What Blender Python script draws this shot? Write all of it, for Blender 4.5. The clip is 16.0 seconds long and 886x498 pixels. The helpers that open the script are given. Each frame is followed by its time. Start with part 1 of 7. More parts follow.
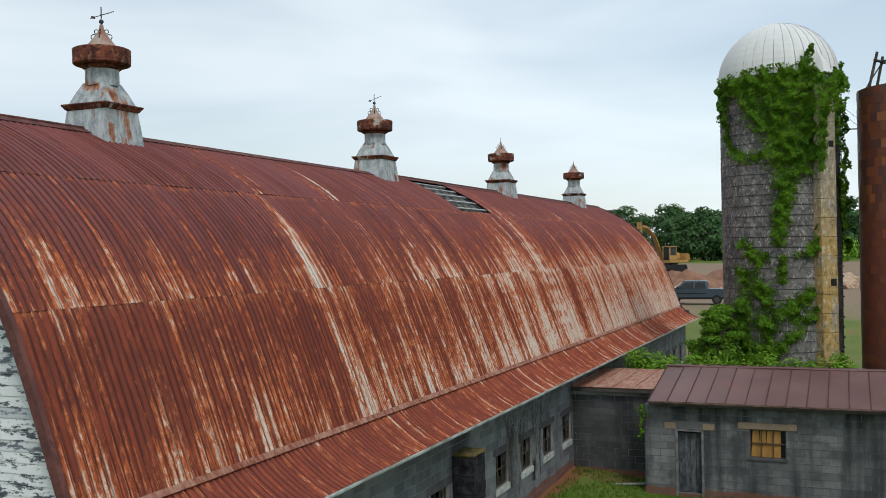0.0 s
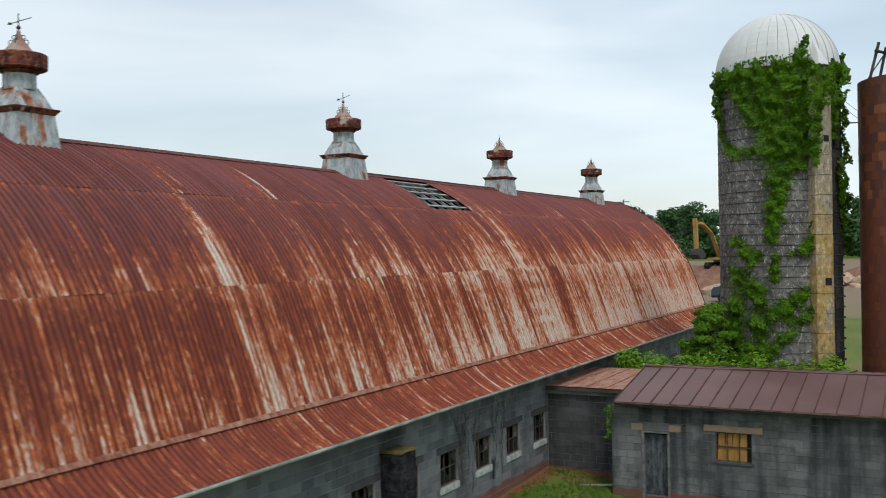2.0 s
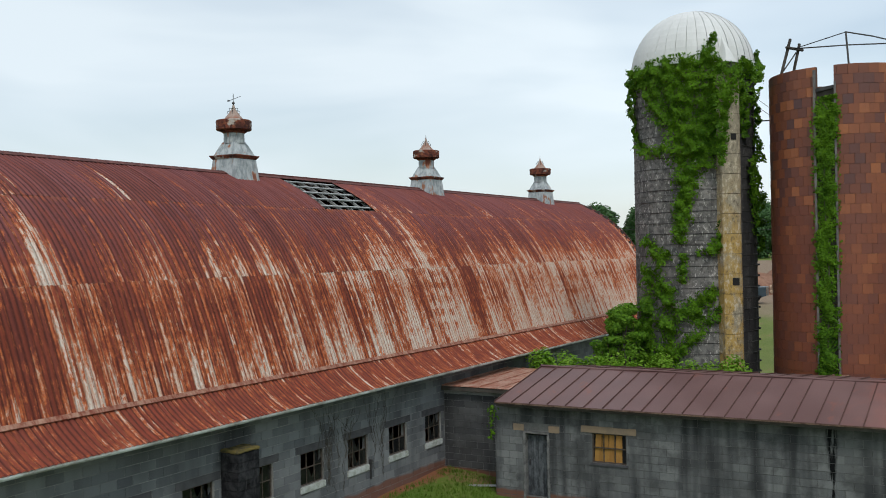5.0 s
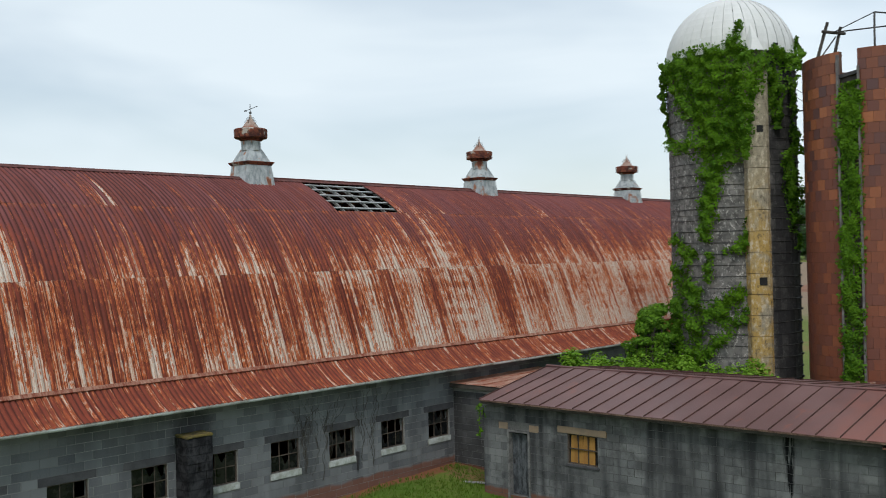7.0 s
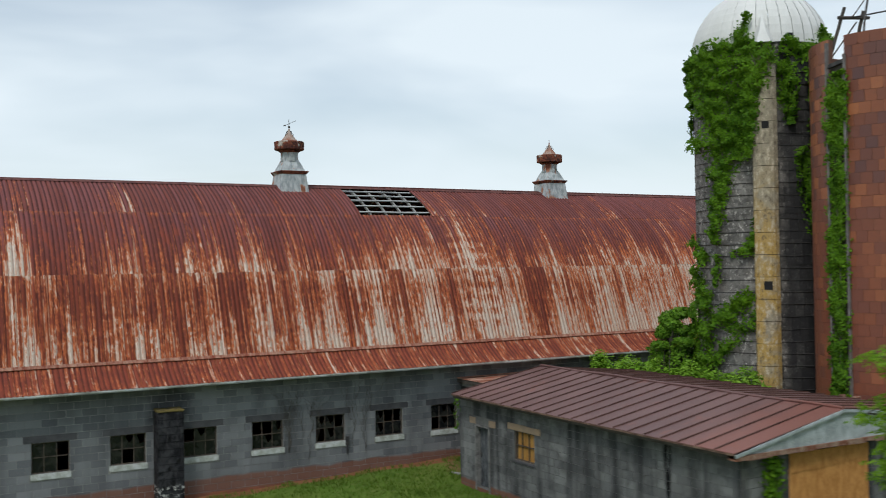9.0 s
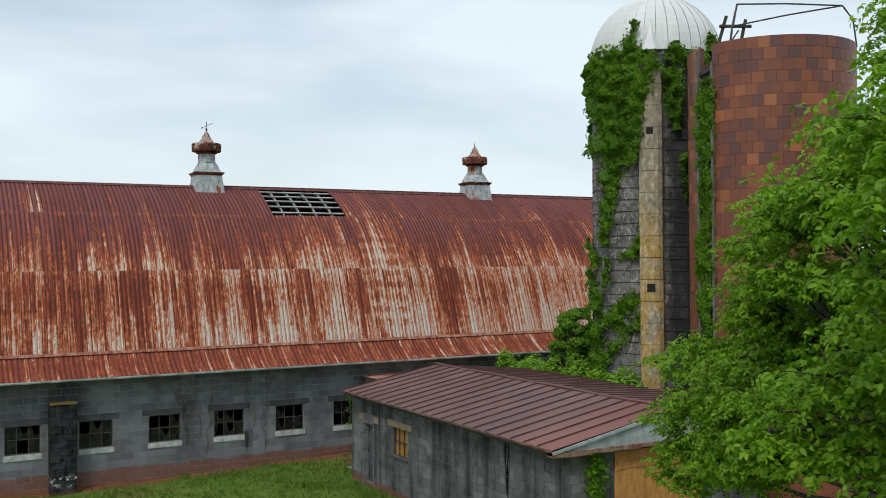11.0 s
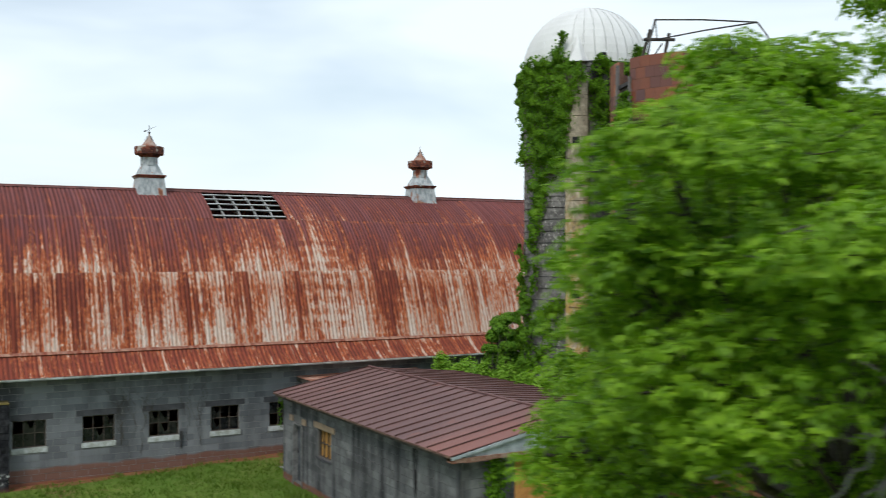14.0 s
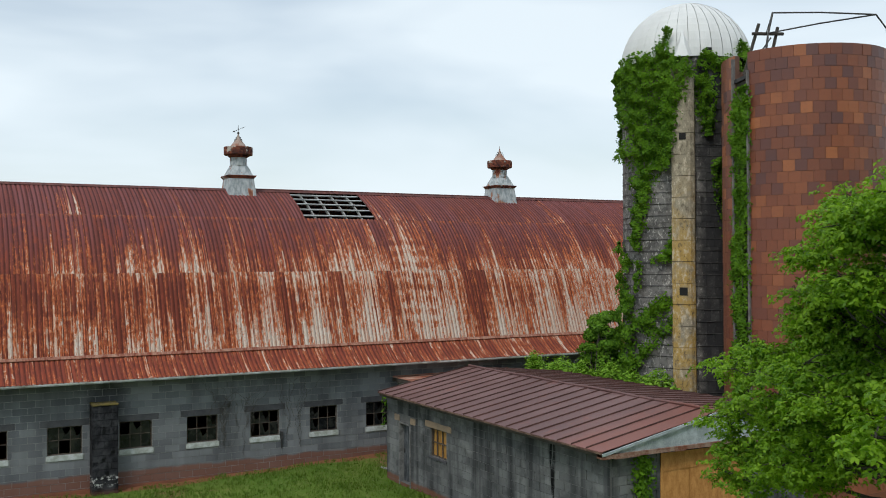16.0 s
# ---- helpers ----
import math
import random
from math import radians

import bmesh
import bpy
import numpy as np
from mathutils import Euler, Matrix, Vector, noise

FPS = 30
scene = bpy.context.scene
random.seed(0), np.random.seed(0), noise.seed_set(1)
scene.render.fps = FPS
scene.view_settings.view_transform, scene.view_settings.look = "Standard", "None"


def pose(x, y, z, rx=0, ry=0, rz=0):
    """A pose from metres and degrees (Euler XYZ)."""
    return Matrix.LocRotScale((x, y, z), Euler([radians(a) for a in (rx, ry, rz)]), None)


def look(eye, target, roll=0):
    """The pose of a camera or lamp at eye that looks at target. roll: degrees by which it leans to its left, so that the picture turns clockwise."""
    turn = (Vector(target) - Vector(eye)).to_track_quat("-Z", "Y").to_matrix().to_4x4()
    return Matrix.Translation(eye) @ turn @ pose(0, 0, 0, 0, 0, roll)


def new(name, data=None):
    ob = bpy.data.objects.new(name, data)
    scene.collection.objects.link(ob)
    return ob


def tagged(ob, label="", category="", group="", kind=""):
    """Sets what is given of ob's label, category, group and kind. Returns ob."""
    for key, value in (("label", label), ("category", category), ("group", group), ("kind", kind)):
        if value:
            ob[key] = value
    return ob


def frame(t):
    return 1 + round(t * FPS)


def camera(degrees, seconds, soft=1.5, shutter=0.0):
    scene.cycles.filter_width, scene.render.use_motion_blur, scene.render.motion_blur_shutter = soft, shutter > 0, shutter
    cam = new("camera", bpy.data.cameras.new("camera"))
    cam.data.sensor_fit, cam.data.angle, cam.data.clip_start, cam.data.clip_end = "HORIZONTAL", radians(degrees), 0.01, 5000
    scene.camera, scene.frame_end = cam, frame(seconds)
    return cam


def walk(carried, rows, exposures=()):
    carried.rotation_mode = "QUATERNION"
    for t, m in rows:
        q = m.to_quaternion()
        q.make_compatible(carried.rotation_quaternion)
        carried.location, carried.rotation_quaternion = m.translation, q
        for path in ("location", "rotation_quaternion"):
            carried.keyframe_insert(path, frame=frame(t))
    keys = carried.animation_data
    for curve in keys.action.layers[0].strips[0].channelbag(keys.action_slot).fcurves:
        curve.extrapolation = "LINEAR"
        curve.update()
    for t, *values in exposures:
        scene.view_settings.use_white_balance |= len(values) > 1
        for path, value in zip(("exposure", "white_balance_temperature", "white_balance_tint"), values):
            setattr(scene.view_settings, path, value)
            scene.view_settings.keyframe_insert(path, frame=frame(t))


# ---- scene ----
cam = camera(48.9, 16.0, soft=0.95, shutter=0.75)
PATH = [
    (0, (-28.405, -8.069, 7.1), (-26.559, -7.299, 7.108), -1.1),
    (0.5, (-28.256, -8.429, 7.1), (-26.422, -7.631, 7.107), -1.1),
    (1, (-27.972, -9.086, 7.106), (-26.16, -8.239, 7.112), -1.1),
    (1.5, (-27.567, -10.008, 7.101), (-25.771, -9.126, 7.106), -1.0),
    (2, (-26.992, -11.15, 7.089), (-25.219, -10.224, 7.092), -1.0),
    (2.5, (-26.238, -12.424, 7.031), (-24.484, -11.464, 7.036), -1.0),
    (3, (-25.671, -13.375, 7.005), (-23.914, -12.419, 7.011), -0.9),
    (3.5, (-25.501, -13.702, 7.007), (-23.745, -12.745, 7.014), -1.0),
    (4, (-25.449, -13.816, 7.024), (-23.692, -12.859, 7.03), -1.0),
    (4.5, (-25.296, -14.196, 7.026), (-23.542, -13.235, 7.031), -1.0),
    (7, (-21.601, -20.458, 6.826), (-20.123, -19.11, 6.842), -1.3),
    (7.5, (-20.273, -22.227, 6.802), (-18.913, -20.761, 6.819), -1.2),
    (8, (-18.641, -24.127, 6.752), (-17.407, -22.553, 6.774), -1.2),
    (8.5, (-16.838, -26.015, 6.676), (-15.736, -24.346, 6.704), -1.1),
    (9, (-15.107, -27.566, 6.593), (-14.121, -25.827, 6.626), -0.9),
    (9.5, (-13.524, -28.929, 6.601), (-12.575, -27.169, 6.631), -0.5),
    (12, (-11.42, -30.839, 6.805), (-10.464, -29.082, 6.829), -0.3),
    (12.5, (-10.481, -31.778, 6.981), (-9.51, -30.029, 6.994), 0.0),
    (13, (-9.919, -32.308, 7.09), (-8.945, -30.561, 7.097), -0.0),
    (13.5, (-10.101, -32.145, 7.066), (-9.125, -30.4, 7.075), 0.0),
    (14, (-10.908, -31.513, 7.034), (-9.933, -29.767, 7.047), 0.0),
    (14.5, (-11.946, -30.806, 6.932), (-10.975, -29.057, 6.953), 0.1),
    (15, (-12.669, -30.317, 6.825), (-11.705, -28.565, 6.85), -0.0),
    (15.5, (-13.079, -30.07, 6.809), (-12.123, -28.314, 6.834), -0.2),
    (16, (-13.296, -29.942, 6.772), (-12.342, -28.184, 6.799), -0.3),
]
walk(cam, [(t, look(eye, target, roll)) for t, eye, target, roll in PATH], [(0, 0.0), (9, 0.03), (11.8, 0.12), (13.2, 0.32), (14.2, 0.27), (15.2, 0.14), (16, 0.08)])

# ---- light ----
world = bpy.data.worlds.new("sky")
scene.world = world
world.use_nodes = True
wt = world.node_tree
wt.nodes.clear()
SUN_EL, SUN_AZ = radians(52), radians(-140)   # height, and direction in the plan (0 = +x)
sky = wt.nodes.new("ShaderNodeTexSky")
sky.sky_type, sky.sun_disc = "NISHITA", False
sky.sun_elevation, sky.sun_rotation = SUN_EL, radians(90) - SUN_AZ
sky.air_density, sky.dust_density, sky.ozone_density = 1.2, 1.0, 1.5
wc = wt.nodes.new("ShaderNodeTexCoord")
wm = wt.nodes.new("ShaderNodeMapping")
wm.inputs["Scale"].default_value = (2.2, 2.2, 9.0)
wm.inputs["Location"].default_value = (0.3, 1.7, 0.2)
wt.links.new(wc.outputs["Generated"], wm.inputs["Vector"])
wn = wt.nodes.new("ShaderNodeTexNoise")
wn.inputs["Scale"].default_value, wn.inputs["Detail"].default_value, wn.inputs["Roughness"].default_value = 0.9, 4.0, 0.45
wn.inputs["Distortion"].default_value = 0.3
wt.links.new(wm.outputs["Vector"], wn.inputs["Vector"])
wr = wt.nodes.new("ShaderNodeValToRGB")
wr.color_ramp.elements[0].position, wr.color_ramp.elements[0].color = 0.36, (0.42, 0.42, 0.42, 1)
wr.color_ramp.elements[1].position, wr.color_ramp.elements[1].color = 0.62, (0.94, 0.94, 0.94, 1)
wt.links.new(wn.outputs["Fac"], wr.inputs["Fac"])
wx = wt.nodes.new("ShaderNodeMix")
wx.data_type, wx.clamp_factor = "RGBA", True
wx.inputs["B"].default_value = (7.95, 8.95, 9.65, 1)       # cloud cover
wt.links.new(wr.outputs["Color"], wx.inputs["Factor"])
wt.links.new(sky.outputs["Color"], wx.inputs["A"])
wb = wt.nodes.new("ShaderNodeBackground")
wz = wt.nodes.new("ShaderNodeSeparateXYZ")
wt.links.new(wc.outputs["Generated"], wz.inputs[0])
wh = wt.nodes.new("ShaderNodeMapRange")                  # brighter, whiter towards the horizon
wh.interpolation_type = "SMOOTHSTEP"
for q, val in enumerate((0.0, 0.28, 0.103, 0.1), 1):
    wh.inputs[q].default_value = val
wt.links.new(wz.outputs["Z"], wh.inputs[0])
wg = wt.nodes.new("ShaderNodeMapRange")                  # brighter cloud towards the sun's side
wg.interpolation_type = "SMOOTHSTEP"
for q, val in enumerate((0.6, 0.05, 1.0, 1.13), 1):
    wg.inputs[q].default_value = val
wt.links.new(wz.outputs["Y"], wg.inputs[0])
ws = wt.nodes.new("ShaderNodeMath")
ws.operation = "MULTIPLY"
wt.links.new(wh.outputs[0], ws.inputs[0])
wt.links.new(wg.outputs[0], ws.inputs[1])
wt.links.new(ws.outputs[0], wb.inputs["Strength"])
wt.links.new(wx.outputs["Result"], wb.inputs["Color"])
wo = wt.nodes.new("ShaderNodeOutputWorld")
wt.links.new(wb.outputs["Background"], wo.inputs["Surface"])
sun = new("sun", bpy.data.lights.new("sun", "SUN"))
sun.data.energy, sun.data.angle, sun.data.color = 1.5, radians(14), (1.0, 0.96, 0.9)
sun.matrix_world = look((0, 0, 60), Vector((0, 0, 60)) - Vector((math.cos(SUN_AZ) * math.cos(SUN_EL), math.sin(SUN_AZ) * math.cos(SUN_EL), math.sin(SUN_EL))))


# ---- materials ----
class Mat:
    """A small builder for node materials."""

    def __init__(self, name, rough=0.7, metal=0.0):
        self.m = bpy.data.materials.new(name)
        self.m.use_nodes = True
        self.t = self.m.node_tree
        self.b = self.t.nodes["Principled BSDF"]
        self.b.inputs["Roughness"].default_value, self.b.inputs["Metallic"].default_value = rough, metal
        self.b.inputs["Specular IOR Level"].default_value = 0.1 if rough > 0.5 else 0.4

    def n(self, kind, out=0, **ins):
        o = self.t.nodes.new("ShaderNode" + kind)
        for k, v in ins.items():
            s = o.inputs[int(k[1:])] if k[0] == "i" and k[1:].isdigit() else o.inputs[k.replace("_", " ")]
            self.put(s, v)
        return o.outputs[out]

    def put(self, s, v):
        if isinstance(v, bpy.types.NodeSocket):
            self.t.links.new(v, s)
        else:
            s.default_value = v

    def math(self, op, a, b=0.0, c=0.0):
        o = self.t.nodes.new("ShaderNodeMath")
        o.operation = op
        for s, v in zip(o.inputs, (a, b, c)):
            self.put(s, v)
        return o.outputs[0]

    def step(self, v, lo, hi, to0=0.0, to1=1.0):
        o = self.t.nodes.new("ShaderNodeMapRange")
        o.interpolation_type = "SMOOTHSTEP"
        for s, x in zip(o.inputs, (v, lo, hi, to0, to1)):
            self.put(s, x)
        return o.outputs[0]

    def mix(self, f, a, b, blend="MIX"):
        o = self.t.nodes.new("ShaderNodeMix")
        o.data_type, o.blend_type = "RGBA", blend
        for k, v in (("Factor", f), ("A", a), ("B", b)):
            self.put(o.inputs[k], (*v, 1) if isinstance(v, tuple) and len(v) == 3 else v)
        return o.outputs["Result"]

    def noise(self, vec, scale=1.0, detail=3.0, rough=0.55, distort=0.0):
        return self.n("TexNoise", Vector=vec, Scale=scale, Detail=detail, Roughness=rough, Distortion=distort)

    def pos(self):
        return self.n("NewGeometry", 0)

    def xyz(self, v):
        o = self.t.nodes.new("ShaderNodeSeparateXYZ")
        self.t.links.new(v, o.inputs[0])
        return o.outputs

    def vec(self, x, y, z=0.0):
        return self.n("CombineXYZ", X=x, Y=y, Z=z)

    def scaled(self, v, s):
        o = self.t.nodes.new("ShaderNodeVectorMath")
        o.operation = "MULTIPLY"
        self.t.links.new(v, o.inputs[0])
        o.inputs[1].default_value = s
        return o.outputs[0]

    def rnd(self):
        """A tone for each piece: its object's random number and its island's, added."""
        a = self.n("ObjectInfo", 5)
        b = self.t.nodes.new("ShaderNodeNewGeometry").outputs["Random Per Island"]
        return self.math("FRACT", self.math("ADD", a, b))

    def done(self, col, rough=None, bump=None, strength=0.3, dist=0.01):
        self.put(self.b.inputs["Base Color"], (*col, 1) if isinstance(col, tuple) else col)
        if rough is not None:
            self.put(self.b.inputs["Roughness"], rough)
        if bump is not None:
            o = self.t.nodes.new("ShaderNodeBump")
            o.inputs["Strength"].default_value, o.inputs["Distance"].default_value = strength, dist
            self.t.links.new(bump, o.inputs["Height"])
            self.t.links.new(o.outputs[0], self.b.inputs["Normal"])
        return self.m


GX = 2.4                                          # middle of a band where zinc shows in bars


def roof_rust():
    """Corrugated galvanised steel: rust running down the slope, bare zinc where it has washed off, dirt and painted-in
    shade in the troughs.
    """
    k = Mat("rusted_corrugated_steel", 0.75)
    x, _, _ = k.xyz(k.pos())
    _, s, _ = k.xyz(k.n("UVMap"))
    s = k.math("SUBTRACT", s, 0.104)                   # metres down the slope from the ridge cap

    row = k.math("ADD", k.math("GREATER_THAN", s, 2.08), k.math("ADD", k.math("GREATER_THAN", s, 4.47), k.math("GREATER_THAN", s, 7.14)))
    xr = k.math("MULTIPLY_ADD", row, 37.3, x)          # each row of sheets weathers on its own

    def f(fx, fs, d=3.0, o=0.0, rough=0.6):
        return k.noise(k.vec(k.math("MULTIPLY_ADD", xr, fx, o), k.math("MULTIPLY", s, fs), o), 1.0, d, rough)

    def ramp(v, stops):
        out = k.n("ValToRGB", Fac=v)
        r = out.node.color_ramp
        for i, (p, c) in enumerate(stops):
            e = r.elements[i] if i < 2 else r.elements.new(p)
            e.position, e.color = p, (c, c, c, 1)
        return out

    def sheets(digits):
        """How bare the sheets are along the barn: one digit each half metre from x = -19.5."""
        out = None
        for part_no in range(3):
            d = digits[part_no * 29:part_no * 29 + 30]
            r = ramp(k.math("DIVIDE", k.math("ADD", x, 19.5 - part_no * 14.5), 14.5), [(i / 29, int(c) / 9) for i, c in enumerate(d)])
            out = r if out is None else k.mix(k.math("GREATER_THAN", x, part_no * 14.5 - 19.5), out, r)
        return out

    broad = f(0.28, 0.2, 2.0, 3.1)
    mid = f(2.1, 0.14, 2.0, 11.0)
    fine = f(9.0, 0.2, 4.0, 5.0)
    thin = f(27.0, 0.26, 4.0, 8.0, 0.7)
    blot = f(9.0, 1.5, 4.0, 21.0, 0.75)
    fleck = f(14.0, 5.0, 4.0, 33.0, 0.7)
    wave = k.noise(k.vec(k.math("MULTIPLY", k.math("FLOOR", k.math("DIVIDE", k.math("ADD", x, 19.74), 0.13716)), 3.7), k.math("MULTIPLY", s, 0.4), k.math("MULTIPLY", row, 11.3)), 1.0, 2.0, 0.6)
    grain = f(40.0, 9.0, 3.0, 2.0, 0.7)
    upper = sheets("446553542323335632636741555185463275537978689957355664466569645765676567676767767676777")
    lower = sheets("344355534334434665345653586465686858967798679998448878997989898998999899998999898999899")
    # how bare a sheet must be for zinc to show, down each row of sheets
    need = ramp(k.math("DIVIDE", s, 8.4), ((0.0, 1.2), (0.2, 1.05), (0.246, 0.9), (0.258, 0.98), (0.33, 0.92), (0.41, 0.74), (0.49, 0.44), (0.531, 0.36), (0.533, 0.36), (0.555, 0.5), (0.61, 0.66), (0.69, 0.56), (0.77, 0.38), (0.848, 0.28), (0.851, 0.62), (0.9, 0.76), (0.96, 0.66), (1.0, 0.42)))
    bareness = k.mix(k.step(s, 4.46, 4.48), upper, lower)
    bareness = k.mix(k.math("MULTIPLY", k.step(s, 7.13, 7.15), 0.65), bareness, (0.62, 0.62, 0.62))
    v = k.math("MULTIPLY_ADD", mid, 0.42, k.math("MULTIPLY_ADD", fine, 0.72, k.math("MULTIPLY_ADD", blot, 0.6, k.math("MULTIPLY_ADD", thin, 0.9, k.math("MULTIPLY_ADD", wave, 0.5, k.math("MULTIPLY_ADD", fleck, 0.58, k.math("MULTIPLY", broad, 0.2)))))))
    z = k.math("SUBTRACT", v, 2.1)
    q = k.math("MULTIPLY_ADD", k.math("SUBTRACT", bareness, need), 0.36, z)
    # sheets that have shed nearly all their rust, in tongues that widen down the slope
    p1 = k.math("MULTIPLY", k.step(k.math("ABSOLUTE", k.math("ADD", x, 12.05)), k.step(s, 2.2, 4.4, 0.32, 0.4), k.step(s, 2.2, 4.4, 0.12, 0.24)), k.math("MULTIPLY", k.step(s, 2.06, 3.4, 0.55, 1.0), k.step(s, 4.49, 4.47)))
    p2 = k.math("MULTIPLY", k.step(k.math("ABSOLUTE", k.math("ADD", x, k.step(s, 4.6, 7.1, 12.25, 11.95))), k.step(s, 4.6, 7.1, 0.16, 0.5), k.step(s, 4.6, 7.1, 0.04, 0.26)), k.math("MULTIPLY", k.step(s, 4.2, 6.0), k.step(s, 7.16, 7.12)))
    p0 = k.math("MAXIMUM", k.step(k.math("ABSOLUTE", k.math("ADD", x, 12.0)), 0.6, 0.25), k.math("MULTIPLY", k.step(k.math("ABSOLUTE", k.math("ADD", x, 8.7)), 0.6, 0.25), 0.8))
    p0 = k.math("MULTIPLY", p0, k.step(s, 2.09, 2.07))
    q = k.math("MULTIPLY_ADD", k.math("MAXIMUM", k.math("MULTIPLY", p0, 0.62), k.math("MAXIMUM", k.math("MULTIPLY", p1, 0.8), k.math("MULTIPLY", p2, 0.6))), 0.22, q)
    nail = k.step(k.math("ABSOLUTE", k.math("SUBTRACT", k.math("FRACT", k.math("DIVIDE", s, 0.61)), 0.5)), 0.16, 0.04)
    q = k.math("MULTIPLY_ADD", k.math("MULTIPLY", nail, k.step(broad, 0.42, 0.6)), -0.03, q)
    bars = k.math("MULTIPLY", k.step(k.math("ABSOLUTE", k.math("SUBTRACT", x, GX)), 1.0, 0.6), k.math("MULTIPLY", k.step(s, 2.9, 3.2), k.step(s, 6.9, 6.5)))
    bars = k.math("MULTIPLY", bars, k.step(k.math("ABSOLUTE", k.math("SUBTRACT", k.math("FRACT", k.math("DIVIDE", k.math("MULTIPLY_ADD", fine, 0.25, k.math("MULTIPLY_ADD", mid, 0.5, s)), 0.46)), 0.5)), 0.34, 0.16, -0.045, 0.035))
    q = k.math("ADD", q, bars)
    zinc = k.step(q, 0.0, 0.03)
    orange = k.step(q, -0.19, -0.015)
    orange = k.math("MULTIPLY", orange, k.step(s, 7.1, 7.2, 1.0, 0.75))
    # rust bleeding out from under each lap
    bleed = k.math("MAXIMUM", k.math("MULTIPLY", k.step(s, 2.08, 2.1), k.step(s, 2.5, 2.1)), k.math("MULTIPLY", k.step(s, 4.47, 4.49), k.step(s, 5.1, 4.5)))
    orange = k.math("MAXIMUM", orange, k.math("MULTIPLY", bleed, k.step(k.math("MULTIPLY_ADD", bleed, 0.25, v), 2.1, 2.4)))
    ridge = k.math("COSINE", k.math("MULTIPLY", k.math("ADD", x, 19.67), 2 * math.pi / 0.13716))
    # shading of the waves, put into the colour along with trough dirt
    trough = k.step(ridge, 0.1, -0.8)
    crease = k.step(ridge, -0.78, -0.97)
    tone = k.rnd()
    dark = k.mix(k.step(s, 1.9, 5.5), (0.185, 0.07, 0.072), (0.165, 0.038, 0.022))
    dark = k.mix(k.math("MULTIPLY", k.step(fine, 0.4, 0.62), 0.75), dark, (0.115, 0.035, 0.03))
    dark = k.mix(k.math("MULTIPLY", tone, 0.3), dark, (0.2, 0.058, 0.036))
    dark = k.mix(k.math("MULTIPLY", k.step(s, 7.1, 7.3), 0.6), dark, (0.2, 0.05, 0.032))
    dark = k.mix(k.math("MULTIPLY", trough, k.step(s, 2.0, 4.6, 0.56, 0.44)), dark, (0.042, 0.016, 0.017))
    blush = k.math("MULTIPLY", k.step(f(5.0, 1.1, 4.0, 47.0, 0.7), 0.5, 0.62), k.step(s, 1.9, 3.0, 0.25, 0.6))
    dark = k.mix(blush, dark, (0.25, 0.058, 0.032))
    rust = k.mix(k.step(grain, 0.35, 0.65), (0.53, 0.155, 0.05), (0.35, 0.084, 0.034))
    col = k.mix(k.math("MULTIPLY", orange, k.step(s, 1.9, 3.0, 0.7, 0.95)), dark, rust)
    bare = k.mix(k.step(blot, 0.3, 0.7), (0.64, 0.67, 0.62), (0.54, 0.5, 0.42))
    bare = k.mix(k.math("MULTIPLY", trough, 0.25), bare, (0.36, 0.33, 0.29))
    bare = k.mix(k.step(x, -6.0, 14.0, 0.0, 0.5), bare, (0.47, 0.4, 0.33))       # a thin rust film towards the far end
    spot = k.math("MULTIPLY", k.step(grain, 0.56, 0.64), 0.6)
    bare = k.mix(spot, bare, (0.36, 0.14, 0.07))
    bare = k.mix(k.math("MULTIPLY", k.step(thin, 0.52, 0.62), 0.75), bare, (0.4, 0.17, 0.08))
    col = k.mix(k.math("MULTIPLY", k.step(q, -0.05, 0.03), 0.28), col, (0.5, 0.28, 0.18))
    col = k.mix(k.math("MULTIPLY", zinc, k.step(grain, 0.3, 0.6, 0.95, 0.65)), col, bare)
    col = k.mix(k.math("MULTIPLY", crease, k.step(s, 2.0, 4.6, 0.74, 0.55)), col, (0.05, 0.02, 0.016))       # dirt plus painted shade in the bottom of each wave
    col = k.mix(k.math("MULTIPLY", k.step(blot, 0.58, 0.7), k.math("MULTIPLY", k.math("SUBTRACT", 1.0, zinc), 0.45)), col, (0.07, 0.022, 0.016))
    # pale washed line just below each lap
    lap = ramp(k.math("DIVIDE", s, 8.4), ((0.0, 0.0), (0.238, 0.0), (0.2485, 0.8), (0.253, 0.4), (0.262, 0.0), (0.529, 0.0), (0.5315, 1.0), (0.536, 0.6), (0.545, 0.0)))
    lap = k.math("MULTIPLY", lap, k.step(blot, 0.5, 0.62))
    col = k.mix(k.math("MULTIPLY", lap, 0.22), col, (0.5, 0.33, 0.23))
    return k.done(col, k.math("MULTIPLY_ADD", zinc, -0.2, 0.78), grain, 0.25, 0.004)


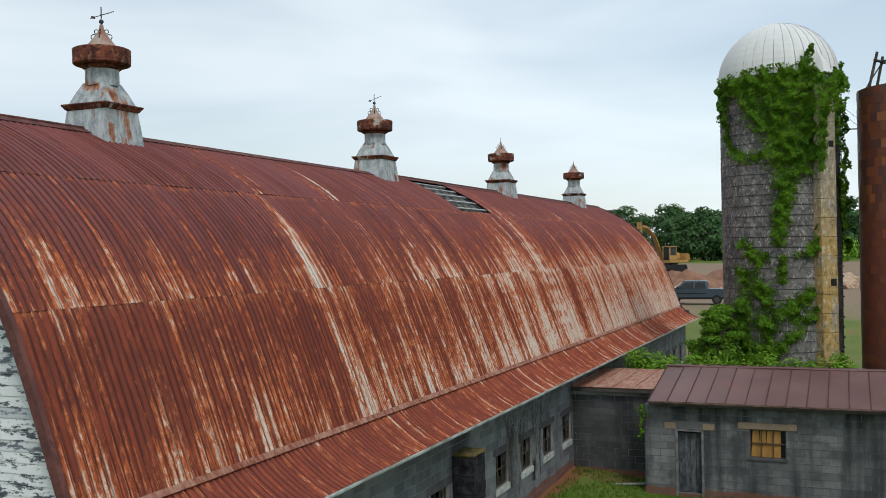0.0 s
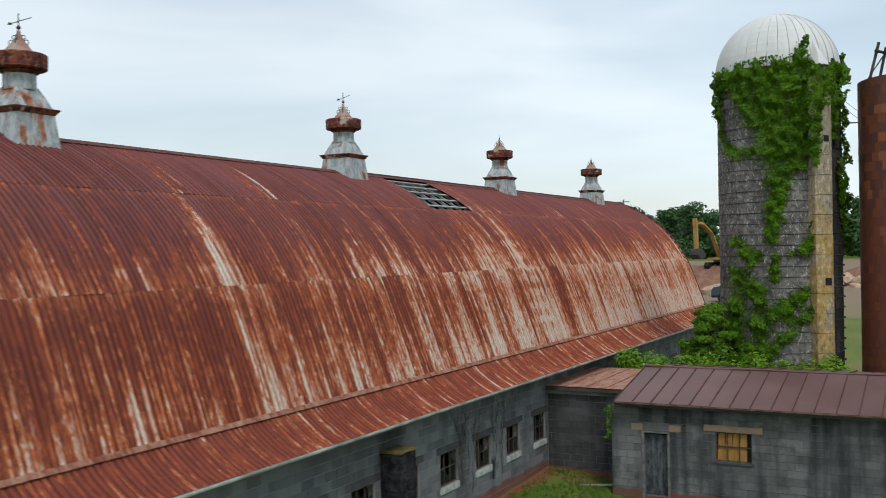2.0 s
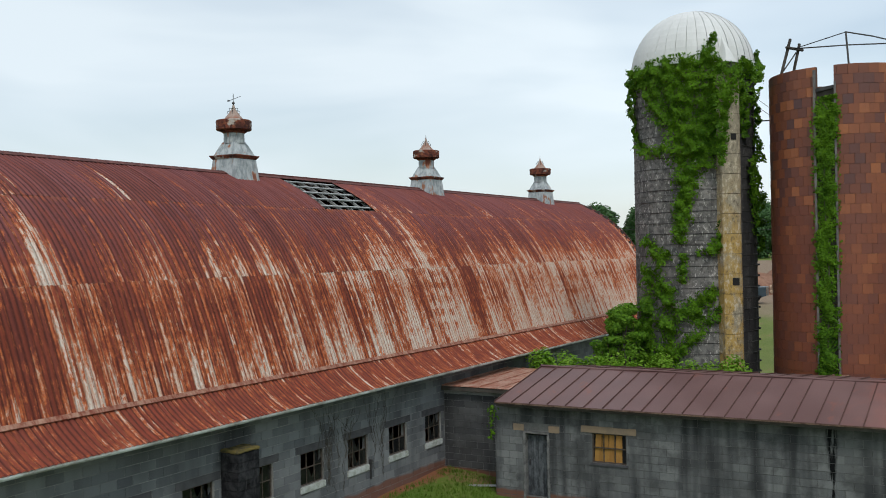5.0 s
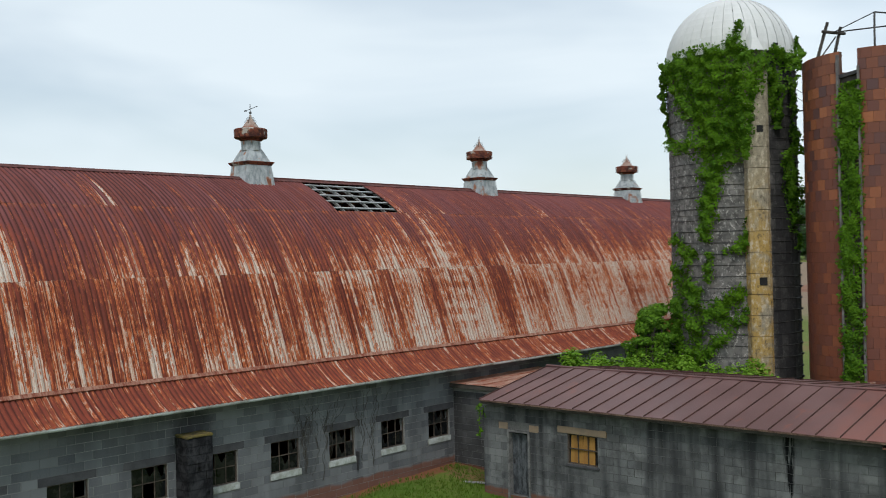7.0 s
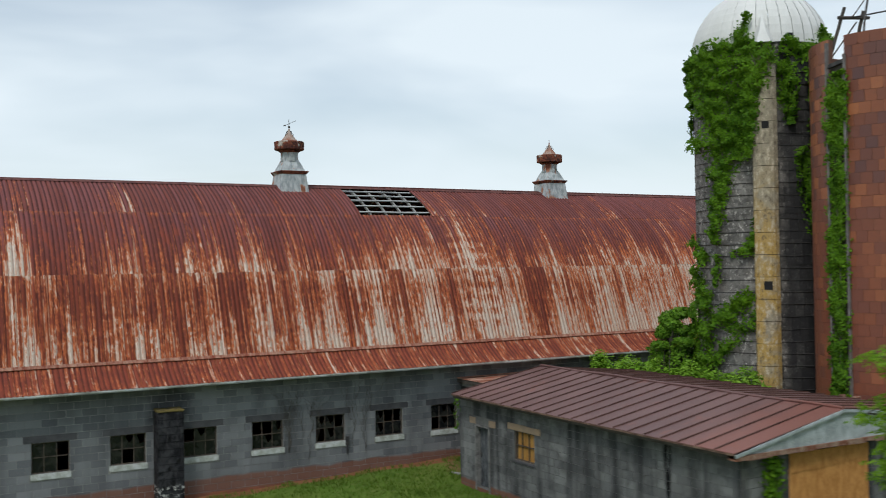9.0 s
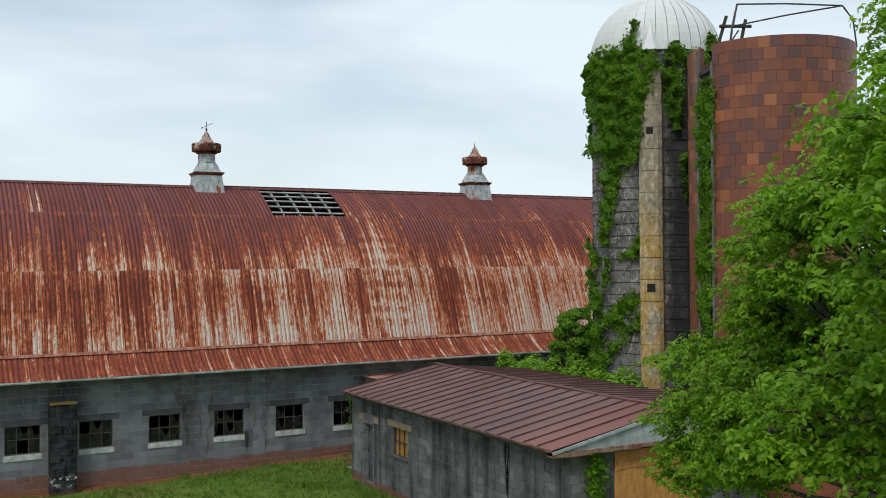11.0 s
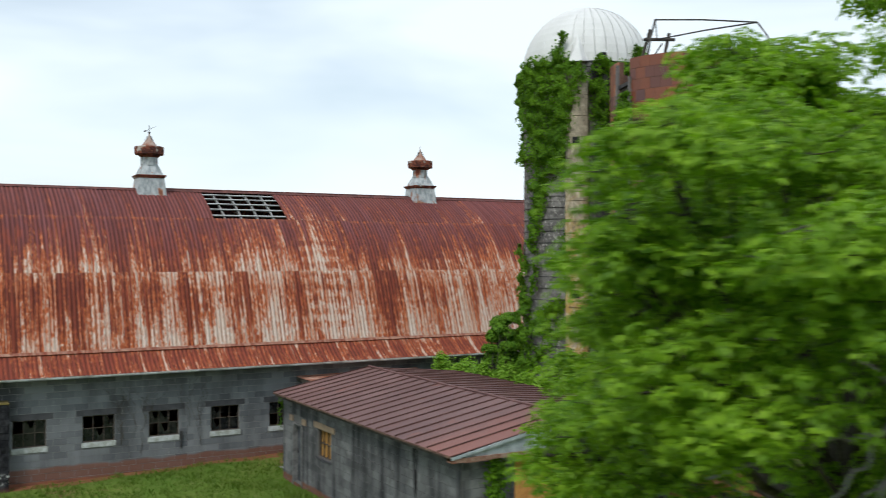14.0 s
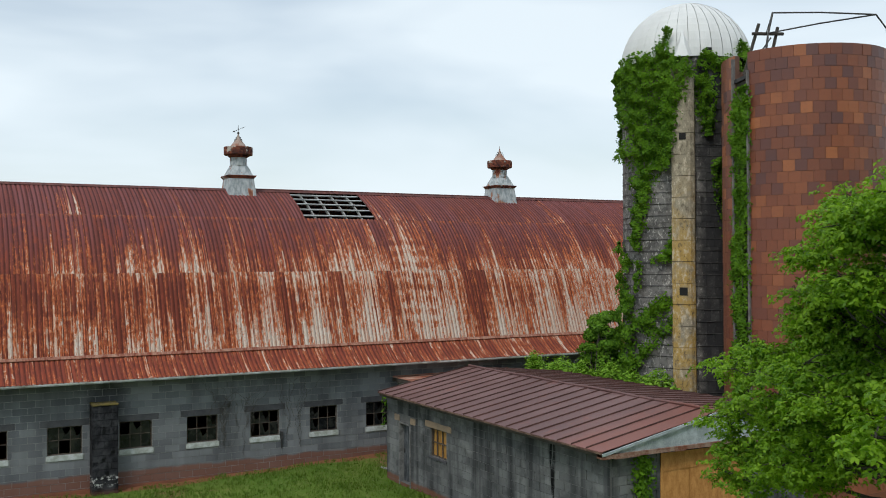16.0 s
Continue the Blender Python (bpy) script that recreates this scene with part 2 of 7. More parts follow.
def block_wall(name, tint=(1, 1, 1), dark=0.0, clay=None, streak=0.0, vary=1.0, tar=None, soot=None):
    """Weathered concrete block: a tone for each block, rain streaks, clay splashed up from the ground."""
    k = Mat(name, 0.9)
    p = k.pos()
    x, y, z = k.xyz(p)
    along = k.math("ADD", x, y)
    r = k.math("MULTIPLY_ADD", k.rnd(), vary, 0.5 * (1 - vary))
    big = k.noise(p, 0.55, 3.0)
    run = k.noise(k.vec(k.math("MULTIPLY", along, 1.6), k.math("MULTIPLY", z, 0.12)), 1.0, 3.0, 0.6)
    grit = k.noise(p, 55.0, 3.0, 0.65)
    a = k.mix(k.step(r, 0.1, 0.95), (0.135, 0.14, 0.145), (0.23, 0.235, 0.235))
    a = k.mix(k.step(r, 0.1, 0.02), a, (0.085, 0.09, 0.1))
    a = k.mix(k.math("MULTIPLY", k.step(grit, 0.35, 0.75), 0.35), a, (0.3, 0.3, 0.29))
    a = k.mix(k.math("MULTIPLY", k.step(big, 0.42, 0.68), 0.55), a, (0.11, 0.112, 0.112))
    if streak:
        a = k.mix(k.math("MULTIPLY", k.step(k.noise(p, 1.7, 4.0, 0.65), 0.42, 0.66), 0.6), a, (0.055, 0.056, 0.056))
    a = k.mix(k.math("MULTIPLY", k.step(run, 0.43, 0.66), 0.3 + streak), a, (0.036, 0.037, 0.04))
    if soot is not None:
        far = k.n("VectorMath", 1, i0=p, i1=(soot[0], 0.0, soot[1]))
        far.node.operation = "DISTANCE"
        smoke = k.step(k.math("MULTIPLY_ADD", k.noise(p, 2.5, 4.0, 0.6), 0.9, far), 1.3, 0.75)
        a = k.mix(k.math("MULTIPLY", smoke, 0.75), a, (0.03, 0.03, 0.032))
    if tar is not None:
        wander = k.math("MULTIPLY_ADD", k.noise(k.vec(0.0, 0.0, z), 3.0, 3.0), 0.2, y)
        run_w = k.step(z, 1.0, 2.7, 0.07, 0.2)
        black = k.math("MULTIPLY", k.step(k.math("ABSOLUTE", k.math("SUBTRACT", wander, tar + 0.1)), run_w, k.math("MULTIPLY", run_w, 0.3)), k.step(k.noise(k.vec(0.0, k.math("MULTIPLY", y, 14.0), k.math("MULTIPLY", z, 2.0)), 1.0, 3.0), 0.38, 0.52))
        a = k.mix(k.math("MULTIPLY", black, k.step(x, -0.3, -0.4)), a, (0.008, 0.008, 0.009))
    if dark:
        a = k.mix(dark, a, (0.018, 0.018, 0.02))
    if clay:
        edge = k.math("ADD", z, k.math("MULTIPLY_ADD", k.noise(p, 1.3, 3.0), -0.24, 0.12))
        a = k.mix(k.math("MULTIPLY", k.step(edge, clay, clay - 0.09), 0.82), a, (0.2, 0.085, 0.052))
    a = k.mix(1.0, a, tint, "MULTIPLY")
    return k.done(a, None, grit, 0.5, 0.006)


def plain(name, c1, c2, scale=3.0, rough=0.7, metal=0.0, stretch=(1, 1, 1), fine=40.0, bump=0.3, per_piece=0.0):
    """A surface of two tones in broad stains with a fine grain."""
    k = Mat(name, rough, metal)
    p = k.scaled(k.pos(), stretch)
    a = k.noise(p, scale, 4.0, 0.6)
    g = k.noise(p, fine, 3.0, 0.6)
    f = k.step(k.math("MULTIPLY_ADD", g, 0.35, k.math("MULTIPLY", a, 0.8)), 0.4, 0.75)
    c = k.mix(f, c1, c2)
    if per_piece:
        c = k.mix(k.math("MULTIPLY", k.rnd(), per_piece), c, tuple(0.45 * v for v in c1))
    return k.done(c, None, g, bump, 0.005)


def vent_steel():
    """Galvanised sheet, streaked with rust from its seams."""
    k = Mat("rust_streaked_galvanised_sheet", 0.55, 0.0)
    p = k.pos()
    run = k.noise(k.scaled(p, (6, 6, 0.7)), 1.0, 4.0, 0.65)
    spot = k.noise(p, 1.5, 4.0, 0.6, 0.6)
    v = k.math("ADD", k.math("MULTIPLY", run, 0.6), k.math("MULTIPLY", spot, 0.7))
    c = k.mix(k.step(k.noise(k.scaled(p, (1, 1, 0.4)), 8.0, 4.0, 0.7), 0.35, 0.65), (0.46, 0.49, 0.5), (0.24, 0.27, 0.28))
    c = k.mix(k.step(v, 0.7, 0.77), c, (0.32, 0.15, 0.09))
    c = k.mix(k.step(v, 0.77, 0.85), c, (0.17, 0.055, 0.035))
    return k.done(c, None, run, 0.2, 0.004)


def rusted_cap():
    k = Mat("rusted_sheet_cap", 0.75)
    p = k.pos()
    v = k.noise(p, 4.5, 5.0, 0.7, 0.8)
    c = k.mix(k.step(v, 0.4, 0.62), (0.05, 0.022, 0.02), (0.2, 0.062, 0.038))
    c = k.mix(k.step(k.noise(p, 2.7, 4.0, 0.6), 0.57, 0.63), c, (0.4, 0.37, 0.33))
    c = k.mix(k.math("MULTIPLY", k.step(k.noise(p, 11.0, 3.0, 0.6), 0.55, 0.65), 0.6), c, (0.34, 0.14, 0.07))
    return k.done(c, None, v, 0.3, 0.006)


def stave_concrete():
    """Old cement staves: grey, black weathering, pale lime runs; nearly black round the +x, -y side."""
    k = Mat("weathered_cement_stave", 0.92)
    p = k.pos()
    x, y, z = k.xyz(p)
    r = k.rnd()
    a = k.mix(r, (0.16, 0.155, 0.145), (0.25, 0.24, 0.222))
    n1 = k.noise(p, 1.0, 4.0, 0.65)
    n3 = k.noise(p, 5.0, 5.0, 0.7)
    a = k.mix(k.math("MULTIPLY", k.step(n1, 0.42, 0.64), 0.6), a, (0.08, 0.079, 0.076))
    a = k.mix(k.math("MULTIPLY", k.step(n3, 0.45, 0.6), 0.6), a, (0.05, 0.049, 0.047))
    lime = k.noise(k.scaled(p, (11, 11, 6)), 1.0, 4.0, 0.75)
    a = k.mix(k.math("MULTIPLY", k.step(lime, 0.56, 0.64), 0.75), a, (0.52, 0.5, 0.46))
    # staves go nearly black towards +x and -y, with a ragged edge
    dark_side = k.math("MULTIPLY_ADD", k.math("SUBTRACT", x, 8.87), 0.62, k.math("MULTIPLY", k.math("ADD", y, 5.79), -0.78))
    dark_side = k.math("ADD", dark_side, k.math("MULTIPLY_ADD", n1, 0.8, -0.4))
    a = k.mix(k.math("MULTIPLY", k.step(dark_side, 0.5, 0.85), k.math("MULTIPLY_ADD", r, -0.18, 0.95)), a, (0.026, 0.026, 0.028))
    g = k.noise(p, 30.0, 4.0, 0.7)
    return k.done(a, None, g, 0.6, 0.012)


def glazed_tile():
    """Fired clay silo tile: each tile its own shade, from orange to dark plum."""
    k = Mat("glazed_clay_tile", 0.42)
    p = k.pos()
    _, _, z = k.xyz(p)
    r = k.rnd()
    c = k.n("ValToRGB", Fac=r)
    ramp = c.node.color_ramp
    for i, (q, v) in enumerate(((0.0, (0.1, 0.046, 0.044)), (0.25, (0.145, 0.051, 0.036)), (0.6, (0.195, 0.061, 0.03)), (0.88, (0.25, 0.08, 0.035)), (1.0, (0.39, 0.135, 0.05)))):
        e = ramp.elements[i] if i < 2 else ramp.elements.new(q)
        e.position, e.color = q, (*v, 1)
    b = k.noise(p, 0.8, 3.0)
    c = k.mix(k.math("MULTIPLY", k.step(k.math("MULTIPLY_ADD", b, 3.0, z), 11.0, 8.5), 0.5), c, (0.225, 0.072, 0.042))
    c = k.mix(k.math("MULTIPLY", k.step(b, 0.45, 0.7), 0.45), c, (0.16, 0.055, 0.035))
    g = k.noise(p, 14.0, 4.0, 0.6)
    c = k.mix(k.math("MULTIPLY", k.step(g, 0.45, 0.7), 0.22), c, (0.1, 0.05, 0.04))
    return k.done(c, k.math("MULTIPLY_ADD", g, 0.3, 0.3), g, 0.15, 0.006)


def chute_concrete():
    k = Mat("ochre_stained_concrete", 0.9)
    p = k.pos()
    n1 = k.noise(p, 1.6, 4.0, 0.6, 0.5)
    _, _, zz = k.xyz(p)
    ochre = k.math("MULTIPLY", k.step(n1, 0.35, 0.58), k.step(k.math("MULTIPLY_ADD", n1, 4.0, zz), 12.2, 9.0))
    a = k.mix(ochre, (0.3, 0.265, 0.195), (0.42, 0.28, 0.09))
    n2 = k.noise(k.scaled(p, (3, 3, 1.6)), 2.6, 6.0, 0.75)
    a = k.mix(k.math("MULTIPLY", k.step(n2, 0.51, 0.62), 0.8), a, (0.56, 0.49, 0.37))
    a = k.mix(k.math("MULTIPLY", k.step(n2, 0.46, 0.36), 0.75), a, (0.1, 0.082, 0.06))
    g = k.noise(p, 40.0, 3.0, 0.7)
    return k.done(a, None, g, 0.5, 0.008)


def standing_seam():
    k = Mat("faded_red_painted_roof_steel", 0.5)
    p = k.pos()
    a = k.noise(p, 0.5, 4.0, 0.6)
    c = k.mix(k.step(a, 0.35, 0.7), (0.13, 0.068, 0.064), (0.175, 0.098, 0.092))
    c = k.mix(k.math("MULTIPLY", k.rnd(), 0.3), c, (0.1, 0.05, 0.048))
    b = k.noise(k.scaled(p, (1, 2.2, 1)), 1.1, 4.0, 0.65, 0.4)
    c = k.mix(k.math("MULTIPLY", k.step(b, 0.6, 0.72), 0.5), c, (0.24, 0.08, 0.05))
    _, y, _ = k.xyz(p)
    c = k.mix(k.math("MULTIPLY", k.step(k.math("MULTIPLY_ADD", b, 3.0, y), -9.8, -12.0), 0.5), c, (0.28, 0.095, 0.065))
    g = k.noise(p, 60.0, 3.0, 0.6)
    c = k.mix(k.math("MULTIPLY", k.step(g, 0.5, 0.75), 0.15), c, (0.35, 0.25, 0.22))
    return k.done(c, k.math("MULTIPLY_ADD", a, 0.35, 0.36), g, 0.12, 0.004)


def peeling_white():
    k = Mat("peeling_white_clapboard_paint", 0.8)
    p = k.scaled(k.pos(), (1, 1, 3.2))
    n1 = k.noise(p, 3.2, 6.0, 0.72)
    w = k.mix(k.noise(p, 1.0), (0.76, 0.77, 0.77), (0.6, 0.62, 0.64))
    c = k.mix(k.step(n1, 0.5, 0.56), w, (0.09, 0.1, 0.12))
    c = k.mix(k.math("MULTIPLY", k.step(k.rnd(), 0.6, 0.95), 0.6), c, (0.24, 0.26, 0.3))
    return k.done(c, None, n1, 0.5, 0.006)


def leaf_mat(name, c1, c2, glow=0.35, gloss=0.15):
    """Leaves: a tone for each, light passing through the blade."""
    k = Mat(name, 0.5)
    k.b.inputs["Specular IOR Level"].default_value = gloss
    r = k.t.nodes.new("ShaderNodeNewGeometry").outputs["Random Per Island"]
    n1 = k.noise(k.pos(), 0.7, 2.0)
    c = k.mix(k.math("MULTIPLY_ADD", r, 0.6, k.math("MULTIPLY_ADD", n1, 0.8, -0.2)), c1, c2)
    k.done(c)
    tr = k.n("BsdfTranslucent", Color=k.mix(1.0, c, (1.0, 1.15, 0.55), "MULTIPLY"))
    mx = k.n("MixShader", Fac=glow, i1=k.b.outputs[0], i2=tr)
    k.t.links.new(mx, k.t.nodes["Material Output"].inputs["Surface"])
    return k.m


def ground_mat():
    """Grass, worn to red clay by the barn and round the yard beyond it, gravel on the track."""
    k = Mat("grass_and_clay_ground", 0.95)
    p = k.pos()
    x, y, z = k.xyz(p)
    a = k.noise(p, 0.35, 4.0, 0.6)
    b = k.noise(p, 6.0, 4.0, 0.7)
    c = k.mix(k.step(a, 0.35, 0.65), (0.072, 0.135, 0.017), (0.125, 0.175, 0.03))
    c = k.mix(k.math("MULTIPLY", k.step(b, 0.45, 0.7), 0.6), c, (0.16, 0.17, 0.06))
    c = k.mix(k.math("MULTIPLY", k.step(k.noise(p, 1.4, 3.0), 0.5, 0.65), 0.5), c, (0.06, 0.12, 0.015))
    bare = k.step(k.math("ADD", a, k.math("MULTIPLY", b, 0.25)), 0.68, 0.76)
    c = k.mix(k.math("MULTIPLY", bare, 0.7), c, (0.22, 0.12, 0.07))
    wall = k.math("MULTIPLY", k.step(k.math("ADD", y, k.math("MULTIPLY", a, 0.5)), -0.35, -0.1), k.step(y, 9.8, 9.4))
    wall = k.math("MULTIPLY", k.math("MULTIPLY", wall, k.step(x, 24.6, 24.2)), k.step(x, -20.2, -19.6))
    c = k.mix(wall, c, (0.22, 0.095, 0.05))
    yard = k.math("MULTIPLY", k.step(k.math("MULTIPLY_ADD", a, 9.0, x), 48.0, 52.0), k.step(x, 128.0, 118.0))
    yard = k.math("MULTIPLY", yard, k.step(k.math("MULTIPLY_ADD", a, 12.0, y), -14.0, -8.0))
    dirt = k.mix(k.step(b, 0.3, 0.7), (0.27, 0.205, 0.145), (0.19, 0.135, 0.095))
    c = k.mix(yard, c, dirt)
    c = k.mix(k.math("MULTIPLY", k.math("MULTIPLY", k.step(x, 10.0, 20.0), k.step(x, 60.0, 50.0)), k.step(b, 0.2, 0.7, 0.2, 0.5)), c, (0.17, 0.165, 0.075))
    return k.done(c, None, b, 0.8, 0.05)


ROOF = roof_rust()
BATTEN = plain("rust_stained_strip", (0.2, 0.05, 0.03), (0.42, 0.25, 0.18), 2.6, 0.75, 0, (3, 1, 1), 14.0, 0.3, 0.2)
RIDGE = plain("dark_rusted_ridge_sheet", (0.075, 0.035, 0.034), (0.16, 0.065, 0.055), 2.0, 0.75, 0, (2, 1, 1), 12.0)
BLOCK = block_wall("weathered_concrete_block", tint=(0.87, 0.9, 0.94), clay=0.66, vary=0.9, soot=(-8.35, 2.72))
SHED_BLOCK = block_wall("rain_streaked_concrete_block", tint=(0.86, 0.87, 0.87), clay=0.36, streak=0.6, vary=0.75, tar=-11.45)
LINK_BLOCK = block_wall("dark_stained_concrete_block", dark=0.6, clay=0.4, streak=0.4)
MORTAR = plain("grey_mortar", (0.14, 0.14, 0.138), (0.31, 0.31, 0.3), 0.8, 0.95)
LINTEL = plain("dark_concrete_lintel", (0.06, 0.06, 0.066), (0.095, 0.095, 0.1), 3.0, 0.9)
BUFF = plain("buff_stained_lintel", (0.32, 0.235, 0.16), (0.24, 0.19, 0.14), 4.0, 0.9)
SILL = plain("flaking_white_sill_paint", (0.52, 0.55, 0.55), (0.3, 0.32, 0.28), 6.0, 0.8)
STEEL = plain("rusty_window_steel", (0.055, 0.046, 0.038), (0.11, 0.088, 0.07), 9.0, 0.7)
DARK_STEEL = plain("dark_weathered_steel", (0.045, 0.045, 0.048), (0.09, 0.085, 0.08), 6.0, 0.6, 0.3)
VENT = vent_steel()
CAP = rusted_cap()
CONE = plain("rust_stained_zinc_cone", (0.26, 0.115, 0.075), (0.36, 0.3, 0.26), 3.5, 0.65, 0, (1, 1, 0.5), 20.0)
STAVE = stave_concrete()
CHUTE = chute_concrete()
TILE = glazed_tile()
TILE_JOINT = plain("dark_tile_joint", (0.1, 0.055, 0.042), (0.15, 0.085, 0.062), 5.0, 0.9)
DOME = plain("dull_galvanised_dome", (0.58, 0.585, 0.57), (0.66, 0.665, 0.65), 1.3, 0.6, 0.0, (1, 1, 0.4), 30.0, 0.1, 0.05)
SEAM = standing_seam()
# standing seams, a darker brown than the panels between them
SEAM_DARK = plain("dark_brown_seam", (0.07, 0.04, 0.036), (0.125, 0.07, 0.06), 1.5, 0.7)
EDGE = plain("dark_rusted_eave_edge", (0.07, 0.042, 0.034), (0.22, 0.15, 0.11), 4.0, 0.8)
SHED_MORTAR = plain("dark_grey_mortar", (0.08, 0.081, 0.081), (0.17, 0.17, 0.165), 0.8, 0.95)
WHITE = peeling_white()
EAVE = plain("pale_oxidised_gutter_edge", (0.58, 0.62, 0.6), (0.26, 0.26, 0.23), 2.2, 0.6, 0.2)
OLD_FRAME = plain("grey_flaking_frame_paint", (0.1, 0.1, 0.1), (0.2, 0.2, 0.195), 5.0, 0.9)
GREY_WOOD = plain("silvered_old_timber", (0.4, 0.41, 0.41), (0.27, 0.27, 0.265), 2.0, 0.9, 0, (1, 1, 1), 30.0, 0.4)
DARK_WOOD = plain("dark_old_timber", (0.05, 0.045, 0.04), (0.085, 0.075, 0.065), 3.0, 0.9)
DOOR_WOOD = plain("flaking_grey_door_paint", (0.035, 0.038, 0.042), (0.12, 0.13, 0.14), 3.4, 0.8, 0, (2.5, 2.5, 1), 18.0, 0.5)
PLY = plain("amber_strand_board", (0.6, 0.3, 0.1), (0.4, 0.18, 0.055), 7.0, 0.75, 0, (1, 1, 0.5), 45.0, 0.3, 0.15)
YELLOW_PLY = plain("yellowed_board", (0.42, 0.235, 0.065), (0.3, 0.15, 0.045), 3.0, 0.7, 0, (1, 2, 0.5), 30.0, 0.2, 0.2)
GABLE_METAL = plain("pale_blue_weathered_sheet", (0.5, 0.56, 0.58), (0.26, 0.3, 0.31), 2.4, 0.6, 0.1)
RUST_TRIM = plain("flaking_rust_trim", (0.17, 0.06, 0.035), (0.32, 0.23, 0.18), 5.0, 0.8)
# near-black fill: the darkness inside openings and gaps, given as colour
BLACK = plain("unlit_interior_black", (0.02, 0.02, 0.02), (0.03, 0.03, 0.03), 2.0, 0.95)
FLOOR = plain("dusty_concrete_floor", (0.12, 0.11, 0.1), (0.17, 0.16, 0.14), 1.0, 0.95)
TWIG = plain("dark_twig_bark", (0.05, 0.042, 0.035), (0.1, 0.092, 0.08), 6.0, 0.95)
BARK = plain("grey_lichened_bark", (0.11, 0.1, 0.085), (0.26, 0.26, 0.235), 3.0, 0.95, 0, (2, 2, 0.6), 30.0, 0.8)
STEM = plain("grey_creeper_stem", (0.055, 0.05, 0.042), (0.1, 0.09, 0.075), 8.0, 0.95)
LEAF = leaf_mat("maple_leaves", (0.055, 0.158, 0.01), (0.29, 0.475, 0.027), 0.44, 0.22)
VINE = leaf_mat("creeper_leaves", (0.016, 0.065, 0.004), (0.13, 0.265, 0.013), 0.22, 0.1)
SHRUB = leaf_mat("tall_shrub_leaves", (0.03, 0.1, 0.008), (0.19, 0.36, 0.03), 0.3, 0.1)
BUSH = leaf_mat("shrub_leaves", (0.12, 0.27, 0.02), (0.26, 0.43, 0.05), 0.35)
FAR_LEAF = leaf_mat("far_wood_leaves", (0.035, 0.085, 0.035), (0.09, 0.165, 0.06), 0.2, 0.05)
GRASS = leaf_mat("grass_blades", (0.07, 0.145, 0.015), (0.15, 0.21, 0.036), 0.35)
GROUND = ground_mat()
CLAY = plain("loose_red_clay", (0.27, 0.155, 0.105), (0.18, 0.09, 0.06), 1.2, 0.95, 0, (1, 1, 1), 12.0, 0.8)
ROCK = plain("pale_pink_rock", (0.5, 0.37, 0.26), (0.36, 0.25, 0.17), 2.0, 0.9, 0, (1, 1, 1), 14.0, 0.8, 0.25)
MACHINE = plain("worn_yellow_machine_paint", (0.46, 0.27, 0.08), (0.3, 0.18, 0.07), 2.0, 0.55)
TRUCK_PAINT = plain("slate_blue_car_paint", (0.06, 0.085, 0.105), (0.07, 0.095, 0.118), 1.0, 0.28, 0.4, bump=0.0)
RUBBER = plain("black_rubber", (0.018, 0.018, 0.018), (0.03, 0.03, 0.03), 9.0, 0.85)
CHROME = plain("bright_wheel_alloy", (0.5, 0.5, 0.5), (0.42, 0.42, 0.42), 5.0, 0.3, 0.8, bump=0.0)
gk = Mat("dirty_window_glass", 0.25)
GLASS = gk.done(gk.mix(gk.step(gk.noise(gk.pos(), 5.0), 0.4, 0.65), (0.005, 0.006, 0.007), (0.02, 0.021, 0.018)))


# ---- building helpers ----
def mesh_of(name, verts, faces, material, smooth=False, uvs=None):
    me = bpy.data.meshes.new(name)
    me.from_pydata([tuple(v) for v in verts], [], faces)
    if smooth:
        me.polygons.foreach_set("use_smooth", [True] * len(me.polygons))
    if uvs is not None:
        uv = me.uv_layers.new(name="UVMap")
        for loop in me.loops:
            uv.data[loop.index].uv = uvs[loop.vertex_index]
    me.materials.append(material)
    me.update()
    return me


def part(name, bm, material, parent=None, label="", smooth=False):
    """Links a bmesh as one mesh object under a thing or a part."""
    bmesh.ops.recalc_face_normals(bm, faces=bm.faces)
    me = bpy.data.meshes.new(name)
    bm.to_mesh(me)
    bm.free()
    me.materials.append(material)
    if smooth:
        me.polygons.foreach_set("use_smooth", [True] * len(me.polygons))
    return piece(name, me, parent, None, label)


def piece(name, me, parent=None, m=None, label=""):
    ob = new(name, me)
    if parent is not None:
        ob.parent = parent
    if m is not None:
        ob.matrix_basis = m
    if label:
        ob["label"] = label
    return ob


def thing(name, label, category, group="", kind="", at=(0, 0, 0)):
    ob = new(name)
    ob.location = at
    ob.empty_display_size = 0.2
    return tagged(ob, label, category, group, kind)


def box(bm, x0, x1, y0, y1, z0, z1, m=None):
    vs = [bm.verts.new((x, y, z)) for x in (x0, x1) for y in (y0, y1) for z in (z0, z1)]
    for f in ((0, 1, 3, 2), (4, 6, 7, 5), (0, 4, 5, 1), (2, 3, 7, 6), (0, 2, 6, 4), (1, 5, 7, 3)):
        bm.faces.new([vs[i] for i in f])
    if m is not None:
        bmesh.ops.transform(bm, matrix=m, verts=vs)
    return vs


def boxes(*args, bevel=0.0):
    bm = bmesh.new()
    for a in args:
        box(bm, *a)
    if bevel:
        bmesh.ops.bevel(bm, geom=bm.edges[:], offset=bevel, segments=2, affect="EDGES", clamp_overlap=True)
    return bm


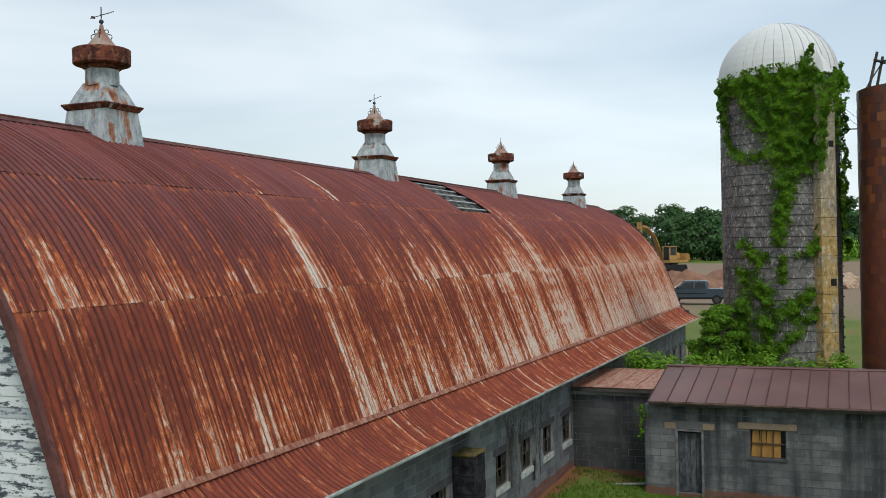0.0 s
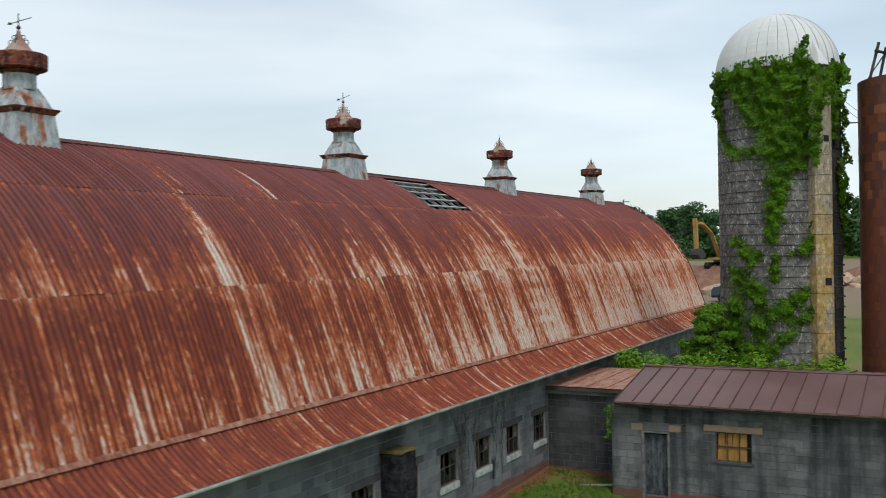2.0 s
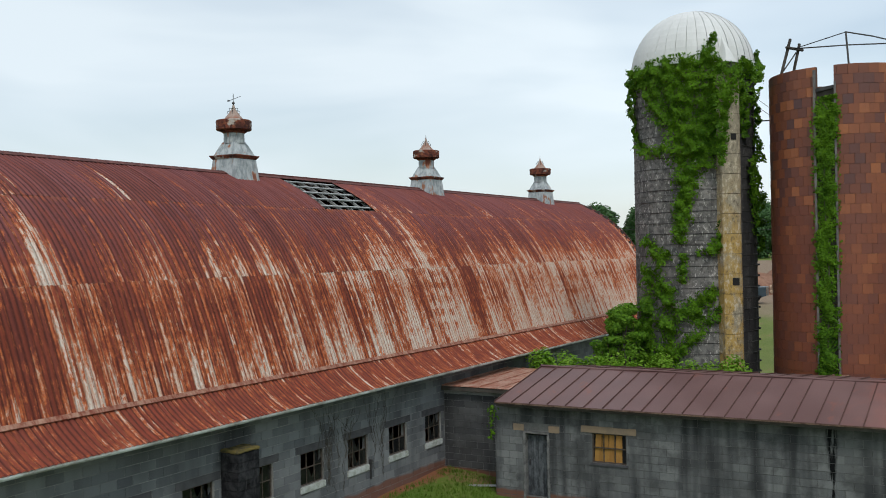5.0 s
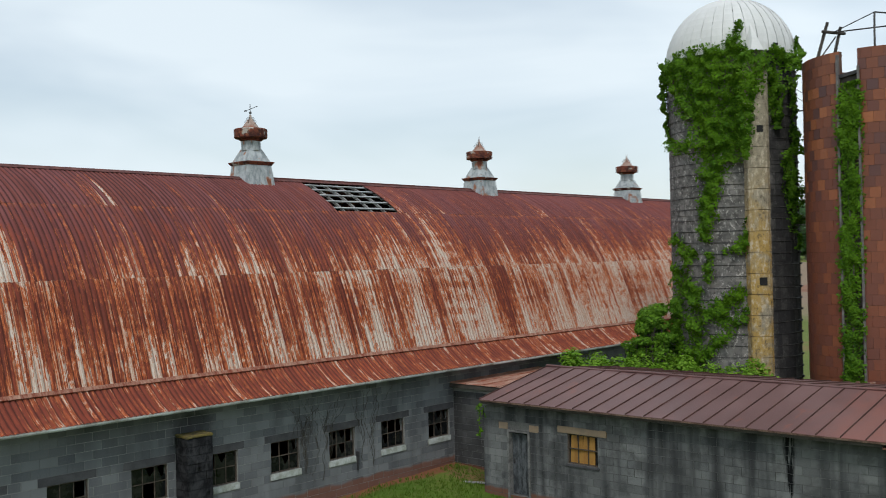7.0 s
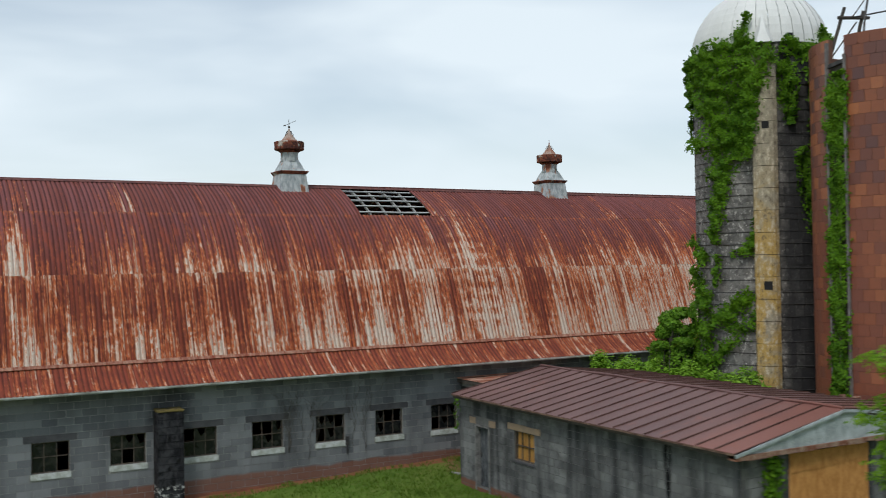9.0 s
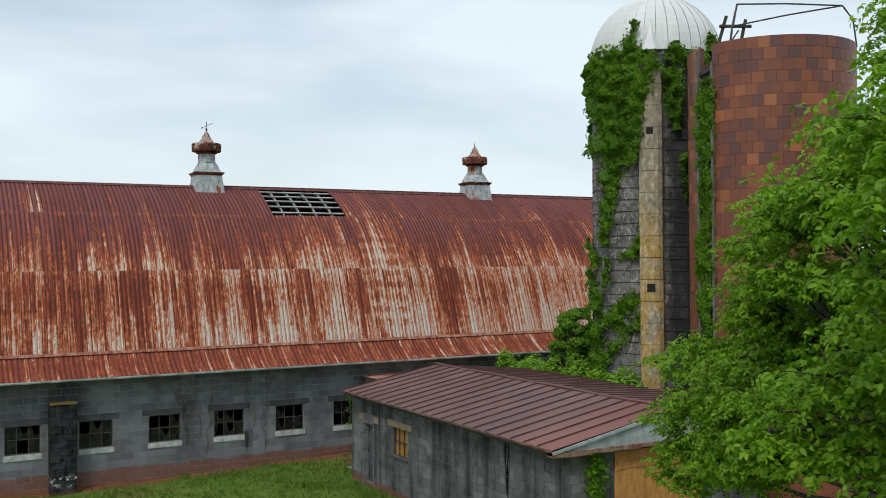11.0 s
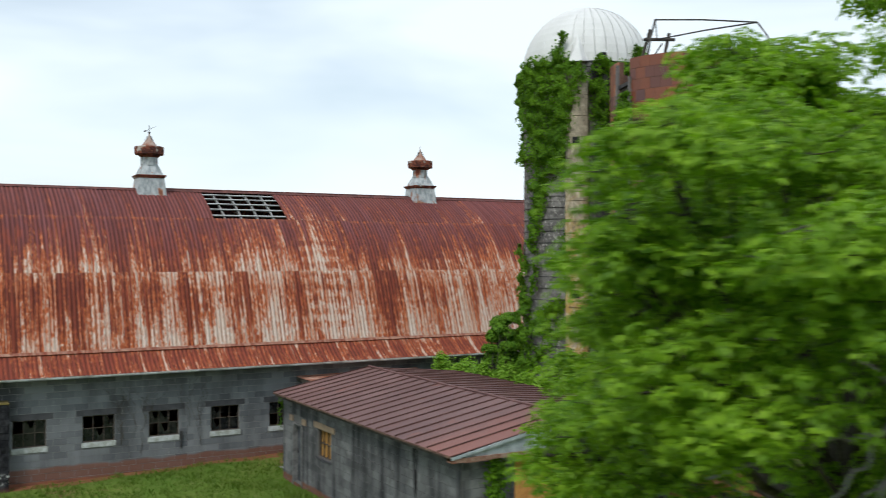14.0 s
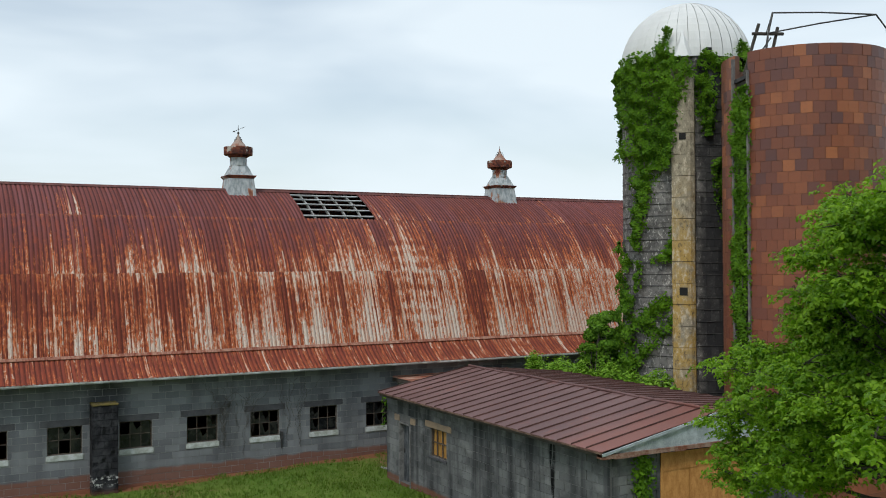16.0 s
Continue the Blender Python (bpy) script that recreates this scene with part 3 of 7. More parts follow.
def tube(bm, pts, radii, sides=8, cap=True):
    """A round bar through points, with a radius at each."""
    pts = [Vector(p) for p in pts]
    rings = []
    up = Vector((0.13, 0.21, 0.97))
    for i, p in enumerate(pts):
        d = (pts[min(i + 1, len(pts) - 1)] - pts[max(i - 1, 0)]).normalized()
        a = d.cross(up)
        if a.length < 0.05:
            a = d.cross(Vector((1, 0, 0)))
        a.normalize()
        b = d.cross(a)
        r = radii[i] if isinstance(radii, (list, tuple)) else radii
        rings.append([bm.verts.new(p + r * (math.cos(q) * a + math.sin(q) * b)) for q in (2 * math.pi * j / sides for j in range(sides))])
    for r0, r1 in zip(rings, rings[1:]):
        for j in range(sides):
            bm.faces.new((r0[j], r0[(j + 1) % sides], r1[(j + 1) % sides], r1[j]))
    if cap:
        bm.faces.new(rings[0])
        bm.faces.new(rings[-1])


def lathe(bm, rows, sides=24, cx=0.0, cy=0.0, twist=0.0):
    """A turned form from (radius, z) rows."""
    rings = [[bm.verts.new((cx + r * math.cos(twist + 2 * math.pi * j / sides), cy + r * math.sin(twist + 2 * math.pi * j / sides), z)) for j in range(sides)] for r, z in rows]
    for r0, r1 in zip(rings, rings[1:]):
        for j in range(sides):
            bm.faces.new((r0[j], r0[(j + 1) % sides], r1[(j + 1) % sides], r1[j]))
    bm.faces.new(rings[0])
    bm.faces.new(rings[-1])


def leaves(name, centres, normals, sizes, material, parent, seed, label="", narrow=0.62, droop=0.35, ways=None, shake=0.45, ovate=False):
    """Many small leaf blades, one at each centre, in one mesh: folded, or pointed ovals that curl down to the tip."""
    g = np.random.default_rng(seed)
    c, nrm = np.asarray(centres, float), np.asarray(normals, float)
    n = len(c)
    nrm = nrm + g.normal(0, shake, (n, 3))
    nrm /= np.linalg.norm(nrm, axis=1)[:, None]
    d = g.normal(0, 1, (n, 3)) + np.array((0, 0, -droop)) if ways is None else ways + g.normal(0, 0.2, (n, 3))
    d -= (d * nrm).sum(1)[:, None] * nrm
    d /= np.linalg.norm(d, axis=1)[:, None]
    w = np.cross(nrm, d)
    s = np.asarray(sizes, float)[:, None] * g.uniform(0.7, 1.25, (n, 1))
    fold = g.uniform(0.05, 0.28, (n, 1))
    base, tip = c - 0.5 * s * d, c + 0.5 * s * d - 0.12 * s * nrm
    l = c - 0.06 * s * d + 0.5 * narrow * s * w - fold * s * nrm * 0.6
    r = c - 0.06 * s * d - 0.5 * narrow * s * w - fold * s * nrm * 0.6
    rows, faces = (base, l, tip, r), ((0, 1, 2), (0, 2, 3))
    if ovate:
        curl = g.uniform(0.1, 0.34, (n, 1))
        twist = g.uniform(-0.12, 0.12, (n, 1)) * s * nrm
        base, tip = c - 0.5 * s * d - 0.1 * s * nrm, c + 0.52 * s * d - curl * s * nrm
        l, r = c - 0.18 * s * d + 0.5 * narrow * s * w + twist, c - 0.18 * s * d - 0.5 * narrow * s * w - twist
        l2, r2 = (c + 0.2 * s * d + q * 0.36 * narrow * s * w - 0.3 * curl * s * nrm + q * twist for q in (1, -1))
        rows, faces = (base, l, l2, tip, r2, r), ((0, 1, 5), (1, 2, 4), (1, 4, 5), (2, 3, 4))
    co = np.stack(rows, 1).reshape(-1, 3)
    me = bpy.data.meshes.new(name)
    me.vertices.add(len(co))
    me.vertices.foreach_set("co", co.ravel())
    i = len(rows) * np.arange(n)[:, None]
    tri = np.concatenate([i + q for f in faces for q in f], 1).ravel()
    me.loops.add(len(tri))
    me.loops.foreach_set("vertex_index", tri)
    me.polygons.add(len(tri) // 3)
    me.polygons.foreach_set("loop_start", np.arange(0, len(tri), 3))
    if ovate:
        me.polygons.foreach_set("use_smooth", np.ones(len(tri) // 3, bool))
    me.update(calc_edges=True)
    me.materials.append(material)
    ob = piece(name, me, parent, None, label)
    ob["kind"] = "stuff"
    return ob


# ---- ground ----
def ground_height(x, y):
    """Level round the barn; it rises beyond the barn's far end to a yard and a wood."""
    def s(v, a, b):
        q = min(max((v - a) / (b - a), 0.0), 1.0)
        return q * q * (3 - 2 * q)
    h = 0.12 + 2.27 * s(x, 24, 54) + 2.4 * s(x, 66, 120)
    h += 0.25 * s(x, -9, 2) * s(y, -3.5, -0.3) * s(x, 24, 4)
    h += 0.05 * math.sin(x * 0.9 + 1.3) * math.sin(y * 0.7) + 0.03 * math.sin(x * 2.3) * math.cos(y * 1.9 + 0.4)
    return h


def spread(lo, hi, near0, near1, step):
    v = list(np.arange(near0, near1 + 0.01, step))
    d, q = step, near1
    while q < hi:
        d *= 1.28
        q += d
        v.append(q)
    d, q = step, near0
    while q > lo:
        d *= 1.28
        q -= d
        v.insert(0, q)
    return v


gx, gy = spread(-2500, 2500, -32, 30, 0.8), spread(-2500, 2500, -34, 12, 0.8)
gv = [(x, y, ground_height(x, y)) for y in gy for x in gx]
gf = [(j * len(gx) + i, j * len(gx) + i + 1, (j + 1) * len(gx) + i + 1, (j + 1) * len(gx) + i) for j in range(len(gy) - 1) for i in range(len(gx) - 1)]
tagged(new("ground", mesh_of("ground", gv, gf, GROUND, True)), "mown grass worn to red clay in places", "ground", kind="structure")

# ---- the barn ----
X0, X1, DEEP, RIDGE_Y = -19.4, 23.98, 9.24, 4.62
CH = 0.203                                   # height of a block course
WALL0 = 2.09 - 10 * CH                       # foot of the lowest course
WIN_W, WIN_Z0, WIN_Z1 = 0.95, 2.09 - 4 * CH, 2.09
WIN_X = [-1.99 * i for i in range(10)] + [7.96 + 1.99 * i for i in range(8)]


def profile(points, steps):
    """A smooth run through (y, z) points."""
    out = []
    p = [points[0]] + list(points) + [points[-1]]
    for i in range(1, len(p) - 2):
        for j in range(steps):
            t = j / steps
            out.append(tuple(0.5 * (2 * p[i][k] + (p[i + 1][k] - p[i - 1][k]) * t + (2 * p[i - 1][k] - 5 * p[i][k] + 4 * p[i + 1][k] - p[i + 2][k]) * t * t
                             + (3 * p[i][k] - p[i - 1][k] - 3 * p[i + 1][k] + p[i + 2][k]) * t ** 3) for k in (0, 1)))
    out.append(tuple(points[-1]))
    return out


UPPER = profile([(4.62, 9.43), (3.65, 8.96), (2.73, 8.35), (1.88, 7.5), (1.24, 6.5), (0.97, 5.9), (0.72, 5.26), (0.5, 4.66), (0.27, 4.02)], 6)
FLARE = [(0.27, 4.02), (0.06, 3.83), (-0.15, 3.67), (-0.37, 3.52), (-0.6, 3.4)]
ROWS = [UPPER[0:13], UPPER[12:25], UPPER[24:], FLARE]


def arc(pts):
    s = [0.0]
    for a, b in zip(pts, pts[1:]):
        s.append(s[-1] + math.hypot(b[0] - a[0], b[1] - a[1]))
    return s


def roof_y(z):
    """How far in from the wall the roof is at a height."""
    pts = UPPER + FLARE[1:]
    for a, b in zip(pts, pts[1:]):
        if b[1] <= z <= a[1]:
            return a[0] + (b[0] - a[0]) * (a[1] - z) / (a[1] - b[1])
    return RIDGE_Y


barn_roof = thing("barn_roof", "arched barn roof of rusted corrugated steel sheets", "roof", kind="structure")
PITCH, SHEET = 0.13716, 5 * 0.13716
s0 = 0.0
for r, pts in enumerate(ROWS):
    lens = arc(pts)
    idx = list(range(0, len(pts), 2)) if r < 3 else list(range(len(pts)))
    if idx[-1] != len(pts) - 1:
        idx.append(len(pts) - 1)
    verts, uvs = [], []
    nx = 30
    for k, i in enumerate(idx):
        a, b = pts[max(i - 1, 0)], pts[min(i + 1, len(pts) - 1)]
        ny, nz = -(a[1] - b[1]), (a[0] - b[0])
        q = math.hypot(ny, nz)
        ny, nz = ny / q, nz / q
        lift = 0.002 + 0.009 * lens[i] / lens[-1]
        for j in range(nx + 1):
            x = SHEET * j / nx
            o = lift + 0.014 * math.cos(2 * math.pi * x / PITCH)
            ext = 0.035 if k == len(idx) - 1 and r < 3 else 0.0
            verts.append((x, pts[i][0] + o * ny - ext * nz, pts[i][1] + o * nz + ext * ny))
            uvs.append((x, s0 + lens[i]))
    faces = [(k * (nx + 1) + j, (k + 1) * (nx + 1) + j, (k + 1) * (nx + 1) + j + 1, k * (nx + 1) + j + 1) for k in range(len(idx) - 1) for j in range(nx)]
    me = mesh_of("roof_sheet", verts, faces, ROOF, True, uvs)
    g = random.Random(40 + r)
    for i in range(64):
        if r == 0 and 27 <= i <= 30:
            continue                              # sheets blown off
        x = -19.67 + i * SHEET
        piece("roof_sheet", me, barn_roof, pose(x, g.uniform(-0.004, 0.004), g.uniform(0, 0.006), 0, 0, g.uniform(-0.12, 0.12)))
    s0 += lens[-1]
# the far slope, out of sight
bv, bf = [], []
back = UPPER + FLARE[1:]
for x in (-19.67, 24.22):
    for o in (0.0, -0.02):
        bv += [(x, 2 * RIDGE_Y - y, z + o) for y, z in back]
n = len(back)
for i in range(n - 1):
    bf += [(i, i + 1, 2 * n + i + 1, 2 * n + i), (n + i, 3 * n + i, 3 * n + i + 1, n + i + 1)]
piece("far_slope", mesh_of("far_slope", bv, bf, ROOF, True, [(v[0], 2.0) for v in bv]), barn_roof)
# ridge cap, batten over the change of slope, verge strips, eave edge
bm = bmesh.new()
for x0, x1 in ((-19.7, -13.9), (-13.9, -2.75), (-2.75, 8.4), (8.4, 24.25)):
    for sgn in (-1, 1):
        m = pose(0, RIDGE_Y, 9.465, 0, 0, 0) @ pose(0, 0, 0, sgn * -27, 0, 0)
        box(bm, x0, x1 - 0.01, min(0, sgn * 0.2), max(0, sgn * 0.2), -0.006, 0.006, m)
for x0, x1 in ((-19.7, -14.7), (-2.4, 7.6), (8.7, 24.25)):
    tube(bm, [(x0, RIDGE_Y, 9.475), (x1, RIDGE_Y, 9.475)], 0.03, 8)
part("ridge_cap", bm, RIDGE, barn_roof, "dark rusted folded ridge cap")
bm = bmesh.new()
m = pose(0, 0.245, 4.03, 0, 0, 0) @ pose(0, 0, 0, 52, 0, 0)
for i in range(18):
    box(bm, -19.67 + i * 2.438, -19.67 + (i + 1) * 2.438 - 0.012, -0.05, 0.05, 0.0, 0.038, m)
part("batten_strip", bm, BATTEN, barn_roof, "rusted steel strip over the change of slope")
bm = bmesh.new()
for x0, x1 in ((-19.715, -19.63), (24.18, 24.28)):
    pts = UPPER + FLARE[1:]
    rings = []
    for i, (y, z) in enumerate(pts):
        a, b = pts[max(i - 1, 0)], pts[min(i + 1, len(pts) - 1)]
        ny, nz = b[1] - a[1], a[0] - b[0]
        q = math.hypot(ny, nz)
        ny, nz = ny / q, nz / q
        rings.append([bm.verts.new((x, y + o * ny, z + o * nz)) for x, o in ((x0, 0.038), (x1, 0.038), (x1, 0.03), (x0 + 0.02, 0.03), (x0 + 0.02, -0.09), (x0, -0.09))])
    for r0, r1 in zip(rings, rings[1:]):
        for k in range(6):
            bm.faces.new((r0[k], r0[(k + 1) % 6], r1[(k + 1) % 6], r1[k]))
part("verge_strip", bm, RIDGE, barn_roof, "rusted verge flashing")
bm = boxes((-19.7, 24.24, -0.635, -0.6, 3.366, 3.402), (-19.7, 24.24, -0.6, 0.0, 3.335, 3.36))
part("eave_edge", bm, EAVE, barn_roof, "pale oxidised eave edge")
# rafters and purlins laid bare by the missing sheets
g = random.Random(7)
top = ROWS[0]
tl = arc(top)


def on_slope(s):
    for (a, b), (u, v) in zip(zip(top, top[1:]), zip(tl, tl[1:])):
        if u <= s <= v:
            t = (s - u) / (v - u)
            return a[0] + t * (b[0] - a[0]), a[1] + t * (b[1] - a[1]), math.degrees(math.atan2(a[1] - b[1], a[0] - b[0]))
    return top[-1][0], top[-1][1], 40.0


for i in range(5):
    s = 0.3 + i * 0.415
    y, z, a = on_slope(min(s, tl[-1] - 0.03))
    bm = bmesh.new()
    box(bm, -1.35 + g.uniform(-0.1, 0.1), 1.8 + g.uniform(-0.1, 0.1), -0.032, 0.032, -0.05, -0.012, pose(0, y, z, 0, 0, g.uniform(-0.3, 0.3)) @ pose(0, 0, 0, a, 0, 0))
    part("purlin", bm, GREY_WOOD, barn_roof, "silvered bare purlin")
RAFTER = plain("grey_brown_rafter", (0.3, 0.3, 0.29), (0.19, 0.185, 0.175), 3.0, 0.9)
for i in range(8):
    x = -1.9 + i * 0.61
    bm = bmesh.new()
    for k in range(0, 12, 2):
        (ya, za), (yb, zb) = top[k], top[k + 2]
        q = math.hypot(ya - yb, za - zb)
        box(bm, x - 0.025, x + 0.025, -q - 0.01, 0, -0.13, -0.055, pose(0, ya, za) @ pose(0, 0, 0, math.degrees(math.atan2(za - zb, ya - yb)), 0, 0))
    part("rafter", bm, RAFTER, barn_roof, "grey weathered rafter")


def sub(iv, cuts):
    """What is left of an interval when others are cut from it."""
    left = [iv]
    for a, b in cuts:
        left = [q for u, v in left for q in ((u, min(v, a)), (max(u, b), v)) if q[1] - q[0] > 0.03]
    return left


def block_run(u0, u1, z0, rows, openings, seed):
    """Running bond: (start, end, bottom) of each block on a wall, with openings (u0, u1, z0, z1) left out."""
    g = random.Random(seed)
    out = []
    for c in range(rows):
        z = z0 + c * CH
        u = u0 - (0.203 if c % 2 else 0.0)
        cuts = [(a, b) for a, b, lo, hi in openings if lo < z + 0.5 * CH < hi]
        while u < u1 - 0.02:
            for a, b in sub((max(u, u0), min(u + 0.406, u1)), cuts):
                out.append((a, b, z))
            u += 0.406
    return out


BLOCK_MESH = {}


def lay_blocks(blocks, axis, face, parent, material, near, name="block", depth=0.05):
    """Blocks on a wall's face: those in the stretch near(u, z) one by one, the rest joined. axis 'x': the wall runs along x and faces -y;
    'y': it runs along y and faces -x; 'g': it runs along x at a gable, facing -y."""
    rest, used = bmesh.new(), 0
    g = random.Random(len(blocks))
    for a, b, z in blocks:
        w, j = b - a - 0.012, g.uniform(-0.003, 0.003)
        if near(0.5 * (a + b), z) and used < 300:
            key = (round(w, 2), axis, material.name)
            if key not in BLOCK_MESH:
                bm = bmesh.new()
                if axis == "y":
                    box(bm, 0, depth, -w / 2, w / 2, 0, CH - 0.012)
                else:
                    box(bm, -w / 2, w / 2, 0, depth, 0, CH - 0.012)
                bmesh.ops.recalc_face_normals(bm, faces=bm.faces)
                me = bpy.data.meshes.new(name)
                bm.to_mesh(me)
                bm.free()
                me.materials.append(material)
                BLOCK_MESH[key] = me
            u = 0.5 * (a + b)
            piece(name, BLOCK_MESH[key], parent, pose(face + j, u, z) if axis == "y" else pose(u, face + j, z))
            used += 1
        elif axis == "y":
            box(rest, face + j, face + depth, a + 0.006, b - 0.006, z, z + CH - 0.012)
        else:
            box(rest, a + 0.006, b - 0.006, face + j, face + depth, z, z + CH - 0.012)
    if rest.verts:
        ob = part("block_infill", rest, material, parent)
        ob["kind"] = "stuff"
    else:
        rest.free()


wall_front = thing("wall_front", "grey weathered concrete block wall with a clay-stained foot", "wall", kind="structure")
TOP = WALL0 + 17 * CH
core = bmesh.new()
holes = [(x, x + WIN_W) for x in WIN_X]
box(core, X0, X1, 0.006, 0.2, -0.6, WIN_Z0)
box(core, X0, X1, 0.006, 0.2, WIN_Z1, TOP)
for a, b in sub((X0, X1), holes):
    box(core, a, b, 0.006, 0.2, WIN_Z0, WIN_Z1)
part("mortar_core", core, MORTAR, wall_front)
cuts = [(a, b, WIN_Z0, WIN_Z1) for a, b in holes] + [(a - 0.2, b + 0.2, WIN_Z1, WIN_Z1 + CH) for a, b in holes]
cuts += [(a - 0.06, b + 0.06, WIN_Z0 - CH, WIN_Z0) for a, b in holes]
barn_blocks = block_run(X0, X1, WALL0, 17, cuts, 3)
foot = thing("wall_foot", "red clay-stained concrete footing of the barn", "footing", kind="structure")
part("footing", boxes((X0, X1, -0.03, 0.01, -0.5, WALL0 + 0.16)), plain("red_clay_stained_concrete", (0.25, 0.1, 0.055), (0.17, 0.075, 0.05), 1.8, 0.95), foot)


def barn_window(number, x, seed):
    g = random.Random(seed)
    w = thing("window_%d" % number, "steel barn window with broken panes, white sill and grey lintel", "window", kind="structure")
    x1 = x + WIN_W
    z0, z1 = WIN_Z0 + 0.005, WIN_Z1 - 0.005
    part("window_frame", boxes((x, x + 0.025, 0.06, 0.1, z0, z1), (x1 - 0.025, x1, 0.06, 0.1, z0, z1), (x + 0.025, x1 - 0.025, 0.06, 0.1, z0, z0 + 0.025), (x + 0.025, x1 - 0.025, 0.06, 0.1, z1 - 0.025, z1)), STEEL, w)
    zm = z0 + 0.5 * (z1 - z0) + 0.015
    bars = [(x + 0.025, x1 - 0.025, 0.065, 0.095, zm - 0.011, zm + 0.011)]
    px = [x + 0.025, x + WIN_W / 3, x + 2 * WIN_W / 3, x1 - 0.025]
    for q in px[1:3]:
        bars += [(q - 0.01, q + 0.01, 0.066, 0.094, z0 + 0.025, zm - 0.011), (q - 0.01, q + 0.01, 0.066, 0.094, zm + 0.011, z1 - 0.025)]
    for b in bars:
        part("muntin", boxes(b), STEEL, w)
    for row in range(2):
        for c in range(3):
            state = g.random()
            lo, hi = (z0 + 0.025, zm - 0.011) if row == 0 else (zm + 0.011, z1 - 0.025)
            a, b = px[c] + 0.01, px[c + 1] - 0.01
            if state < (0.42 if row == 0 else 0.25):
                continue
            bm = bmesh.new()
            if state < 0.62:                       # a broken pane: what is left in a corner
                q = g.uniform(0.35, 0.8)
                pts = [(a, lo), (b, lo), (b, lo + q * (hi - lo)), (a + 0.6 * (b - a), lo + q * 0.5 * (hi - lo)), (a + 0.25 * (b - a), hi), (a, hi)]
            else:
                pts = [(a, lo), (b, lo), (b, hi), (a, hi)]
            f = bm.faces.new([bm.verts.new((u, 0.078, v)) for u, v in pts])
            r = bmesh.ops.extrude_face_region(bm, geom=[f])
            bmesh.ops.translate(bm, vec=(0, 0.004, 0), verts=[v for v in r["geom"] if isinstance(v, bmesh.types.BMVert)])
            part("pane", bm, GLASS, w, "dusty glass pane")
    part("window_sill", boxes((x - 0.03, x1 + 0.03, -0.035, 0.12, WIN_Z0 - 0.165, WIN_Z0 - 0.004), bevel=0.012), SILL, w, "flaking white painted sill")
    part("lintel", boxes((x - 0.195, x1 + 0.195, -0.004, 0.1, WIN_Z1 + 0.004, WIN_Z1 + CH - 0.012), bevel=0.006), LINTEL, w, "dark concrete lintel")
    return w


for i, x in enumerate(WIN_X):
    barn_window(i + 1, x, 100 + i)

# other walls, floor and loft that close the barn
tagged(piece("wall_back", mesh_of("wall_back", *(lambda b: ([v.co[:] for v in b.verts], [[v.index for v in f.verts] for f in b.faces]))(
    (lambda b: (b.verts.index_update(), b)[1])(boxes((X0, X1, DEEP - 0.2, DEEP, -0.5, TOP)))), LINK_BLOCK)), "grey concrete block wall of the barn's far side", "wall", kind="structure")
tagged(part("floor", boxes((X0 + 0.2, X1 - 0.2, 0.2, DEEP - 0.2, -0.2, 0.16)), FLOOR), "dusty concrete barn floor", "floor", kind="structure")
tagged(part("loft_floor", boxes((X0 + 0.2, X1 - 0.2, 0.2, DEEP - 0.2, 3.2, 3.3)), DARK_WOOD), "dark timber loft floor", "floor", kind="structure")


def gable(name, x0, x1, material, label, board):
    """A gable end: block below, boards lapped up to the arch."""
    out = -1 if x0 < 0 else 1
    w = thing(name, label, "wall", kind="structure")
    part("base_wall", boxes((x0, x1, 0.2, DEEP - 0.2, -0.5, 3.3)), LINK_BLOCK, w)
    z, k = 3.3, 0
    g = random.Random(5)
    inner = bmesh.new()
    while z < 9.35:
        h = min(board, 9.4 - z)
        y = roof_y(z + h) + 0.03
        y0 = roof_y(z + 0.02) + 0.03
        if RIDGE_Y - y < 0.1:
            break
        bm = bmesh.new()
        xa, xb = (x0 - 0.03, x0 - 0.004) if out < 0 else (x1 + 0.004, x1 + 0.03)
        vs = []
        for x, lean in ((xa, 0.012), (xb, 0.012)):
            for yy, zz in ((y0, z), (DEEP - y0, z), (DEEP - y, z + h), (y, z + h)):
                vs.append(bm.verts.new((x - out * (lean if zz > z else 0), yy, zz - (0.0 if zz > z else 0.012))))
        for f in ((0, 1, 2, 3), (7, 6, 5, 4), (0, 4, 5, 1), (1, 5, 6, 2), (2, 6, 7, 3), (3, 7, 4, 0)):
            bm.faces.new([vs[i] for i in f])
        part("clapboard", bm, material, w)
        box(inner, x0 + 0.02, x1 - 0.02, y0 + 0.03, DEEP - y0 - 0.03, z, z + h)
        z += board
        k += 1
    part("sheathing", inner, DARK_WOOD, w)


gable("wall_west", X0, X0 + 0.2, WHITE, "white clapboard gable with peeling paint", 0.135)
gable("wall_east", X1 - 0.2, X1, WHITE, "white clapboard far gable of the barn", 0.27)

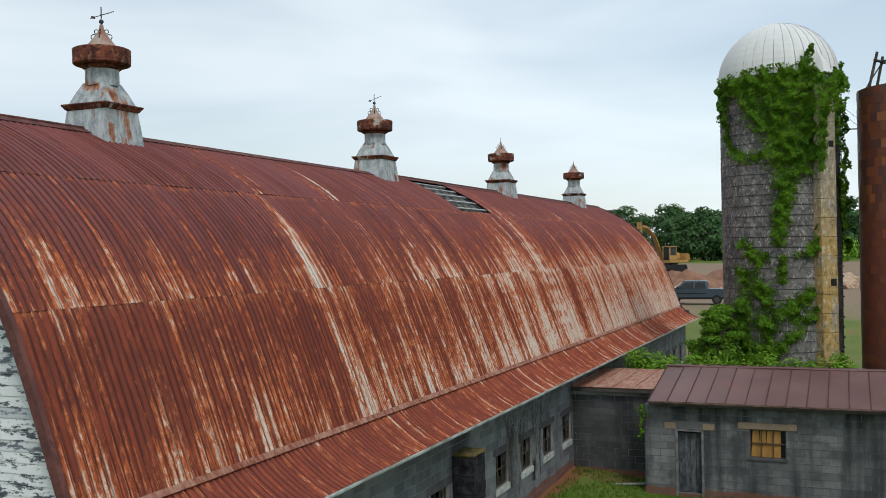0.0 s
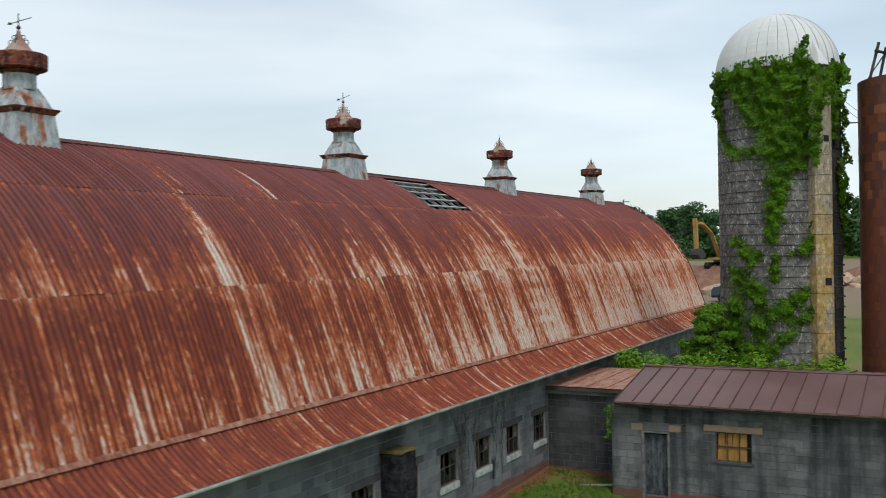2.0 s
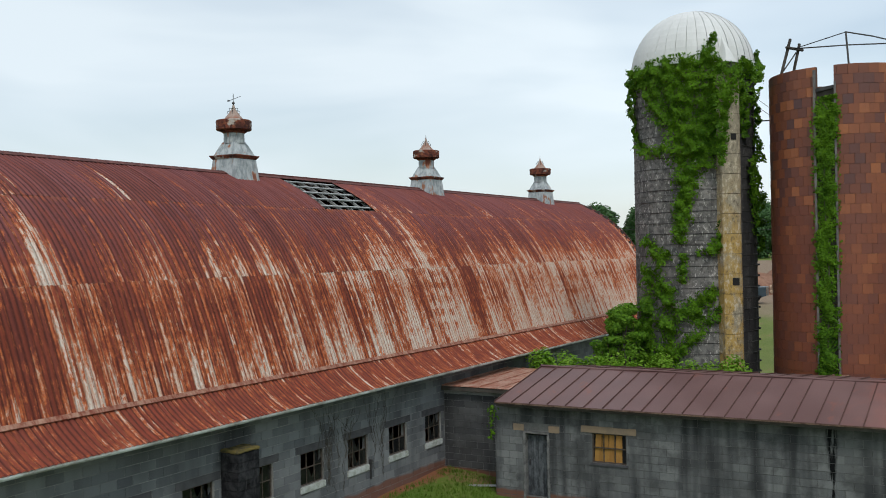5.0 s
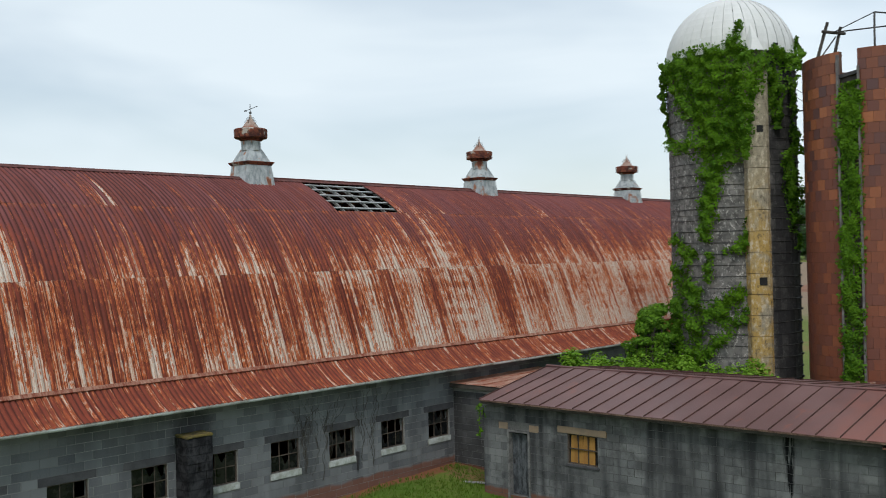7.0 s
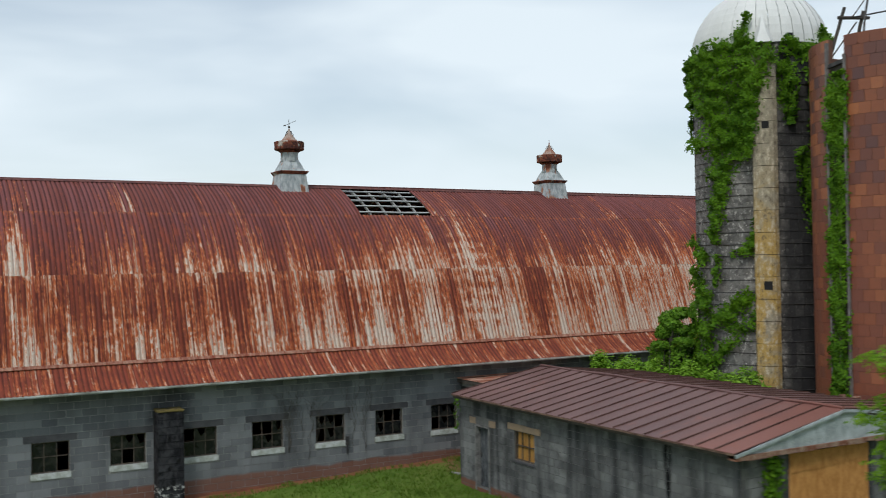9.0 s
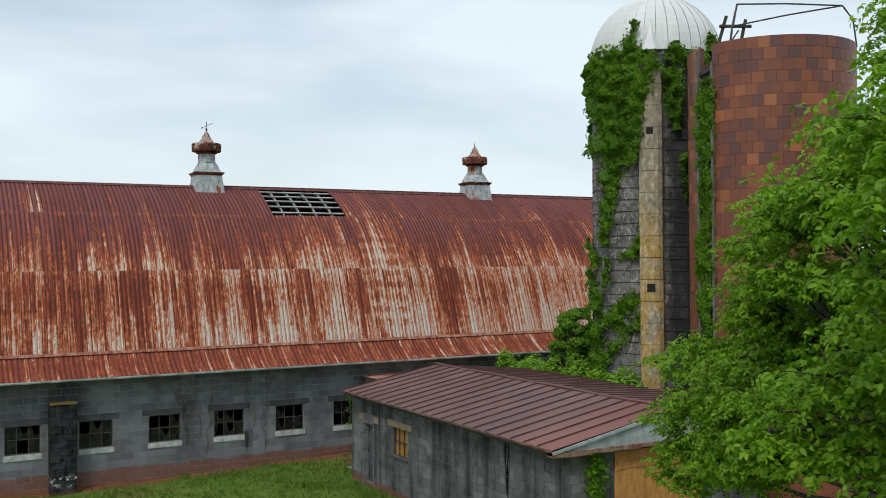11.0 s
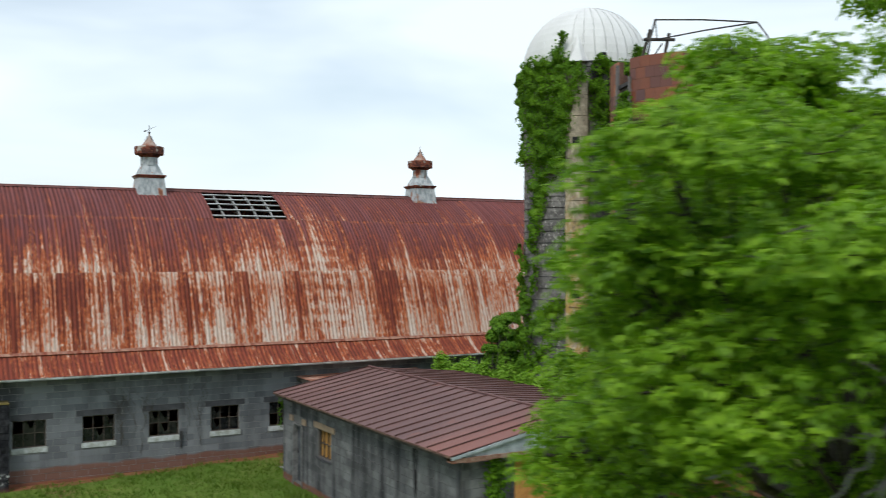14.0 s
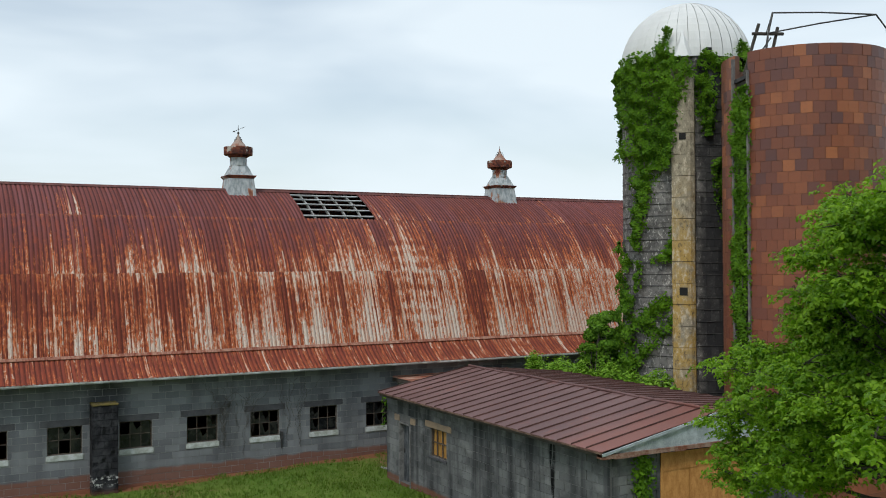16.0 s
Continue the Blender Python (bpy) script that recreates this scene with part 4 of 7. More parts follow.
# sooty block pier
def soot():
    """Block blackened by smoke, worn grey in blotches, with a splash of whitewash low down."""
    k = Mat("soot_black_block", 0.9)
    p = k.pos()
    _, _, z = k.xyz(p)
    n1, n2 = k.noise(p, 3.2, 5.0, 0.7, 0.4), k.noise(k.scaled(p, (7, 7, 2)), 1.0, 4.0, 0.7)
    a = k.mix(k.step(n1, 0.38, 0.66), (0.008, 0.008, 0.01), (0.05, 0.051, 0.055))
    a = k.mix(k.math("MULTIPLY", k.step(n2, 0.54, 0.68), 0.4), a, (0.085, 0.085, 0.087))
    a = k.mix(k.math("MULTIPLY", k.rnd(), 0.35), a, (0.02, 0.02, 0.022))
    splash = k.math("MULTIPLY", k.step(k.math("ABSOLUTE", k.math("SUBTRACT", z, 0.5)), 0.22, 0.05), k.step(k.noise(p, 9.0, 4.0, 0.7), 0.53, 0.6))
    a = k.mix(splash, a, (0.5, 0.5, 0.48))
    a = k.mix(k.math("MULTIPLY", k.step(z, 0.32, 0.12), 0.5), a, (0.16, 0.07, 0.045))
    return k.done(a, None, n1, 0.6, 0.012)


SOOT_BLOCK = soot()
pier = thing("flue_pier", "soot-black block flue pier with a mossy cap against the barn", "flue", at=(-8.44, -0.25, 0))
g = random.Random(2)
part("pier_core", boxes((-0.31, 0.31, -0.2, 0.25, -0.3, 2.62)), BLACK, pier)
for c in range(13):
    z = 0.03 + c * CH
    split = g.uniform(-0.08, 0.08) if c % 2 else g.choice((-0.17, 0.17))
    for a, b in ((-0.36, split), (split, 0.36)):
        a2, b2, z2 = a, b, z
        if (c, a < 0) in ((3, False), (5, True), (6, False), (9, True)):      # a corner broken out
            a2, b2, z2 = (a, b - 0.09, z) if a < 0 else (a + 0.1, b, z)
            bit = (b - 0.088, b) if a < 0 else (a, a + 0.098)
            part("block", boxes((bit[0] + 0.002, bit[1] - 0.002, -0.25, 0.2, z + 0.11, z + CH - 0.004)), SOOT_BLOCK, pier)
        bm = boxes((a2 + 0.002, b2 - 0.002, -0.255 + g.uniform(-0.012, 0.008), 0.24, z2, z2 + CH - 0.005), bevel=0.008)
        part("block", bm, SOOT_BLOCK, pier)
bm = boxes((-0.37, 0.37, -0.28, 0.255, 2.672, 2.74), bevel=0.02)
bmesh.ops.subdivide_edges(bm, edges=bm.edges[:], cuts=3, use_grid_fill=True)
for v in bm.verts:
    v.co += Vector((0.012, 0.012, 0.022)) * noise.noise(v.co * 9.0)
part("pier_cap", bm, plain("mossy_concrete_cap", (0.2, 0.155, 0.05), (0.06, 0.058, 0.045), 7.0, 0.95), pier, "mossy concrete cap")


# ---- ventilators on the ridge ----
def ventilator(vane, x):
    v = thing("roof_ventilator", "rust-streaked galvanised barn ventilator" + (" with an arrow vane" if vane else " with a pointed finial") + " on the ridge", "ventilator", "ventilators on the ridge", at=(x, RIDGE_Y, 9.17))
    q = math.sqrt(2)
    bm = bmesh.new()
    lathe(bm, [(0.54 * q, -0.25), (0.515 * q, 0.02), (0.44 * q, 0.66)], 4, twist=math.pi / 4)
    part("base", bm, VENT, v)
    bm = bmesh.new()
    lathe(bm, [(0.4 * q, 0.62), (0.46 * q, 0.66), (0.515 * q, 0.74), (0.515 * q, 0.76), (0.38 * q, 0.775)], 4, twist=math.pi / 4)
    part("cornice", bm, CAP, v, "rusted moulded cornice")
    bm = bmesh.new()
    lathe(bm, [(0.42 * q, 0.77), (0.33 * q, 0.98), (0.235 * q, 1.17)], 4, twist=math.pi / 4)
    part("hopper", bm, VENT, v)
    bm = bmesh.new()
    lathe(bm, [(0.3, 1.12), (0.305, 1.18), (0.3, 1.46)], 28)
    part("neck", bm, VENT, v, smooth=False)
    bm = bmesh.new()
    lathe(bm, [(0.3, 1.42), (0.38, 1.47), (0.36, 1.5), (0.3, 1.52)], 28)
    part("collar", bm, CAP, v)
    bm = bmesh.new()
    lathe(bm, [(0.3, 1.5), (0.49, 1.51), (0.515, 1.53), (0.52, 1.79), (0.49, 1.81), (0.2, 1.82)], 32)
    part("drum", bm, CAP, v, "dark rusted drum cowl")
    bm = bmesh.new()
    lathe(bm, [(0.31, 1.81), (0.2, 1.95), (0.11, 2.07), (0.05, 2.17), (0.03, 2.27)], 20)
    part("cone", bm, CONE, v, "rust-stained pointed cone")
    for k in range(4):
        a = k * math.pi / 2 + 0.5
        bm = bmesh.new()
        pts = []
        for rr, cz, cr in ((0.14, 2.04, 0.05), (0.09, 2.14, 0.038)):
            pts += [((rr + cr * math.cos(t)) * math.cos(a), (rr + cr * math.cos(t)) * math.sin(a), cz + cr * math.sin(t)) for t in np.linspace(-2.4, 3.0, 10)]
        tube(bm, pts, 0.009, 5)
        part("scroll", bm, DARK_STEEL, v, "dark iron scroll")
    bm = bmesh.new()
    if vane:
        tube(bm, [(0, 0, 2.25), (0, 0, 2.6)], 0.011, 6)
        lathe(bm, [(0.005, 2.28), (0.04, 2.305), (0.045, 2.33), (0.03, 2.36), (0.005, 2.37)], 10)
        part("rod", bm, DARK_STEEL, v)
        bm = bmesh.new()
        d = Vector((math.cos(0.5), -math.sin(0.5), 0.0))
        tube(bm, [d * -0.2 + Vector((0, 0, 2.36)), d * 0.24 + Vector((0, 0, 2.55))], 0.008, 6)
        m = Matrix.Translation(d * -0.15 + Vector((0, 0, 2.385))) @ Matrix.Rotation(-0.5, 4, "Z")
        box(bm, -0.035, 0.035, -0.006, 0.006, -0.022, 0.022, m)
        part("arrow", bm, DARK_STEEL, v, "small iron arrow")
    else:
        lathe(bm, [(0.028, 2.23), (0.03, 2.28), (0.012, 2.32), (0.006, 2.43)], 10)
        part("finial", bm, CAP, v)


for vane, x in ((True, -14.19), (True, -2.97), (False, 8.17), (False, 19.2)):
    ventilator(vane, x)


# ---- the low block shed ----
SX0, SX1, SY0, SY1 = -0.44, 5.4, -13.55, -2.55     # outer faces
S_EAVE, S_RIDGE, S_RX = 2.82, 3.42, 2.4
S_FOOT = 0.0
DOOR = (-4.2, -3.42, 0.2, 2.0)
SWIN = (-6.38, -5.43, 1.3, 2.09)
PLYD = (0.93, 3.4, 0.1, 2.62)
shed_wall = thing("wall_shed", "streaked grey concrete block walls of a low shed", "wall", kind="structure")
core = bmesh.new()
STOP = S_FOOT + 13 * CH
for a, b in sub((SY0, SY1), [DOOR[:2], SWIN[:2]]):
    box(core, SX0 + 0.008, SX0 + 0.2, a, b, -0.4, STOP)
for (a, b, lo, hi) in (DOOR, SWIN):
    box(core, SX0 + 0.008, SX0 + 0.2, a, b, -0.4, lo)
    box(core, SX0 + 0.008, SX0 + 0.2, a, b, hi, STOP)
box(core, SX0 + 0.2, PLYD[0], SY0 + 0.012, SY0 + 0.2, -0.4, STOP)
box(core, PLYD[1], SX1, SY0 + 0.012, SY0 + 0.2, -0.4, STOP)
box(core, PLYD[0], PLYD[1], SY0 + 0.012, SY0 + 0.2, PLYD[3], STOP)
box(core, SX1 - 0.2, SX1, SY0 + 0.2, SY1 - 0.2, -0.4, 3.06)
box(core, SX0 + 0.2, SX1, SY1 - 0.2, SY1, -0.4, STOP)
part("mortar_core", core, SHED_MORTAR, shed_wall)
tagged(part("shed_floor", boxes((SX0 + 0.2, SX1 - 0.2, SY0 + 0.2, SY1 - 0.2, 0.0, 0.14)), FLOOR), "dusty concrete shed floor", "floor", kind="structure")
shed_front = block_run(SY0, SY1, S_FOOT, 13, [DOOR, SWIN, (-6.68, -5.1, SWIN[3], SWIN[3] + CH), (-4.52, -3.1, DOOR[3], DOOR[3] + CH)], 8)
shed_end = block_run(SX0 + 0.05, SX1, S_FOOT, 13, [PLYD], 9)

door = thing("door_1", "narrow plank door with flaking grey paint, shut", "door", kind="structure")
bm = bmesh.new()
for i in range(4):
    w = (DOOR[1] - DOOR[0] - 0.14) / 4
    box(bm, SX0 + 0.13, SX0 + 0.17, DOOR[0] + 0.07 + i * w, DOOR[0] + 0.07 + (i + 1) * w - 0.006, DOOR[2] + 0.02, DOOR[3] - 0.12)
part("door_leaf", bm, DOOR_WOOD, door)
part("door_frame", boxes((SX0 - 0.02, SX0 + 0.2, DOOR[0], DOOR[0] + 0.065, DOOR[2] - 0.1, DOOR[3] - 0.06), (SX0 - 0.02, SX0 + 0.2, DOOR[1] - 0.065, DOOR[1], DOOR[2] - 0.1, DOOR[3] - 0.06),
                         (SX0 - 0.02, SX0 + 0.2, DOOR[0], DOOR[1], DOOR[3] - 0.06, DOOR[3] - 0.002)), OLD_FRAME, door, "grey timber door frame")
part("door_handle", boxes((SX0 + 0.09, SX0 + 0.13, DOOR[1] - 0.16, DOOR[1] - 0.13, 1.05, 1.2), bevel=0.006), DARK_STEEL, door)
for a, b in ((DOOR[0] - 0.3, DOOR[0] + 0.02), (DOOR[1] - 0.02, DOOR[1] + 0.3)):
    part("lintel_stone", boxes((SX0 - 0.012, SX0 + 0.1, a, b, DOOR[3] - 0.005, DOOR[3] + CH - 0.02), bevel=0.01), BUFF, door, "buff lintel end")

win = thing("window_20", "shed window boarded inside with yellowed panels", "window", kind="structure")
a, b, lo, hi = SWIN
part("window_frame", boxes((SX0 + 0.05, SX0 + 0.1, a, a + 0.03, lo, hi), (SX0 + 0.05, SX0 + 0.1, b - 0.03, b, lo, hi), (SX0 + 0.05, SX0 + 0.1, a + 0.03, b - 0.03, lo, lo + 0.03), (SX0 + 0.05, SX0 + 0.1, a + 0.03, b - 0.03, hi - 0.03, hi)), STEEL, win)
part("muntin", boxes((SX0 + 0.055, SX0 + 0.09, a + 0.03, b - 0.03, 1.69, 1.715)), STEEL, win)
for q in (a + 0.33, a + 0.64):
    part("muntin", boxes((SX0 + 0.057, SX0 + 0.088, q - 0.011, q + 0.011, lo + 0.03, hi - 0.03)), STEEL, win)
for i in range(4):
    u = b - 0.03 - i * 0.19
    bm = bmesh.new()
    vs = [bm.verts.new((x, y, z)) for x in (SX0 + 0.105, SX0 + 0.12) for y, z in ((u - 0.2, lo + 0.02), (u, lo + 0.02), (u - 0.05 + 0.0, hi - 0.02), (u - 0.24 + 0.03, hi - 0.02))]
    for f in ((0, 1, 2, 3), (7, 6, 5, 4), (0, 4, 5, 1), (1, 5, 6, 2), (2, 6, 7, 3), (3, 7, 4, 0)):
        bm.faces.new([vs[k] for k in f])
    part("panel", bm, YELLOW_PLY, win, "yellowed board behind the sash")
# black sheet standing in for the unlit room behind the boards
part("backing", boxes((SX0 + 0.15, SX0 + 0.19, a, b, lo, hi)), BLACK, win)
part("lintel", boxes((SX0 - 0.012, SX0 + 0.1, a - 0.28, b + 0.3, hi + 0.004, hi + CH - 0.02), bevel=0.01), BUFF, win, "buff stained lintel")
part("window_sill", boxes((SX0 - 0.03, SX0 + 0.12, a - 0.05, b + 0.05, lo - 0.07, lo - 0.004), bevel=0.01), LINTEL, win)

big = thing("door_2", "doorway closed with amber strand boards", "door", kind="structure")
w = (PLYD[1] - PLYD[0]) / 3
for i in range(3):
    part("board", boxes((PLYD[0] + i * w + 0.004, PLYD[0] + (i + 1) * w - 0.004, SY0 - 0.012, SY0 + 0.006, PLYD[2], 2.3)), PLY, big)
for u, v in ((0, 0.68), (0.684, 2.47)):
    bm = bmesh.new()
    vs = [bm.verts.new((PLYD[0] + p, y, z)) for y in (SY0 - 0.026, SY0 - 0.014) for p, z in ((u, 2.19 + 0.02 * u), (v, 2.2 + 0.045 * v), (v, 2.6), (u, 2.6))]
    for f in ((0, 1, 2, 3), (7, 6, 5, 4), (0, 4, 5, 1), (1, 5, 6, 2), (2, 6, 7, 3), (3, 7, 4, 0)):
        bm.faces.new([vs[k] for k in f])
    part("board", bm, PLY, big)

shed_roof = thing("shed_roof", "low-pitched faded red standing-seam steel roof", "roof", kind="structure")
N = 21
RY0, RY1 = SY0 - 0.2, SY1 - 0.18
PW = (RY1 - RY0) / N
for side in (0, 1):
    xe = SX0 - 0.38 if side == 0 else SX1 + 0.3
    ze = S_EAVE if side == 0 else 3.12
    d = Vector((S_RX - xe, 0, S_RIDGE - ze))
    q = d.length
    ang = math.degrees(math.atan2(d.z, d.x if side == 0 else -d.x))
    bm = bmesh.new()
    box(bm, 0, q, 0.0, PW - 0.004, -0.012, 0.0)
    box(bm, 0, q, PW - 0.021, PW - 0.005, 0.0, 0.032)
    bmesh.ops.recalc_face_normals(bm, faces=bm.faces)
    bm.faces.ensure_lookup_table()
    for f in bm.faces[6:]:
        f.material_index = 1
    me = bpy.data.meshes.new("roof_panel")
    bm.to_mesh(me)
    bm.free()
    me.materials.append(SEAM)
    me.materials.append(SEAM_DARK)
    g = random.Random(side)
    for i in range(N):
        z = ze + g.uniform(-0.006, 0.006)
        if side == 0:
            piece("roof_panel", me, shed_roof, pose(xe, RY0 + i * PW, z, 0, -ang, 0))
        else:
            piece("roof_panel", me, shed_roof, pose(xe, RY0 + (i + 1) * PW, z, 0, 0, 180) @ pose(0, 0, 0, 0, -ang, 0))
bm = bmesh.new()
tube(bm, [(S_RX, RY0 + i * (RY1 - RY0) / 12, S_RIDGE + 0.022 + 0.012 * math.sin(i * 1.7)) for i in range(13)], 0.035, 8)
part("ridge_cap", bm, SEAM, shed_roof)
part("eave_board", boxes((SX0 - 0.34, SX0 - 0.3, RY0 + 0.02, RY1 - 0.02, 2.7, 2.8), (SX0 - 0.3, SX0 + 0.02, RY0 + 0.02, RY1 - 0.02, 2.76, 2.79)), DARK_WOOD, shed_roof, "dark rotten eave board")
part("eave_edge", boxes((SX0 - 0.39, SX0 - 0.342, RY0, RY1, 2.775, 2.808)), EDGE, shed_roof)
bm = bmesh.new()
for x0, z0, x1, z1 in ((SX0 - 0.36, S_EAVE - 0.06, S_RX, S_RIDGE - 0.03), (S_RX, S_RIDGE - 0.03, SX1 + 0.28, 3.07)):
    d = Vector((x1 - x0, 0, z1 - z0))
    box(bm, 0, d.length, 0.0, 0.03, -0.035, 0.025, pose(x0, RY0 - 0.035, z0, 0, -math.degrees(math.atan2(d.z, d.x)), 0))
part("verge_board", bm, GABLE_METAL, shed_roof, "pale verge flashing")
bm = bmesh.new()
vs = [bm.verts.new((x, y, z)) for y in (RY0 + 0.03, RY0 + 0.05) for x, z in ((SX0 - 0.3, 2.74), (SX1 + 0.22, 2.74), (SX1 + 0.22, 3.06), (S_RX, S_RIDGE - 0.03))]
for f in ((0, 1, 2, 3), (7, 6, 5, 4), (0, 4, 5, 1), (1, 5, 6, 2), (2, 6, 7, 3), (3, 7, 4, 0)):
    bm.faces.new([vs[k] for k in f])
part("gable_sheet", bm, GABLE_METAL, shed_roof, "pale blue sheet in the gable")
bm = bmesh.new()
g = random.Random(12)
u = SX0 - 0.34
while u < SX1 + 0.2:
    box(bm, u, u + 0.32, RY0 - 0.03 + g.uniform(0, 0.02), RY0 + 0.2, 2.66 + g.uniform(-0.02, 0.015), 2.755)
    u += 0.32
part("gable_trim", bm, RUST_TRIM, shed_roof, "flaking rusty trim under the gable")

# ---- link between barn and shed ----
link = thing("wall_link", "dark stained block wall joining the shed to the barn", "wall", kind="structure")
part("mortar_core", boxes((1.16, 1.35, SY1, 0.0, -0.4, 2.8)), MORTAR, link)
part("back_wall", boxes((5.3, 5.4, SY1, 0.0, -0.4, 2.75)), LINK_BLOCK, link)
link_blocks = block_run(SY1, -0.01, 0.0, 13, [], 21)
link_roof = thing("link_roof", "rusty light red sheet roof over the link", "roof", kind="structure")
g = random.Random(6)
for i in range(4):
    y1 = -0.06 - i * 0.62
    bm = bmesh.new()
    box(bm, 0.95, 5.55, y1 - 0.615, y1, 0.0, 0.012)
    box(bm, 0.95, 5.55, y1 - 0.03, y1, 0.012, 0.04)
    ob = part("roof_sheet", bm, plain("rusty_link_sheet", (0.28, 0.1, 0.06), (0.42, 0.27, 0.21), 2.2, 0.6, 0, (1, 4, 1)) if i == 0 else bpy.data.materials["rusty_link_sheet"], link_roof)
    ob.matrix_basis = pose(0, 0, 2.88 + g.uniform(-0.004, 0.004), 0, -0.4, 0)
part("eave_board", boxes((0.97, 1.01, SY1 + 0.02, -0.02, 2.76, 2.87)), DARK_WOOD, link_roof)
part("ceiling", boxes((1.35, 5.3, SY1, 0.0, 2.7, 2.75)), DARK_WOOD, link_roof)


# ---- domed cement-stave silo ----
CX, CY, CR, CTOP = 8.87, -5.79, 2.04, 13.1
silo = thing("stave_silo", "grey cement-stave silo with a white ribbed dome, overgrown with creeper", "silo", at=(CX, CY, 0))
bm = bmesh.new()
lathe(bm, [(CR - 0.05, -0.5), (CR - 0.05, CTOP)], 64)
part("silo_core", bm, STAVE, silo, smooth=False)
NS, SH = 48, 0.76
SW = 2 * math.pi * CR / NS
bm = bmesh.new()
box(bm, -0.055, 0.0, -SW / 2 + 0.0025, SW / 2 - 0.0025, 0.004, SH - 0.004)
bmesh.ops.recalc_face_normals(bm, faces=bm.faces)
stave_me = bpy.data.meshes.new("stave")
bm.to_mesh(stave_me)
bm.free()
stave_me.materials.append(STAVE)
rest = bmesh.new()
g = random.Random(31)
for j in range(18):
    for i in range(NS):
        a = math.degrees(2 * math.pi * (i + 0.5 * (j % 2)) / NS)
        z = -0.4 + j * SH
        h = min(SH, CTOP - z)
        m = pose(0, 0, z, 0, 0, a) @ pose(CR + g.uniform(-0.008, 0.006), 0, 0)
        if 132 <= a <= 252 and j >= 3 and h == SH and g.random() < 1.0:
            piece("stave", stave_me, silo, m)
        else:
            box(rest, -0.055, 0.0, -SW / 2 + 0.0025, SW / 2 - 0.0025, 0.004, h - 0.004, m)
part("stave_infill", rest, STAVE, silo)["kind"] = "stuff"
LUG = -80
for j in range(36):
    z = 0.2 + j * 0.362
    bm = bmesh.new()
    tube(bm, [((CR + 0.012) * math.cos(t), (CR + 0.012) * math.sin(t), z + 0.012 * math.sin(3 * t + j)) for t in np.linspace(0, 2 * math.pi, 49)], 0.011, 5, False)
    a = radians(LUG + (j % 2) * 3)
    box(bm, -0.03, 0.05, -0.07, 0.07, -0.03, 0.03, pose((CR + 0.02) * math.cos(a), (CR + 0.02) * math.sin(a), z, 0, 0, math.degrees(a)))
    part("hoop", bm, DARK_STEEL, silo, "rusted steel hoop with its lug")
# dome of folded gores
NG = 36
for i in range(NG):
    bm = bmesh.new()
    a0, a1 = 2 * math.pi * i / NG, 2 * math.pi * (i + 1) / NG
    rows = []
    for k in range(13):
        e = 0.5 * math.pi * k / 12 * 0.985
        r, z = (CR + 0.05) * math.cos(e), CTOP - 0.05 + 2.09 * math.sin(e)
        am = 0.5 * (a0 + a1)
        rows.append([bm.verts.new((q * math.cos(t), q * math.sin(t), z + dz)) for t, q, dz in ((a0 + 0.002, r + 0.006, 0.003), (a0 + 0.012, r, 0), (am, r * 1.002, 0), (a1 - 0.004, r, 0))])
    for r0, r1 in zip(rows, rows[1:]):
        for j in range(3):
            bm.faces.new((r0[j], r0[j + 1], r1[j + 1], r1[j]))
    part("dome_panel", bm, DOME, silo)
bm = bmesh.new()
lathe(bm, [(0.16, CTOP + 2.01), (0.15, CTOP + 2.06), (0.03, CTOP + 2.09)], 16)
part("dome_cap", bm, DOME, silo)
# chute down the silo's side
CA = -135
g = random.Random(3)
for j in range(20):
    z = -0.4 + j * 0.65
    bm = bmesh.new()
    pts = [(-0.2, -0.36), (0.3, -0.34), (0.42, -0.22), (0.46, -0.1), (0.46, 0.1), (0.42, 0.22), (0.3, 0.34), (-0.2, 0.36)]
    lo = [bm.verts.new((x, y, z + 0.007)) for x, y in pts]
    hi = [bm.verts.new((x, y, z + 0.643)) for x, y in pts]
    for k in range(8):
        bm.faces.new((lo[k], lo[(k + 1) % 8], hi[(k + 1) % 8], hi[k]))
    bm.faces.new(lo)
    bm.faces.new(hi)
    ob = part("chute_section", bm, CHUTE, silo, "ochre-stained concrete chute section")
    ob.matrix_basis = pose(0, 0, 0, 0, 0, CA) @ pose(CR + g.uniform(-0.006, 0.006), g.uniform(-0.006, 0.006), 0)
# black plates in place of the shade inside the chute's holes
for z, h in ((5.85, 0.12), (10.54, 0.1)):
    bm = boxes((CR + 0.43, CR + 0.472, -h, h, z - h, z + h))
    ob = part("chute_hatch", bm, BLACK, silo, "small dark chute opening")
    ob.matrix_basis = pose(0, 0, 0, 0, 0, CA)
bm = bmesh.new()
hood = [bm.verts.new(p) for p in ((2.46, -0.2, 12.98), (2.46, 0.2, 12.98), (2.0, 0.36, 13.05), (2.0, -0.36, 13.05), (1.82, 0.0, 14.05), (2.26, -0.08, 13.4), (2.26, 0.08, 13.4))]
for f in ((0, 1, 6, 5), (5, 6, 4), (1, 2, 6), (2, 4, 6), (0, 5, 3), (3, 5, 4), (0, 3, 2, 1), (2, 3, 4)):
    bm.faces.new([hood[i] for i in f])
ob = part("chute_hood", bm, DOME, silo, "white sheet hood running from the dome to the chute")
ob.matrix_basis = pose(0, 0, 0, 0, 0, CA)
# black block in place of the shade inside the dome's opening
ob = part("dome_hatch", boxes((CR - 0.14, CR + 0.07, -0.085, 0.085, 13.1, 13.3)), BLACK, silo, "small dark opening in the dome")
ob.matrix_basis = pose(0, 0, 0, 0, 0, -113)

